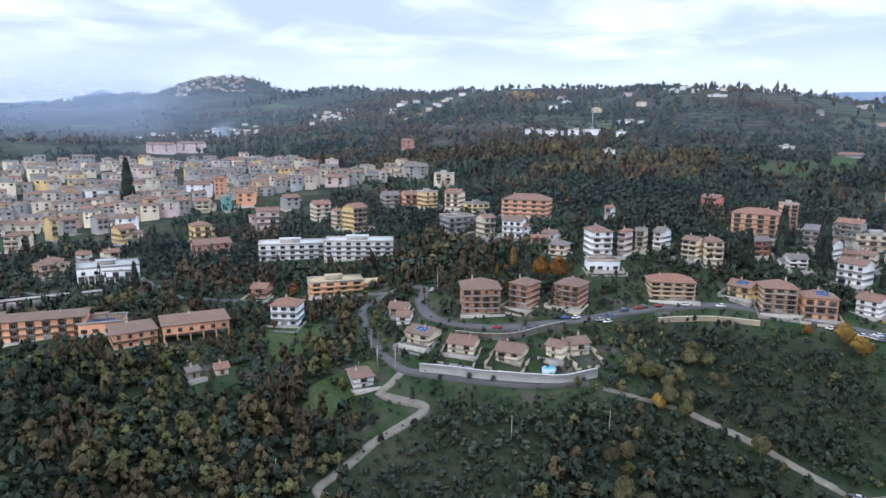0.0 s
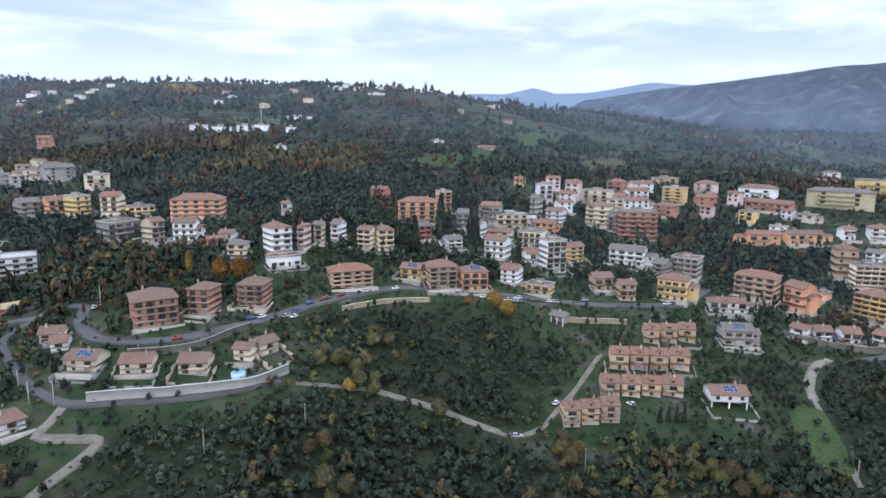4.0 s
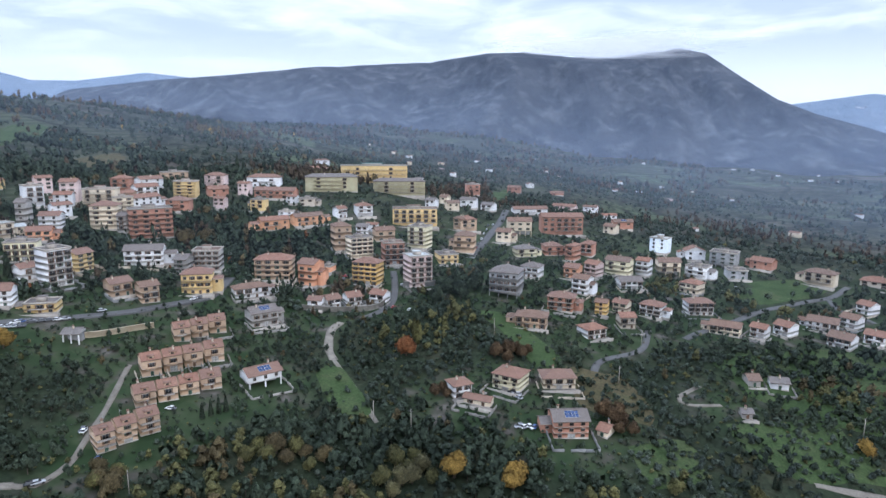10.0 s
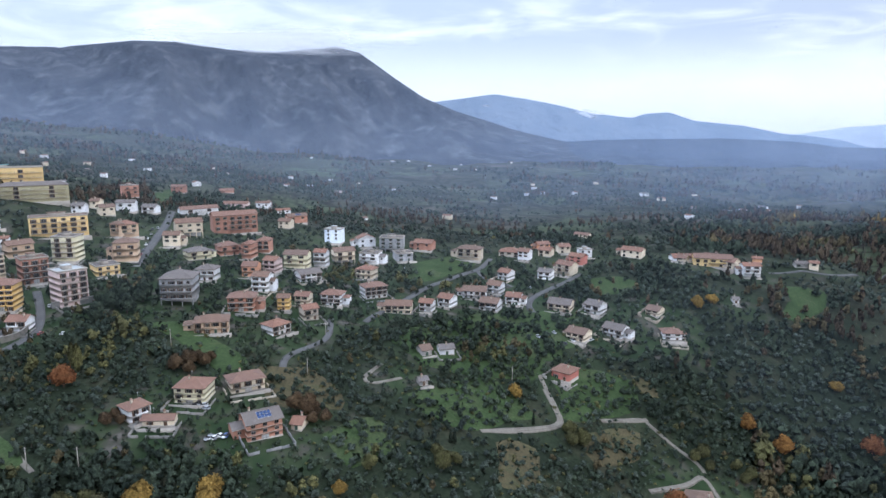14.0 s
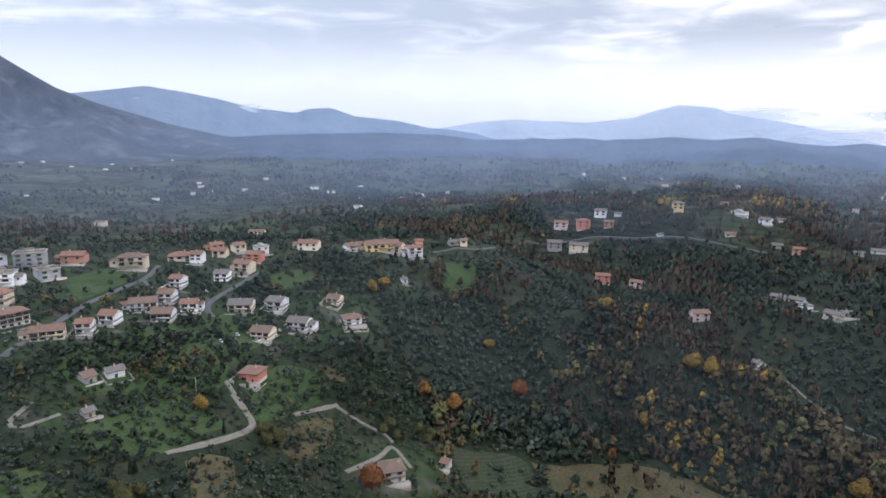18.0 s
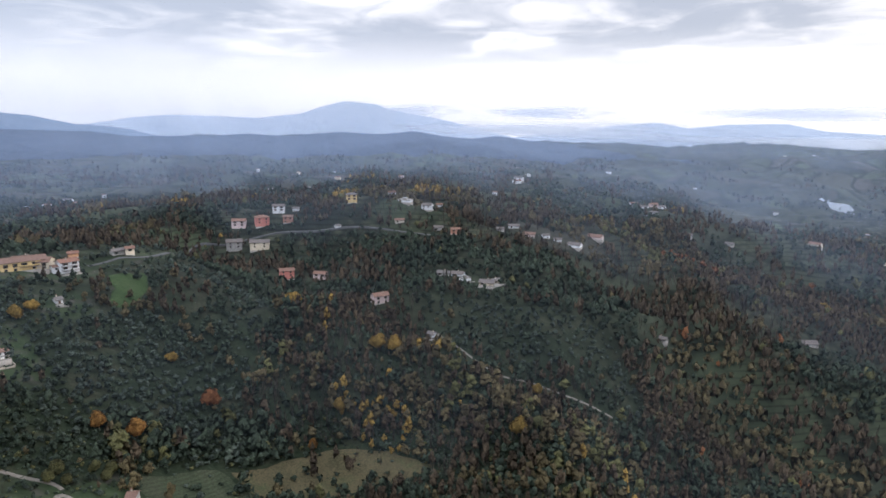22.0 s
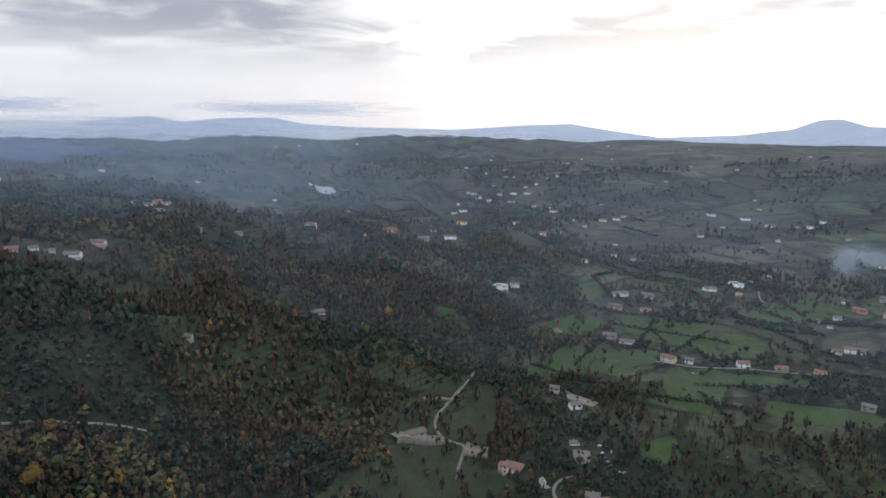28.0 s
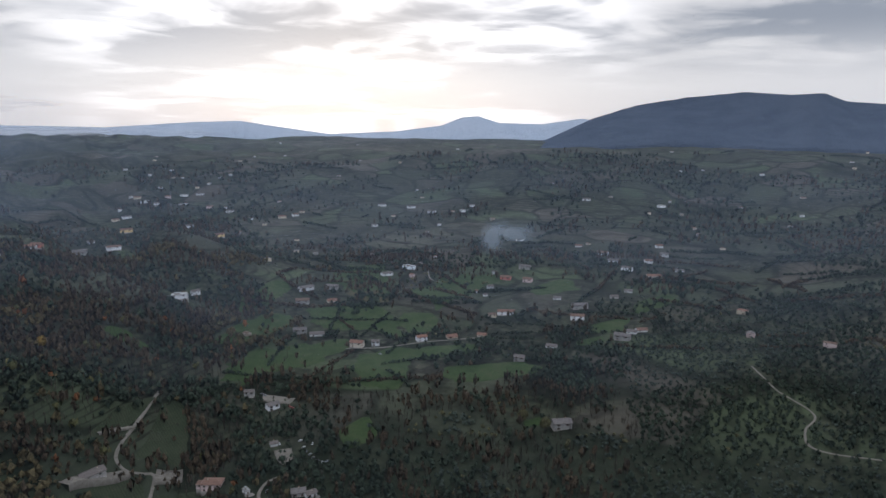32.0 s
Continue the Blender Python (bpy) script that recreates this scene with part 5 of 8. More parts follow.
house(211.6, -414.1, 5.4, 6, 1, 2.8, 359, "white", "gk")
house(-77.6, -1088.2, 19.0, 11, 2, 6.8, 24, "cream", "gr")
house(33.8, -1021.4, 11.4, 8, 1, 3.3, 14, "stone", "gk")
house(-257.7, -1295.6, 17.8, 11, 2, 6.8, 36, "redpaint", "gr")
house(-354.0, -1402.0, 19.0, 11, 2, 6.8, 39, "stone", "gk")
house(65.5, -572.3, 7.1, 6, 1, 2.8, 18, "stone", "gk")
house(189.7, -670.7, 8.3, 6, 1, 2.8, 334, "white", "gk")
house(-61.3, -734.4, 15.1, 11, 1, 2.8, 335, "stone", "gk")
house(400.6, -567.9, 5.5, 6, 1, 2.8, 295, "white", "gk")
house(487.3, -2325.5, 19.0, 11, 2, 6.8, 358, "white", "gk")
house(462.3, -1308.7, 16.4, 11, 2, 5.6, 311, "white", "gr")
house(189.4, -1223.4, 15.6, 11, 2, 5.6, 1, "white", "gk")
house(149.7, -1032.2, 11.5, 8, 1, 3.4, 326, "white", "gk")
house(85.5, -967.2, 11.5, 8, 1, 3.4, 350, "stone", "gk")
# the valley farms
house(-140.5, -582.3, 21.1, 11, 2, 6.8, 349, "stone", "gk")
house(-208.5, -501.4, 16.7, 11, 2, 6.8, 44, "pink", "hr")
house(-308.4, -623.9, 10.1, 7, 2, 6.8, 36, "stone", "gk")
house(-317.3, -585.6, 12.6, 9, 2, 5.6, 4, "white", "gk")
house(-348.7, -905.1, 26.0, 11, 2, 6.6, 12, "white", "fw")
house(-408.0, -987.0, 12.9, 9, 2, 6.8, 7, "white", "gk")
house(-597.7, -966.1, 26.0, 11, 2, 6.8, 7, "white", "gk")
house(-634.9, -946.8, 22.1, 11, 2, 6.8, 45, "stone", "gk")
house(-547.6, -901.7, 21.4, 11, 2, 6.4, 35, "stone", "gb")
house(-589.3, -876.3, 15.5, 11, 1, 3.4, 23, "cream", "gr")
house(-463.8, -773.6, 18.6, 11, 2, 6.8, 36, "stone", "gk")
house(-477.7, -751.0, 19.8, 11, 1, 3.4, 33, "white", "gk")
house(-491.6, -678.7, 17.4, 11, 2, 6.8, 56, "beige", "gr")
house(-515.2, -666.0, 10.5, 7, 2, 6.7, 38, "white", "gk")
house(-568.7, -630.4, 14.1, 10, 2, 6.2, 23, "white", "gr")
house(-609.5, -612.3, 14.3, 10, 1, 2.9, 25, "tan", "gr")
house(-641.9, -588.7, 13.0, 9, 1, 2.8, 62, "cream", "gr")
house(-859.8, -999.0, 26.0, 11, 2, 6.8, 61, "paleblue", "fw")
house(-790.4, -978.7, 22.3, 11, 2, 5.6, 14, "white", "gk")
house(-740.4, -628.2, 26.0, 11, 2, 5.6, 45, "white", "gr")
house(-719.4, -637.2, 11.8, 8, 2, 5.6, 38, "cream", "gb")
house(-867.9, -775.6, 11.3, 8, 2, 6.8, 38, "white", "gk")
house(-831.1, -775.9, 7.4, 6, 1, 3.4, 62, "white", "gr")
house(-822.9, -746.4, 7.2, 6, 1, 3.4, 32, "white", "gk")
house(-952.1, -842.0, 9.2, 6, 2, 5.6, 59, "white", "gk")
house(-950.0, -757.5, 16.7, 11, 2, 6.8, 74, "pink", "gr")
house(-936.7, -800.3, 19.9, 11, 2, 5.9, 64, "redpaint", "gr")
house(-1018.0, -819.7, 24.1, 11, 2, 6.8, 75, "stone", "gk")
house(-876.0, -631.7, 13.1, 9, 1, 3.4, 54, "white", "gk")
house(-845.3, -563.7, 24.8, 11, 2, 6.8, 36, "stone", "gk")
house(-790.0, -531.2, 19.5, 11, 2, 6.8, 51, "white", "gb")
house(-992.8, -566.4, 13.8, 10, 1, 3.4, 60, "white", "gk")
house(-935.1, -558.1, 13.2, 9, 1, 3.4, 49, "stone", "gk")
house(-1137.0, -656.6, 21.0, 11, 2, 6.6, 75, "white", "gk")
house(-1111.8, -582.2, 26.0, 11, 2, 6.8, 48, "beige", "gr")
house(-1230.5, -659.3, 15.6, 11, 2, 6.0, 48, "white", "gr")
house(-1319.4, -672.7, 20.1, 11, 2, 6.8, 73, "white", "gk")
house(-1238.3, -777.2, 23.3, 11, 2, 5.6, 73, "white", "gr")
house(-1181.4, -711.3, 22.0, 11, 2, 5.8, 49, "white", "gk")
house(-745.5, -430.8, 21.3, 11, 2, 6.8, 71, "stone", "gk")
house(-779.4, -435.9, 13.2, 9, 1, 3.4, 68, "white", "gk")
house(-796.1, -428.2, 14.8, 10, 1, 2.8, 37, "white", "gr")
house(-595.9, -482.9, 12.8, 9, 2, 5.6, 56, "stone", "gk")
house(-661.1, -483.4, 13.6, 10, 1, 2.8, 64, "white", "gk")
house(-488.2, -338.3, 18.1, 11, 2, 6.8, 35, "stone", "gk")
house(-250.9, -429.0, 11.4, 8, 1, 3.4, 30, "stone", "gk")
house(-258.6, -420.9, 9.1, 6, 1, 3.4, 7, "white", "gk")
house(-276.7, -513.2, 6.7, 6, 1, 2.9, 18, "white", "gk")
house(-222.1, -460.2, 4.0, 6, 1, 2.8, 1, "white", "fw")
house(-404.1, -1358.2, 26.0, 11, 2, 6.8, 6, "white", "gr")
house(-356.1, -1408.7, 26.0, 11, 2, 6.8, 3, "stone", "gk")
house(-246.0, -1281.6, 17.6, 11, 2, 6.8, 31, "white", "gr")
house(-471.7, -1491.2, 26.0, 11, 2, 6.8, 18, "yellow", "gr")
house(-662.2, -1447.7, 26.0, 11, 2, 6.8, 5, "yellow", "gr")
house(-918.7, -1790.0, 15.9, 11, 2, 6.8, 27, "white", "gk")
house(-994.2, -1735.4, 23.7, 11, 2, 6.8, 30, "cream", "gr")
house(-651.1, -1587.7, 20.4, 11, 2, 6.8, 22, "white", "gk")
house(-1544.4, -1469.8, 16.8, 11, 2, 6.8, 47, "white", "gk")
house(-1484.7, -1451.0, 26.0, 11, 2, 6.8, 51, "white", "fw")
house(-771.4, -2234.6, 26.0, 11, 2, 6.8, 36, "white", "fw")
house(-780.6, -2138.0, 26.0, 11, 2, 6.8, 13, "white", "gk")
house(-860.7, -2266.0, 19.1, 11, 2, 6.8, 18, "pink", "gr")
house(-916.4, -2265.7, 26.0, 11, 2, 6.8, 31, "white", "fw")
house(-961.7, -2238.1, 26.0, 11, 2, 6.8, 28, "white", "gk")
house(-763.8, -2279.4, 22.7, 11, 2, 6.8, 30, "cream", "gr")
house(-1399.1, -1512.0, 26.0, 11, 2, 6.8, 63, "white", "gk")
house(-1408.7, -1616.2, 26.0, 11, 2, 6.8, 16, "white", "gk")
house(-1349.9, -1696.5, 25.7, 11, 2, 6.8, 14, "white", "gk")
house(-1044.1, -1738.6, 19.2, 11, 2, 6.8, 6, "white", "gr")
house(-923.7, -1934.8, 23.7, 11, 2, 6.8, 31, "white", "gk")
house(-903.9, -2032.0, 21.1, 11, 2, 6.8, 19, "pink", "gr")
house(-648.8, -2035.1, 25.3, 11, 2, 6.8, 3, "white", "gk")
house(-617.0, -2032.4, 20.1, 11, 2, 6.8, 357, "cream", "gr")
house(-386.2, -1446.3, 15.4, 11, 1, 3.4, 15, "white", "gk")
house(-1115.8, -1442.9, 14.5, 10, 2, 5.7, 58, "white", "gk")
house(-1280.0, -1349.5, 10.3, 7, 2, 6.2, 53, "white", "gk")
house(-1253.5, -1026.2, 19.3, 11, 2, 5.6, 61, "white", "gk")
house(-1277.8, -866.8, 16.0, 11, 1, 3.4, 56, "white", "gr")
house(-1207.9, -580.2, 16.1, 11, 1, 3.4, 69, "white", "gk")
house(-1406.6, -728.3, 15.1, 11, 2, 5.9, 38, "white", "gr")
house(-1804.2, -1202.0, 25.6, 11, 2, 6.8, 46, "white", "gk")
house(-1922.6, -1001.9, 25.6, 11, 2, 6.8, 72, "white", "fw")


# ---------- the old town: close-packed stone houses on the spur ----------
def old_house(x, y, w, d, floors, facing, wall, roof, lean):
    z = float(ground(x, y))
    th = new("old_house")
    th.matrix_world = pose(x, y, z, 0, 0, 180 - facing)
    wm, wword = WALLS[wall]
    rm, rword = ROOFS[roof[1]]
    tagged(th, "narrow %s-storey %s old town house, %s roof" % (NUMBER_WORDS[floors], wword, rword), "house", "old town houses")
    HOUSES.append((x, y, w, d, facing))
    h = floors * 2.9 + lean
    part("wall", ring_block("wall", w, d, [(-7, 0.05, 0), (0.3, 0.05, 0), (0.32, 0, 0), (h, 0, 0)], [wm, CONCRETE_TRIM]), th)
    mesh, rise = roof_mesh(roof[0], w, d, [rm, CONCRETE_TRIM, wm], 0.35, 0.32)
    rf = part("roof", mesh, th, at=(0, 0, h))
    n = max(1, min(2, int(w / 3.6)))
    for k in range(max(0, floors - 2), floors) if math.hypot(x, y) < 640 else (floors - 1,):
        for j in range(n):
            part("window", WINDOWS[rng.choice(("brown", "plain", "plain", "green"))], th,
                 at=(-w / 2 + w * (j + 0.5) / n, -0.03, 2.9 * k + 0.9))
    if rng.random() < 0.3:
        part("chimney", CHIMNEY, rf, at=(rng.uniform(-0.25, 0.25) * w, d * 0.5, rise * 0.75 + 0.3))


def crowded(x, y, gap):
    return any((hx - x) ** 2 + (hy - y) ** 2 < (gap + hw * 0.42) ** 2 for hx, hy, hw, hd, hf in HOUSES)


def old_town():
    made = 0
    for r in np.arange(545, 1010, 19.0):
        for b in np.arange(-38, -1.5, math.degrees(12.8 / r)):
            top = 640 + 330 * max(0.0, min(1.0, (-8 - b) / 14))
            if r > top or (r < 575 and b > -22):
                continue
            rr, bb = r + rng.uniform(-4, 4), b + rng.uniform(-0.3, 0.3)
            x, y = polar(bb, rr)
            if crowded(x, y, 5.5) or rng.random() < 0.12:
                continue
            w = rng.uniform(8.5, 14)
            wall = rng.choice(["stone"] * 9 + ["beige"] * 6 + ["cream"] * 2 + ["tan"] * 2 + ["pink", "yellow", "concrete"])
            old_house(x, y, w, rng.uniform(8, 11), rng.choice((2, 3, 3, 4)), (bb + 180 + rng.gauss(0, 16)) % 360, wall,
                      rng.choice(("gr", "gb", "gb", "gk", "hb", "gk", "Gb", "fk")), rng.uniform(-0.6, 1.2))
            made += 1
            if made > 296:
                return


old_town()


def scatter_village(n, b0, b1, r0, r1, seed, gap=14, walls=("white", "cream", "white", "pink"), low=1):
    """Small houses strewn over a far slope or the valley floor."""
    pick = random.Random(seed)
    done = tries = 0
    while done < n and tries < n * 12:
        tries += 1
        b, r = pick.uniform(b0, b1), math.sqrt(pick.uniform(r0 * r0, r1 * r1))
        x, y = polar(b, r)
        if crowded(x, y, gap):
            continue
        z = float(ground(x, y))
        w, d, fl = pick.uniform(8, 15), pick.uniform(7, 10), pick.choice((low, 2, 2))
        facing = (b + 180 + pick.gauss(0, 25)) % 360
        th = new("far_house")
        th.matrix_world = pose(x, y, z, 0, 0, 180 - facing)
        wk, rk = pick.choice(walls), pick.choice("rrrbk")
        wm, rm = WALLS[wk][0], ROOFS[rk][0]
        tagged(th, "distant %s house with a %s roof" % (WALLS[wk][1], ROOFS[rk][1]), "house", "distant scattered houses")
        HOUSES.append((x, y, w, d, facing))
        h = fl * 3.0
        part("wall", ring_block("wall", w, d, [(-5, 0, 0), (h, 0, 0)], [wm, CONCRETE_TRIM]), th)
        part("roof", roof_mesh(pick.choice("gghG"), w, d, [rm, CONCRETE_TRIM, wm], 0.5, 0.34)[0], th, at=(0, 0, h))
        if r < 1100:
            for k in range(fl):
                part("window", WINDOWS["plain"], th, at=(pick.uniform(-0.25, 0.25) * w, -0.03, 3 * k + 0.9))
        done += 1


scatter_village(34, -25, -15.5, 1250, 1560, 3, 9)       # quarter below the hilltop
scatter_village(16, -12.5, -8, 1150, 1500, 4, 12)
scatter_village(64, -22.0, -16.6, 2500, 2680, 5, 4, ("stone", "beige", "stone", "tan"), 3)   # hilltop village
scatter_village(12, -6, 2, 1000, 1350, 6)
scatter_village(14, 8, 34, 900, 1380, 7, 30)
scatter_village(20, 46, 53, 2300, 2800, 8, 12, ("white", "white", "cream"))   # village in the gap
scatter_village(34, 60, 112, 750, 1900, 9, 30)
scatter_village(16, 85, 110, 2400, 3600, 10, 25, ("white", "white", "cream"))
scatter_village(32, 118, 190, 850, 2300, 11, 30)
scatter_village(16, 197, 206, 2200, 2800, 12, 14, ("white", "white", "cream"))
scatter_village(34, 206, 258, 800, 2400, 13, 20, ("white", "cream", "beige", "stone", "pink"))
scatter_village(26, 180, 258, 2400, 3800, 14, 40, ("white", "cream"))


# ---------- ways, plots and walls ----------
OCC = np.zeros((1000, 1000), np.uint8)     # 2 m cells round the middle: 1 built or road, 2 open plot, 3 close to a house


def cell(v):
    return np.clip(((np.asarray(v) + 1000) / 2).astype(int), 0, 999)


ASPHALT = surface("worn_asphalt", (0.066, 0.064, 0.062), (0.100, 0.098, 0.095), 0.15, 0.8, fine=2.0, vary=0.1)
GRAVEL = surface("pale_gravel", (0.15, 0.132, 0.105), (0.24, 0.215, 0.175), 0.3, 0.95, fine=1.5, vary=0.15)
LINE_PAINT = surface("road_paint", (0.5, 0.5, 0.48), (0.62, 0.62, 0.6), 1.0, 0.7, bump=0)


def glide(points, step):
    """Points along a smooth line through the given ones."""
    p = np.array(points, float)
    p = np.concatenate([[2 * p[0] - p[1]], p, [2 * p[-1] - p[-2]]])
    out = []
    for i in range(1, len(p) - 2):
        n = max(2, int(np.hypot(*(p[i + 1] - p[i])) / step))
        t = np.linspace(0, 1, n, endpoint=False)[:, None]
        a, b, c, d = p[i - 1:i + 3]
        out.append(0.5 * (2 * b + (c - a) * t + (2 * a - 5 * b + 4 * c - d) * t ** 2 + (3 * b - a - 3 * c + d) * t ** 3))
    out.append(p[-2][None])
    return np.concatenate(out)


ROAD_POINTS = []


def strip_sides(p):
    t = np.gradient(p, axis=0)
    t /= np.maximum(np.hypot(*t.T), 1e-6)[:, None]
    return t, np.stack([t[:, 1], -t[:, 0]], 1)


def road(name, width, kind, points):
    p = glide(points, 3.0)
    t, nrm = strip_sides(p)
    for q, u in zip(p, t):
        ROAD_POINTS.append((q[0], q[1], u[0], u[1]))
    wob = 1 + (0.12 * fbm(p[:, 0], p[:, 1], 9, 2, 5) if kind == "D" else 0)
    cols = []
    for k, dz in ((-1, -0.8), (-1, 0.16), (-0.5, 0.22), (0, 0.24), (0.5, 0.22), (1, 0.16), (1, -0.8)):
        q = p + nrm * (k * width / 2 * wob)[:, None] if kind == "D" else p + nrm * (k * width / 2)
        cols.append(np.column_stack([q, ground(q[:, 0], q[:, 1]) + dz]))
        OCC[cell(q[:, 0]), cell(q[:, 1])] = 1
        q2 = p + nrm * (k * (width / 2 + 1.6))
        OCC[cell(q2[:, 0]), cell(q2[:, 1])] = 1
    top = np.max([c[:, 2] for c in cols[1:6]], 0) - 0.5
    for c in cols[1:6]:
        c[:, 2] = np.maximum(c[:, 2], top)
    v = np.stack(cols, 1).reshape(-1, 3)
    ob = new(name, mesh_np(name, v, grid_faces(len(p), 7), ASPHALT if kind == "A" else GRAVEL, True))
    tagged(ob, "worn grey asphalt road along the hillside" if kind == "A" else "pale gravel track between trees", "road", kind="structure")


def plot_material(name, a, b, c, rows=0.0):
    mt, nt, bs = mat_new(name)
    pos = place_vec(nt)
    col = ramp_node(nt, [(0.3, a), (0.5, b), (0.7, c)], noise_node(nt, 0.06, 7, pos, 0.68))
    grain = noise_node(nt, 0.9, 4, pos, 0.7)
    col = mix_node(nt, 1.0, col, ramp_node(nt, [(0.3, (0.55, 0.57, 0.55)), (0.5, (1.0, 1.0, 1.0)), (0.7, (1.45, 1.4, 1.3))], grain), "MULTIPLY")
    if rows:
        wave = nt.nodes.new("ShaderNodeTexWave")
        wave.inputs["Scale"].default_value = rows
        wave.inputs["Distortion"].default_value = 0.6
        nt.links.new(pos, wave.inputs["Vector"])
        col = mix_node(nt, 1.0, col, ramp_node(nt, [(0.2, (0.86, 0.88, 0.86)), (0.8, (1.06, 1.06, 1.06))], wave.outputs[0]), "MULTIPLY")
    nt.links.new(col, bs.inputs["Base Color"])
    bs.inputs["Roughness"].default_value = 0.95
    bs.inputs["Specular IOR Level"].default_value = 0.1
    bump_node(nt, bs, grain, 0.4, 0.3)
    return mt


PLOTS = {
    "pale": (plot_material("pale_water", (0.30, 0.33, 0.36), (0.36, 0.39, 0.42), (0.40, 0.42, 0.44)), "pale still pond in the valley"),
    "grass": (plot_material("green_meadow", (0.032, 0.053, 0.021), (0.047, 0.073, 0.028), (0.070, 0.081, 0.040)), "bright green meadow on the slope"),
    "dry": (plot_material("dry_grass_plot", (0.060, 0.056, 0.030), (0.086, 0.073, 0.040), (0.062, 0.072, 0.034)), "dry brown mown field"),
    "vine": (plot_material("vineyard_plot", (0.034, 0.044, 0.026), (0.046, 0.056, 0.032), (0.056, 0.060, 0.038), 0.12), "dark green vineyard in rows"),
}


def inside(px, py, poly):
    c = np.zeros(np.shape(px), bool)
    for (x1, y1), (x2, y2) in zip(poly, poly[1:] + poly[:1]):
        k = ((y1 > py) != (y2 > py)) & (px < (x2 - x1) * (py - y1) / ((y2 - y1) or 1e-9) + x1)
        c ^= k
    return c


def plot(kind, corners):
    edge = glide(corners + corners[:1], 6.0)[:-1]
    mid = edge.mean(0)
    rings = np.linspace(0.02, 1, 10)
    wob = 1 + 0.20 * fbm(edge[:, 0], edge[:, 1], 24, 3, 8)
    q = mid + (edge - mid)[None] * rings[:, None, None] * np.where(rings > 0.9, 1, 1)[:, None, None] * wob[None, :, None]
    x, y = q[..., 0], q[..., 1]
    z = ground(x, y) + 0.25 - 0.7 * (rings[:, None] > 0.99)
    v = np.stack([x, y, z], -1).reshape(-1, 3)
    ob = new("meadow" if kind == "grass" else "pond" if kind == "pale" else "vineyard" if kind == "vine" else "field",
             mesh_np("plot", v, grid_faces(10, len(edge), True), PLOTS[kind][0], True))
    tagged(ob, PLOTS[kind][1], "field", kind="structure")
    lo, hi = edge.min(0), edge.max(0)
    gx, gy = np.meshgrid(np.arange(lo[0], hi[0], 2), np.arange(lo[1], hi[1], 2))
    ok = inside(gx, gy, [tuple(e) for e in edge]) & (np.hypot(gx, gy) < 990)
    cx, cy = cell(gx[ok]), cell(gy[ok])
    OCC[cx, cy] = np.maximum(OCC[cx, cy], 2) if len(cx) else 0


def retaining_wall(kind, height, points):
    p = glide(points, 2.5)
    t, nrm = strip_sides(p)
    g = ground(p[:, 0], p[:, 1])
    cols = []
    for k, z in ((-0.2, -2.5), (-0.2, height), (-0.32, height), (-0.32, height + 0.15), (0.32, height + 0.15), (0.32, height), (0.2, height), (0.2, -2.5)):
        cols.append(np.column_stack([p + nrm * k, g + z]))
    OCC[cell(p[:, 0]), cell(p[:, 1])] = 1
    v = np.stack(cols, 1).reshape(-1, 3)
    ob = new("retaining_wall", mesh_np("retaining_wall", v, grid_faces(len(p), 8), WALLS[kind][0]))
    tagged(ob, "long %s retaining wall beside the road" % WALLS[kind][1], "wall", kind="structure")



# ---------- roads and tracks: middle lines in metres ----------
road("asphalt_road", 5.6, "A", [(-7.9, 310.4), (-10.1, 294.3), (-5.7, 275.4), (4.1, 265.5), (15.8, 260.5), (27.4, 259.1), (37.0, 260.9), (51.7, 264.0), (64.8, 269.3), (78.9, 277.0), (98.9, 285.9), (118.8, 290.1), (135.4, 289.4), (153.3, 283.2), (173.4, 273.7), (194.0, 263.2), (209.4, 254.4), (226.5, 246.8), (246.9, 241.7), (267.7, 235.5), (284.1, 239.3), (300.7, 246.0)])
road("asphalt_road", 3.8, "A", [(-7.9, 310.4), (-18.1, 320.5), (-26.1, 313.4), (-33.6, 304.6), (-37.6, 294.6), (-34.7, 279.4), (-30.7, 265.7), (-25.4, 248.7), (-20.1, 239.7), (-14.3, 233.1), (-4.6, 229.5), (14.1, 225.1), (33.4, 222.5), (53.1, 224.3)])
road("gravel_track", 3.5, "D", [(-14.9, 232.5), (-19.0, 225.7), (-22.3, 221.4), (-16.4, 217.9), (-7.2, 214.4), (-5.9, 211.9), (-8.9, 208.3), (-15.3, 203.4), (-22.3, 197.7), (-28.5, 189.4), (-34.4, 182.3), (-37.1, 178.2), (-34.1, 175.2)])
road("asphalt_road", 5.2, "A", [(-230.8, 329.1), (-195.5, 319.4), (-171.8, 318.1), (-153.1, 320.9), (-147.0, 324.8), (-155.1, 333.2), (-167.0, 348.0)])
road("asphalt_road", 4.3, "A", [(-144.2, 318.4), (-125.7, 309.5), (-94.8, 308.2), (-67.4, 315.9), (-46.6, 319.1), (-26.1, 313.4)])
road("gravel_track", 2.2, "D", [(58.3, 222.0), (69.7, 219.7), (82.2, 217.0), (91.9, 212.5), (103.4, 202.1), (113.7, 190.7), (119.2, 184.3), (124.3, 177.8), (136.1, 177.9), (147.1, 183.2), (161.7, 190.6), (181.5, 203.2), (190.8, 209.0)])
road("gravel_track", 4, "D", [(289.0, 166.4), (276.9, 165.2), (257.7, 155.5), (247.3, 146.6)])
road("gravel_track", 2, "D", [(247.3, 146.6), (236.9, 134.6), (224.1, 120.5), (212.2, 109.0), (208.9, 105.5)])
road("asphalt_road", 4.3, "A", [(375.1, 176.3), (351.5, 164.4), (331.4, 156.5), (318.9, 154.8), (302.6, 158.4)])
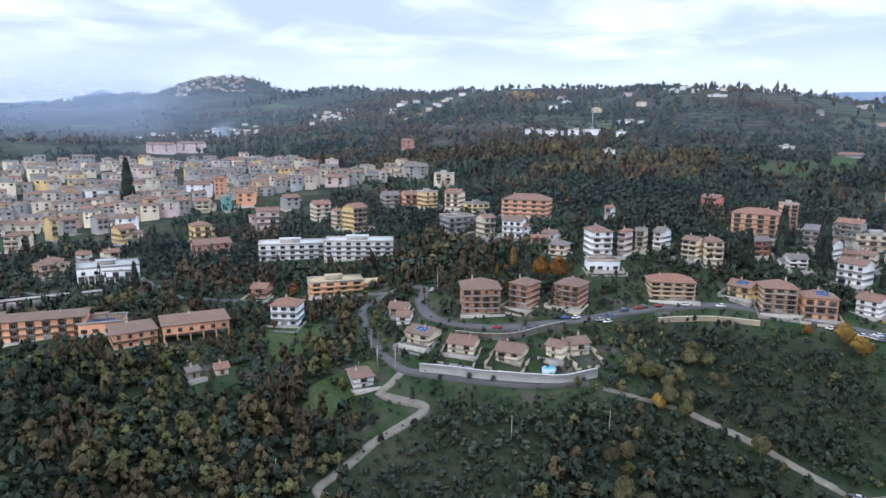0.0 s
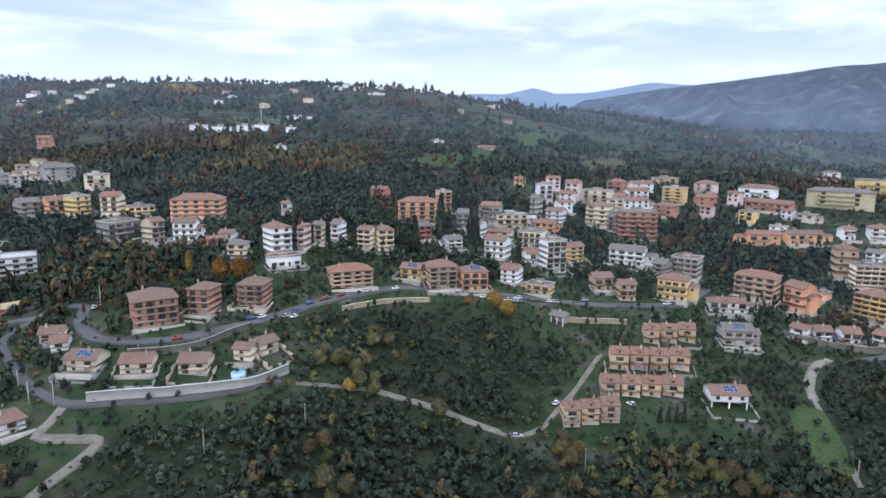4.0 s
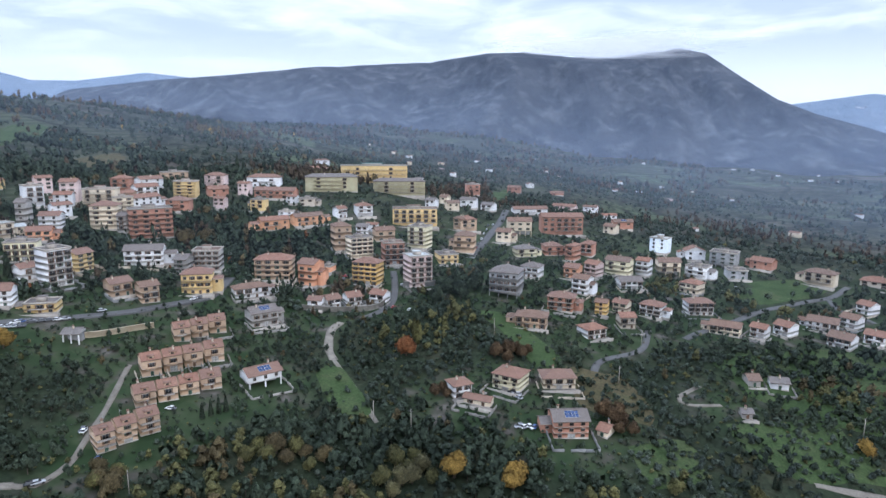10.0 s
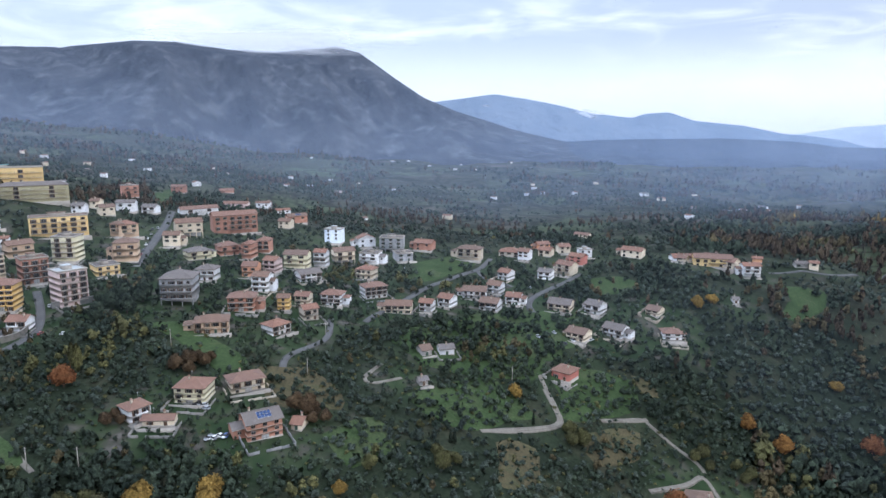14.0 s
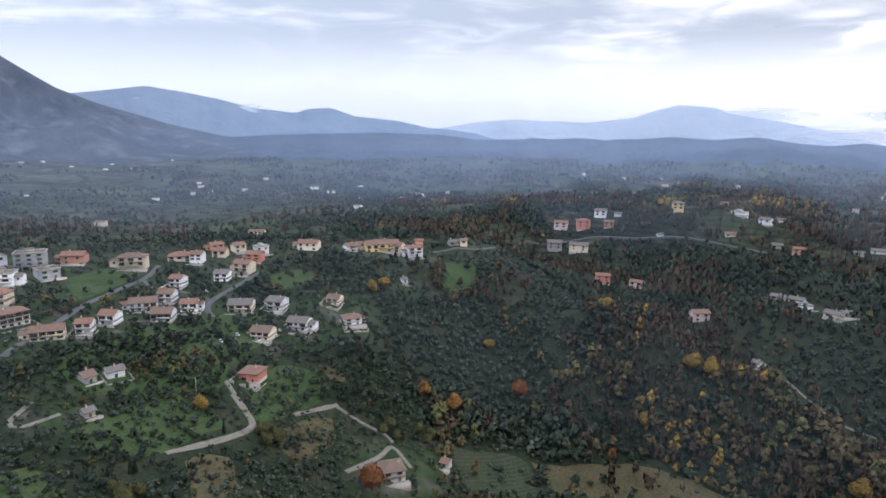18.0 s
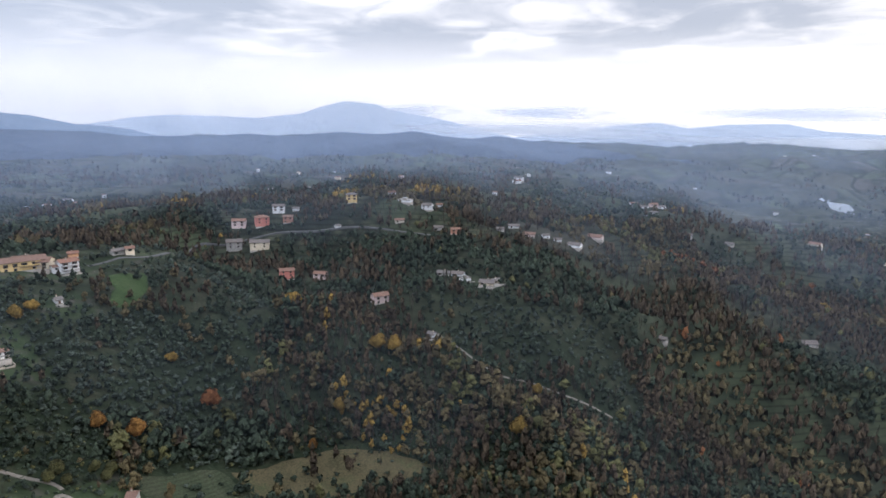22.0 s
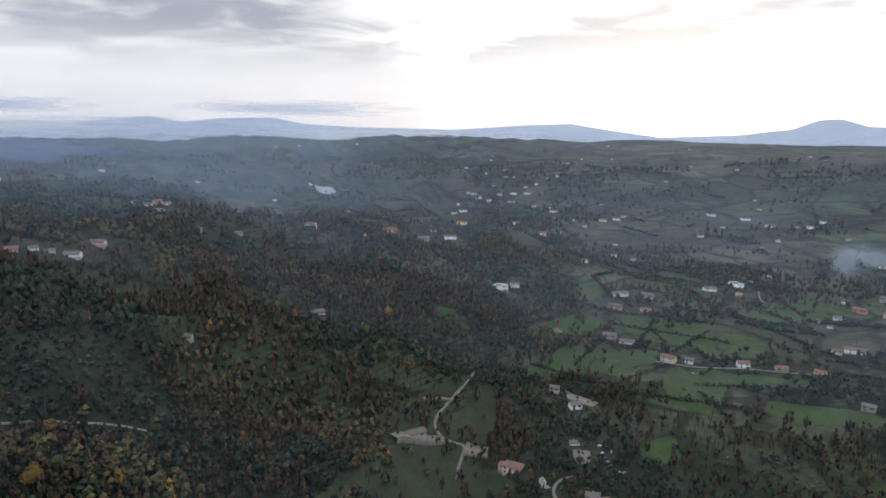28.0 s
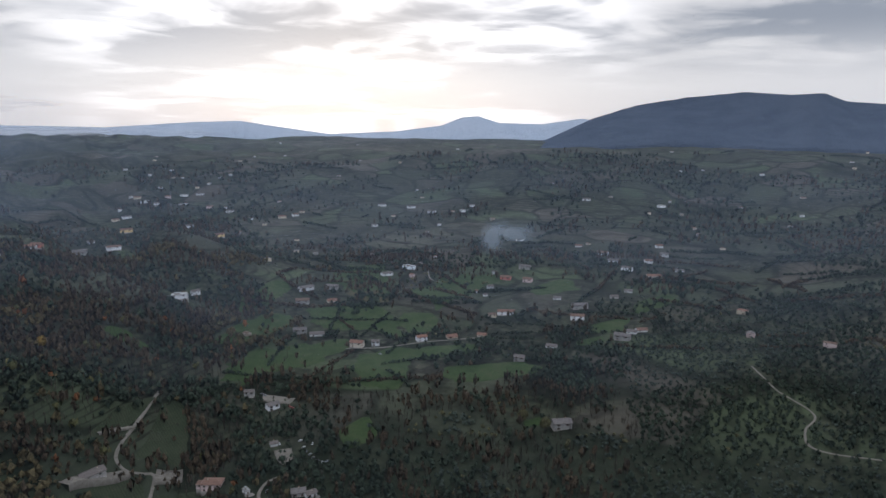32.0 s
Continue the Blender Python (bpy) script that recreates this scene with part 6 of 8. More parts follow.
road("asphalt_road", 5.8, "A", [(617.7, 167.4), (540.2, 151.4), (491.9, 145.8), (452.5, 142.8), (432.8, 142.1)])
road("asphalt_road", 4.3, "A", [(505.9, -106.5), (478.6, -92.6), (461.8, -75.7), (445.8, -61.4), (429.9, -47.5), (404.7, -32.3), (390.8, -23.1), (372.4, -9.8), (360.5, -3.6)])
road("asphalt_road", 3.5, "A", [(471.6, -89.6), (454.8, -91.8), (444.5, -101.9), (434.8, -107.9)])
road("asphalt_road", 4.3, "A", [(458.3, -166.2), (439.6, -145.4), (426.4, -130.9), (412.8, -116.8), (400.5, -110.5), (387.8, -109.8), (381.5, -113.5), (370.0, -111.6), (355.3, -111.8), (341.9, -114.2)])
road("asphalt_road", 3.5, "A", [(362.7, 15.7), (332.6, 17.3), (307.8, 32.4), (294.4, 35.2), (278.0, 33.7), (263.3, 34.1)])
road("gravel_track", 2.2, "D", [(303.8, -10.6), (286.0, -2.2), (280.9, -6.1), (288.8, -19.5)])
road("gravel_track", 2.2, "D", [(250.0, -50.2), (255.1, -68.0), (267.3, -89.9), (280.2, -92.3), (292.0, -91.6), (309.3, -91.2)])
road("gravel_track", 2.2, "D", [(277.9, -114.3), (284.2, -136.9), (281.8, -140.8), (272.0, -147.7), (263.4, -156.7), (258.5, -158.0)])
road("gravel_track", 2.2, "D", [(250.0, -50.4), (255.0, -64.2), (261.4, -78.7), (269.2, -90.6), (281.7, -91.0), (293.4, -90.4)])
road("gravel_track", 2.2, "D", [(242.0, -123.1), (249.7, -144.6), (255.6, -156.0), (242.7, -158.7)])
road("gravel_track", 2.2, "D", [(278.4, -114.4), (282.6, -133.3), (285.0, -141.1)])
road("gravel_track", 2.2, "D", [(-741.6, -261.6), (-685.6, -212.0), (-642.7, -167.0), (-610.4, -163.7), (-582.1, -152.2), (-571.4, -131.8), (-564.2, -95.7)])
road("gravel_track", 2, "D", [(211, -421), (175, -398), (150, -396), (132, -407), (106, -418), (77, -429)])
road("asphalt_road", 3.2, "A", [(449, -312), (444, -333), (441, -367), (497, -459), (489, -493), (471, -518), (442, -541), (406, -564), (367, -593), (337, -601), (297, -600)])
road("asphalt_road", 4.3, "A", [(-698.6, -1826.1), (-964.9, -2510.6)])
road("gravel_track", 3, "D", [(88.1, 214.6), (98.2, 207.4), (106.4, 200.0), (114.2, 189.8), (120.6, 182.2)])
road("gravel_track", 3.2, "D", [(-237, -688), (-214, -663), (-197, -647), (-180, -631), (-168, -614), (-166, -602), (-170, -591), (-182, -583), (-189, -578), (-176, -554), (-167, -539), (-160, -524)])
road("farm_yard", 13, "D", [(-115, -574), (-130, -581), (-152, -585), (-169, -588)])
road("farm_yard", 20, "D", [(-189, -576), (-199, -571), (-210, -566)])
road("gravel_track", 4, "D", [(-161, -641), (-175, -644), (-196, -645)])
road("farm_yard", 16, "D", [(-280, -504), (-274, -490), (-273, -480)])
road("farm_yard", 14, "D", [(-320, -617), (-331, -603), (-341, -588)])
road("gravel_track", 3, "D", [(-254, -466), (-242, -466), (-230, -456), (-224, -444), (-223, -429)])
road("gravel_track", 3, "D", [(-875, -1087), (-940, -1089), (-916, -1007), (-839, -904), (-842, -833)])
road("gravel_track", 3, "D", [(-480, -686), (-528, -648), (-596, -614), (-647, -583)])

# ---------- meadows, vineyards and ploughed plots ----------
plot("grass", [(232.0, 147.0), (242.0, 140.0), (213.0, 109.0), (206.0, 120.0), (219.0, 136.0)])
plot("grass", [(337.0, 109.0), (343.0, 94.0), (318.0, 71.0), (294.0, 52.0), (278.0, 60.0), (296.0, 74.0)])
plot("dry", [(290.0, 29.0), (291.0, 22.0), (268.0, 8.0), (254.0, 8.0), (258.0, 19.0)])
plot("grass", [(476.0, -36.0), (489.0, -61.0), (495.0, -95.0), (465.0, -73.0), (441.0, -48.0), (438.0, -36.0)])
plot("grass", [(345.0, -25.0), (378.0, -90.0), (365.0, -109.0), (341.0, -108.0), (317.0, -53.0), (331.0, -26.0)])
plot("grass", [(359.0, -23.0), (379.0, -76.0), (388.0, -140.0), (361.0, -136.0), (337.0, -124.0), (309.0, -81.0), (287.0, -49.0), (316.0, -24.0)])
plot("grass", [(307.0, -98.0), (319.0, -124.0), (316.0, -150.0), (301.0, -144.0), (288.0, -135.0), (273.0, -92.0)])
plot("grass", [(273.0, -21.0), (290.0, -41.0), (302.0, -61.0), (290.0, -73.0), (269.0, -84.0), (255.0, -58.0), (248.0, -35.0)])
plot("dry", [(265.0, -100.0), (275.0, -120.0), (276.0, -134.0), (263.0, -128.0), (256.0, -122.0), (249.0, -102.0)])
plot("dry", [(244.0, -55.0), (251.0, -67.0), (249.0, -75.0), (234.0, -72.0), (223.0, -68.0), (214.0, -52.0)])
plot("dry", [(245.0, -236.0), (209.0, -285.0), (181.0, -297.0), (152.0, -296.0), (212.0, -230.0)])
plot("vine", [(259.0, -195.0), (247.0, -236.0), (213.0, -228.0), (229.0, -182.0)])
plot("grass", [(399.0, -291.0), (412.0, -329.0), (385.0, -311.0), (383.0, -281.0)])
plot("vine", [(-92.1, -529.1), (-172.8, -566.4), (-144.0, -468.8), (-29.8, -424.4), (-52.0, -476.3)])
plot("grass", [(389.0, 661.0), (420.0, 675.0), (378.0, 592.0), (349.0, 591.0)])
plot("grass", [(-46.0, 224.0), (-36.0, 230.0), (-29.0, 223.0), (-36.0, 213.0), (-46.0, 207.0)])
plot("grass", [(-171.0, 240.0), (-150.0, 242.0), (-132.0, 237.0), (-148.0, 225.0), (-160.0, 223.0)])
plot("dry", [(320.0, -146.0), (316.0, -156.0), (302.0, -156.0), (305.0, -146.0)])
plot("pale", [(-148, -2291), (-204, -2363), (-238, -2207), (-269, -2179), (-236, -2187), (-190, -2200)])
plot("grass", [(-308, -717), (-393, -748), (-497, -725), (-482, -689), (-421, -663), (-367, -668), (-314, -671)])
plot("grass", [(-509, -828), (-553, -874), (-627, -865), (-634, -790), (-579, -681), (-551, -717), (-516, -753), (-502, -777)])
plot("grass", [(-658, -991), (-767, -1103), (-865, -1094), (-784, -955), (-678, -842), (-635, -877), (-649, -931)])
plot("dry", [(-635, -911), (-703, -964), (-706, -890), (-669, -827), (-634, -868)])
plot("grass", [(-454, -647), (-522, -648), (-541, -619), (-496, -565), (-436, -533), (-424, -580)])
plot("grass", [(-396, -846), (-478, -872), (-495, -831), (-408, -777), (-344, -790)])
plot("grass", [(-456, -949), (-568, -1037), (-588, -1008), (-496, -905), (-443, -903)])
plot("grass", [(-761, -877), (-887, -895), (-949, -853), (-947, -810), (-786, -763), (-687, -737)])
plot("grass", [(-641, -757), (-678, -727), (-630, -662), (-589, -674), (-602, -722)])
plot("grass", [(-540, -617), (-604, -581), (-579, -546), (-512, -584)])
plot("grass", [(-522, -545), (-587, -491), (-606, -444), (-551, -459), (-494, -505)])
plot("grass", [(-782, -502), (-849, -482), (-790, -453), (-746, -486)])
plot("grass", [(-703, -472), (-750, -465), (-731, -445), (-696, -459)])
plot("grass", [(-926, -520), (-1033, -513), (-993, -476), (-886, -480)])
plot("grass", [(-922, -737), (-1008, -711), (-965, -648), (-885, -684)])
plot("grass", [(-223, -829), (-241, -836), (-261, -781), (-246, -770)])
plot("grass", [(-337, -497), (-374, -501), (-364, -467), (-328, -464)])
plot("grass", [(-479, -382), (-499, -373), (-490, -359), (-469, -371)])
plot("vine", [(-107, -549), (-108, -566), (-134, -577), (-169, -577), (-165, -554), (-153, -527), (-108, -516)])
plot("vine", [(-154, -631), (-200, -653), (-231, -682), (-182, -664), (-135, -624)])
plot("vine", [(-175, -604), (-232, -662), (-249, -654), (-231, -599), (-216, -584)])
plot("vine", [(-182, -556), (-206, -528), (-203, -469), (-191, -466), (-167, -522)])
plot("grass", [(338, -25), (353, -59), (352, -90), (331, -102), (302, -89), (291, -60), (300, -34)])
plot("dry", [(286, 45), (288, 25), (269, 10), (251, 20), (255, 37)])
plot("grass", [(486, -37), (508, -77), (482, -78), (460, -50)])
plot("grass", [(444, -168), (448, -193), (424, -199), (406, -162)])
plot("grass", [(234, 17), (249, -6), (231, -14), (212, 3)])
plot("grass", [(423, -305), (417, -323), (394, -311), (395, -295)])
plot("grass", [(391, -284), (388, -302), (376, -301), (381, -280)])
plot("grass", [(265, 580), (350, 638), (337, 570), (284, 549)])
plot("grass", [(464, 698), (604, 803), (625, 770), (470, 652)])
plot("dry", [(460, 563), (580, 628), (514, 541), (438, 513)])
plot("grass", [(858, 256), (946, 258), (762, 201), (734, 212)])
plot("grass", [(-78, 270), (-55, 283), (-48, 268), (-56, 243), (-66, 239)])
plot("grass", [(-49, 225), (-41, 234), (-27, 243), (-22, 235), (-33, 219), (-43, 203), (-50, 208)])

# ---------- retaining and garden walls ----------
retaining_wall("white", 3.4, [(-8.4, 231.3), (3.8, 228.5), (14.1, 226.1), (23.3, 224.8), (33.5, 223.5), (44.7, 223.1), (57.3, 227.4)])
retaining_wall("stone", 2.6, [(5.2, 252.9), (17.5, 249.4), (29.9, 249.2), (40.8, 254.3), (50.7, 258.6)])
retaining_wall("cream", 2.2, [(93.8, 272.3), (103.4, 275.2), (119.1, 277.0), (138.6, 273.4)])
retaining_wall("cream", 2.5, [(193.2, 238.6), (203.1, 233.6), (222.8, 226.9)])
retaining_wall("stone", 3.5, [(-209.9, 298.0), (-193.4, 297.7), (-179.3, 301.2), (-165.4, 305.6)])
retaining_wall("stone", 3.0, [(-217.7, 309.6), (-187.8, 311.2), (-168.8, 312.3)])
retaining_wall("concrete", 2.6, [(-153.1, 229.0), (-144.5, 228.7), (-137.7, 227.0)])
retaining_wall("stone", 3.0, [(290.8, 191.2), (301.9, 173.1), (315.7, 159.1), (333.2, 159.8)])
retaining_wall("concrete", 3.5, [(352.7, 159.3), (364.0, 142.8)])


HOUSE_KEYS = np.array([math.floor(h[0] / 24 + i) * 4096 + math.floor(h[1] / 24 + j) for h in HOUSES for i in (0, -0.6) for j in (0, -0.6)], float)

# keep trees out of the houses and of their fronts
for hx, hy, hw, hd, hf in HOUSES:
    if math.hypot(hx, hy) > 960:
        continue
    a = radians(hf)
    front = np.array([math.sin(a), math.cos(a)])
    side = np.array([front[1], -front[0]])
    near = math.hypot(hx, hy) < 480
    gx, gy = np.meshgrid(np.arange(-hw / 2 - 16, hw / 2 + 16, 1.5), np.arange(-hd - 12, 22, 1.5))
    px, py = hx + side[0] * gx + front[0] * gy, hy + side[1] * gx + front[1] * gy
    ok = np.hypot(px, py) < 990
    cx, cy = cell(px), cell(py)
    body = ok & (np.abs(gx) < hw / 2 + 1.6) & (gy > -hd - 2.0) & (gy < (4.0 if near else 3.0))
    OCC[cx[body], cy[body]] = 1
    ring = ok & ~body & (OCC[cx, cy] == 0)
    OCC[cx[ring], cy[ring]] = 3


# courts and lawns on the ground close to the houses
def mark_yards():
    me = bpy.data.objects["ground"].data
    co = np.empty(len(me.vertices) * 3, np.float32)
    me.vertices.foreach_get("co", co)
    co = co.reshape(-1, 3)
    r = np.hypot(co[:, 0], co[:, 1])
    b = (np.degrees(np.arctan2(co[:, 0], co[:, 1])) + 60) % 360 - 60
    close = np.zeros(len(r), np.float32)
    reach = 8.0
    for dx, dy in ((0, 0), (reach, 0), (-reach, 0), (0, reach), (0, -reach)):
        o = OCC[cell(co[:, 0] + dx), cell(co[:, 1] + dy)]
        close += np.where((o == 1) | (o == 3), 0.3, 0.0)
    close = np.where((r < 700) & (b < 130), np.clip(close - 0.35, 0, 1), 0)
    at = me.attributes.new("yard", "FLOAT", "POINT")
    at.data.foreach_set("value", close.astype(np.float32))


mark_yards()


def garden_wall(x, y, w, d, facing, out, low):
    """A low wall round the front garden of a house, stepping down with the slope."""
    a = radians(facing)
    fx, fy = math.sin(a), math.cos(a)
    sx, sy = fy, -fx
    half = w / 2 + 2.2
    line = [(-half, -d * 0.5), (-half, out), (half * 0.25, out), None, (half * 0.25 + 2.4, out), (half, out), (half, -d * 0.5)]
    runs, run = [], []
    for q in line + [None]:
        if q is None:
            runs.append(run)
            run = []
        else:
            run.append((x + sx * q[0] + fx * q[1], y + sy * q[0] + fy * q[1]))
    v, f = [], []
    for run in runs:
        for (ax, ay), (bx, by) in zip(run, run[1:]):
            n = max(1, int(math.hypot(bx - ax, by - ay) / 4.0))
            ux, uy = (bx - ax), (by - ay)
            u = math.hypot(ux, uy)
            ox, oy = uy / u * 0.14, -ux / u * 0.14
            for k in range(n):
                px, py, qx, qy = ax + ux * k / n, ay + uy * k / n, ax + ux * (k + 1) / n, ay + uy * (k + 1) / n
                g0, g1 = float(ground(px, py)), float(ground(qx, qy))
                top, foot = max(g0, g1) + low, min(g0, g1) - 0.8
                m = len(v)
                v += [(px - ox, py - oy, foot), (qx - ox, qy - oy, foot), (qx + ox, qy + oy, foot), (px + ox, py + oy, foot),
                      (px - ox, py - oy, top), (qx - ox, qy - oy, top), (qx + ox, qy + oy, top), (px + ox, py + oy, top)]
                f += [tuple(m + i for i in q) for q in ((0, 3, 2, 1), (4, 5, 6, 7), (0, 1, 5, 4), (1, 2, 6, 5), (2, 3, 7, 6), (3, 0, 4, 7))]
    ob = new("garden_wall", mesh_np("garden_wall", v, f, WALLS[rng.choice(("stone", "stone", "concrete", "beige"))][0]))
    tagged(ob, "low rendered wall round a front garden", "wall", kind="structure")


for hx, hy, hw, hd, hf in HOUSES:
    far = math.hypot(hx, hy)
    if far < 470 and hw > 7 and 60 > (hx * 3 + hy * 7) % 100:
        garden_wall(hx, hy, hw, hd, hf, rng.uniform(5.5, 8.5), rng.uniform(0.7, 1.3))


# ---------- cars ----------
def paint(name, c):
    mt, nt, bs = mat_new(name)
    pos = place_vec(nt)
    nt.links.new(mix_node(nt, noise_node(nt, 4.0, 3, pos), tuple(k * 0.85 for k in c), c), bs.inputs["Base Color"])
    bs.inputs["Roughness"].default_value = 0.3
    return mt


CAR_PAINTS = [("white", paint("white_car_paint", (0.75, 0.75, 0.74))), ("silver", paint("silver_car_paint", (0.42, 0.43, 0.45))),
              ("dark grey", paint("grey_car_paint", (0.10, 0.105, 0.115))), ("black", paint("black_car_paint", (0.02, 0.02, 0.022))),
              ("red", paint("red_car_paint", (0.35, 0.03, 0.025))), ("blue", paint("blue_car_paint", (0.04, 0.09, 0.25)))]
TYRE = surface("black_rubber", (0.015, 0.015, 0.015), (0.03, 0.03, 0.03), 3.0, 0.9, bump=0)


def car_body(mt):
    """Body shell lofted along its length: sections of (x, half width, bottom, waist)."""
    sec = [(-2.05, 0.62, 0.42, 0.70), (-1.95, 0.78, 0.28, 0.86), (-1.2, 0.86, 0.24, 0.93), (0.0, 0.87, 0.24, 0.93),
           (0.95, 0.86, 0.24, 0.90), (1.75, 0.80, 0.26, 0.78), (2.05, 0.62, 0.38, 0.62)]
    v = []
    for x, w, a, b in sec:
        v += [(x, -w * 0.9, a), (x, -w, (a + b) / 2), (x, -w * 0.93, b), (x, w * 0.93, b), (x, w, (a + b) / 2), (x, w * 0.9, a)]
    f = grid_faces(len(sec), 6, True).tolist()
    f += [(0, 1, 4, 5), (1, 2, 3, 4)]
    n = 6 * (len(sec) - 1)
    f += [(n + 5, n + 4, n + 1, n), (n + 4, n + 3, n + 2, n + 1)]
    return mesh_np("body", v, f, mt)


def car_cabin(mt):
    v, f, m = [], [], []
    for z, x0, x1, w in ((0.88, -1.75, 1.0, 0.80), (1.40, -1.25, 0.25, 0.62), (1.47, -1.05, 0.05, 0.55)):
        v += [(x0, -w, z), (x1, -w, z), (x1, w, z), (x0, w, z)]
    for i in range(2):
        for j in range(4):
            a, b = 4 * i + j, 4 * i + (j + 1) % 4
            f.append((a, b, b + 4, a + 4))
            m.append(1 if i == 0 else 0)
    f.append((8, 9, 10, 11))
    m.append(0)
    return mesh_np("cabin", v, f, [mt, GLASS], False, m)


def wheel_mesh():
    v = [(0.31 * math.cos(a), s, 0.31 * math.sin(a)) for s in (-0.1, 0.1) for a in np.linspace(0, 2 * math.pi, 11)[:-1]]
    f = [(i, (i + 1) % 10, 10 + (i + 1) % 10, 10 + i) for i in range(10)]
    f += [(0, i, i + 1, i + 2) for i in range(1, 8, 2)] + [(10, 12 + i, 11 + i, 10 + i) for i in range(1, 8, 2)]
    return mesh_np("wheel", v, f, TYRE)


WHEEL = wheel_mesh()
CAR_KINDS = []
for word, mt in CAR_PAINTS:
    c = new("car")
    tagged(c, "%s hatchback car parked beside the road" % word, "car", "parked cars")
    part("body", car_body(mt), c)
    part("cabin", car_cabin(mt), c, "cabin with dark windows")
    for wx in (-1.25, 1.3):
        for wy in (-0.76, 0.76):
            part("wheel", WHEEL, c, at=(wx, wy, 0.31))
    CAR_KINDS.append(c)
CAR_COUNT = [0]


def cars(*places):
    pts = np.array(ROAD_POINTS)
    for x, y in places:
        near = np.argmin((pts[:, 0] - x) ** 2 + (pts[:, 1] - y) ** 2)
        away = math.hypot(pts[near, 0] - x, pts[near, 1] - y)
        turn = math.degrees(math.atan2(pts[near, 3], pts[near, 2])) if away < 12 else rng.uniform(0, 180)
        m = pose(x, y, float(ground(x, y)) + (0.26 if away < 4 else 0.08), 0, 0, turn + rng.choice((0, 180)))
        k = rng.choice((0, 0, 0, 0, 1, 1, 2, 2, 3, 4, 5))
        OCC[cell(x) - 1:cell(x) + 2, cell(y) - 1:cell(y) + 2] = 1
        if CAR_COUNT[0] < len(CAR_KINDS):
            CAR_KINDS[CAR_COUNT[0]].matrix_world = m
        else:
            copy_thing(CAR_KINDS[k], m)
        CAR_COUNT[0] += 1



# ---------- parked cars ----------
cars((-5.0, 306.0), (-3.1, 308.0), (32.8, 254.9), (37.5, 255.8), (22.7, 258.0), (52.1, 266.5), (57.0, 267.0), (70.2, 266.4))
cars((67.1, 266.7), (72.7, 271.9), (80.9, 279.5), (88.2, 283.1), (91.2, 284.7), (98.4, 287.1), (112.2, 289.5), (115.0, 290.0))
cars((127.6, 289.1), (167.9, 270.6), (169.7, 269.5), (178.1, 265.2), (180.6, 264.2), (182.6, 262.8), (184.6, 261.4), (-159.0, 269.6))
cars((-276.8, 433.1), (-269.6, 427.6), (-260.7, 420.2), (-263.2, 413.9), (185.0, 265.4), (187.9, 264.6), (190.2, 262.9), (193.0, 260.8))
cars((195.6, 259.5), (198.9, 257.6), (201.5, 256.2), (218.7, 253.8), (260.9, 237.8), (265.6, 237.0), (149.4, 186.5), (141.5, 172.3))
cars((175.2, 173.4), (343.5, 196.0), (348.6, 197.2), (354.8, 160.7), (365.4, 179.2), (320.6, 140.5), (320.7, 151.0), (123.6, 178.4))
cars((247.4, 59.8), (251.8, 62.9), (149.4, 187.2), (141.1, 171.4), (175.4, 173.2), (125.0, 177.4), (249.6, 61.2), (250.6, 63.4))
cars((227.4, 53.0), (227.1, 54.2), (228.5, 50.3), (450.9, 144.6), (460.5, 145.7), (471.6, 147.1), (486.5, 149.7), (498.6, 151.2))
cars((512.3, 154.2), (355.4, 161.7), (227.6, 54.3), (227.6, 52.2), (229.4, 48.7), (534.4, 158.8), (516.8, 151.5), (355.6, -114.2))
cars((343.6, -117.0), (348.3, -123.3), (363.5, -131.5), (353.8, -133.2), (351.3, -135.5), (348.3, -102.4), (470.3, -34.2), (431.9, -119.0))
cars((-323.5, -623.0), (-324.5, -618.0), (-333.5, -575.3), (-332.3, -579.5), (-282.2, -513.6), (-291.9, -513.9), (-295.7, -493.1), (-293.9, -484.9), (-293.1, -478.3))
cars((-292.3, -471.8), (-292.7, -465.6), (-294.1, -460.0), (-298.1, -458.6), (-304.7, -492.3), (-300.0, -505.7), (-235.6, -453.5), (-500.8, -637.9), (-588.1, -656.0))


# ---------- trees ----------
def foliage(name, a, b, dark=0.66):
    """Leaves: each clump with a tone of its own, the stand with slow drifts of colour."""
    mt, nt, bs = mat_new(name)
    geo = nt.nodes.new("ShaderNodeNewGeometry")
    col = mix_node(nt, range_node(nt, geo.outputs["Random Per Island"], 0, 1, 0.30, 0.58), a, b)
    tree = range_node(nt, noise_node(nt, 0.16, 3, geo.outputs["Position"], 0.5), 0.3, 0.7, 0.0, 1.0)
    col = mix_node(nt, 1.0, col, ramp_node(nt, [(0.0, (0.70, 0.70, 0.74)), (1.0, (1.28, 1.25, 1.16))], tree), "MULTIPLY")
    drift = noise_node(nt, 0.022, 3, geo.outputs["Position"], 0.6)
    col = mix_node(nt, 1.0, col, ramp_node(nt, [(0.32, (dark,) * 3), (0.68, (1.25, 1.2, 1.1))], drift), "MULTIPLY")
    grain = noise_node(nt, 1.9, 3, geo.outputs["Position"], 0.75)
    col = mix_node(nt, 1.0, col, ramp_node(nt, [(0.36, (0.60, 0.62, 0.64)), (0.52, (1.06, 1.06, 1.06)), (0.66, (1.7, 1.65, 1.55))], grain), "MULTIPLY")
    nt.links.new(col, bs.inputs["Base Color"])
    bump_node(nt, bs, grain, 0.9, 0.6)
    bs.inputs["Roughness"].default_value = 0.85
    bs.inputs["Specular IOR Level"].default_value = 0.08
    return mt


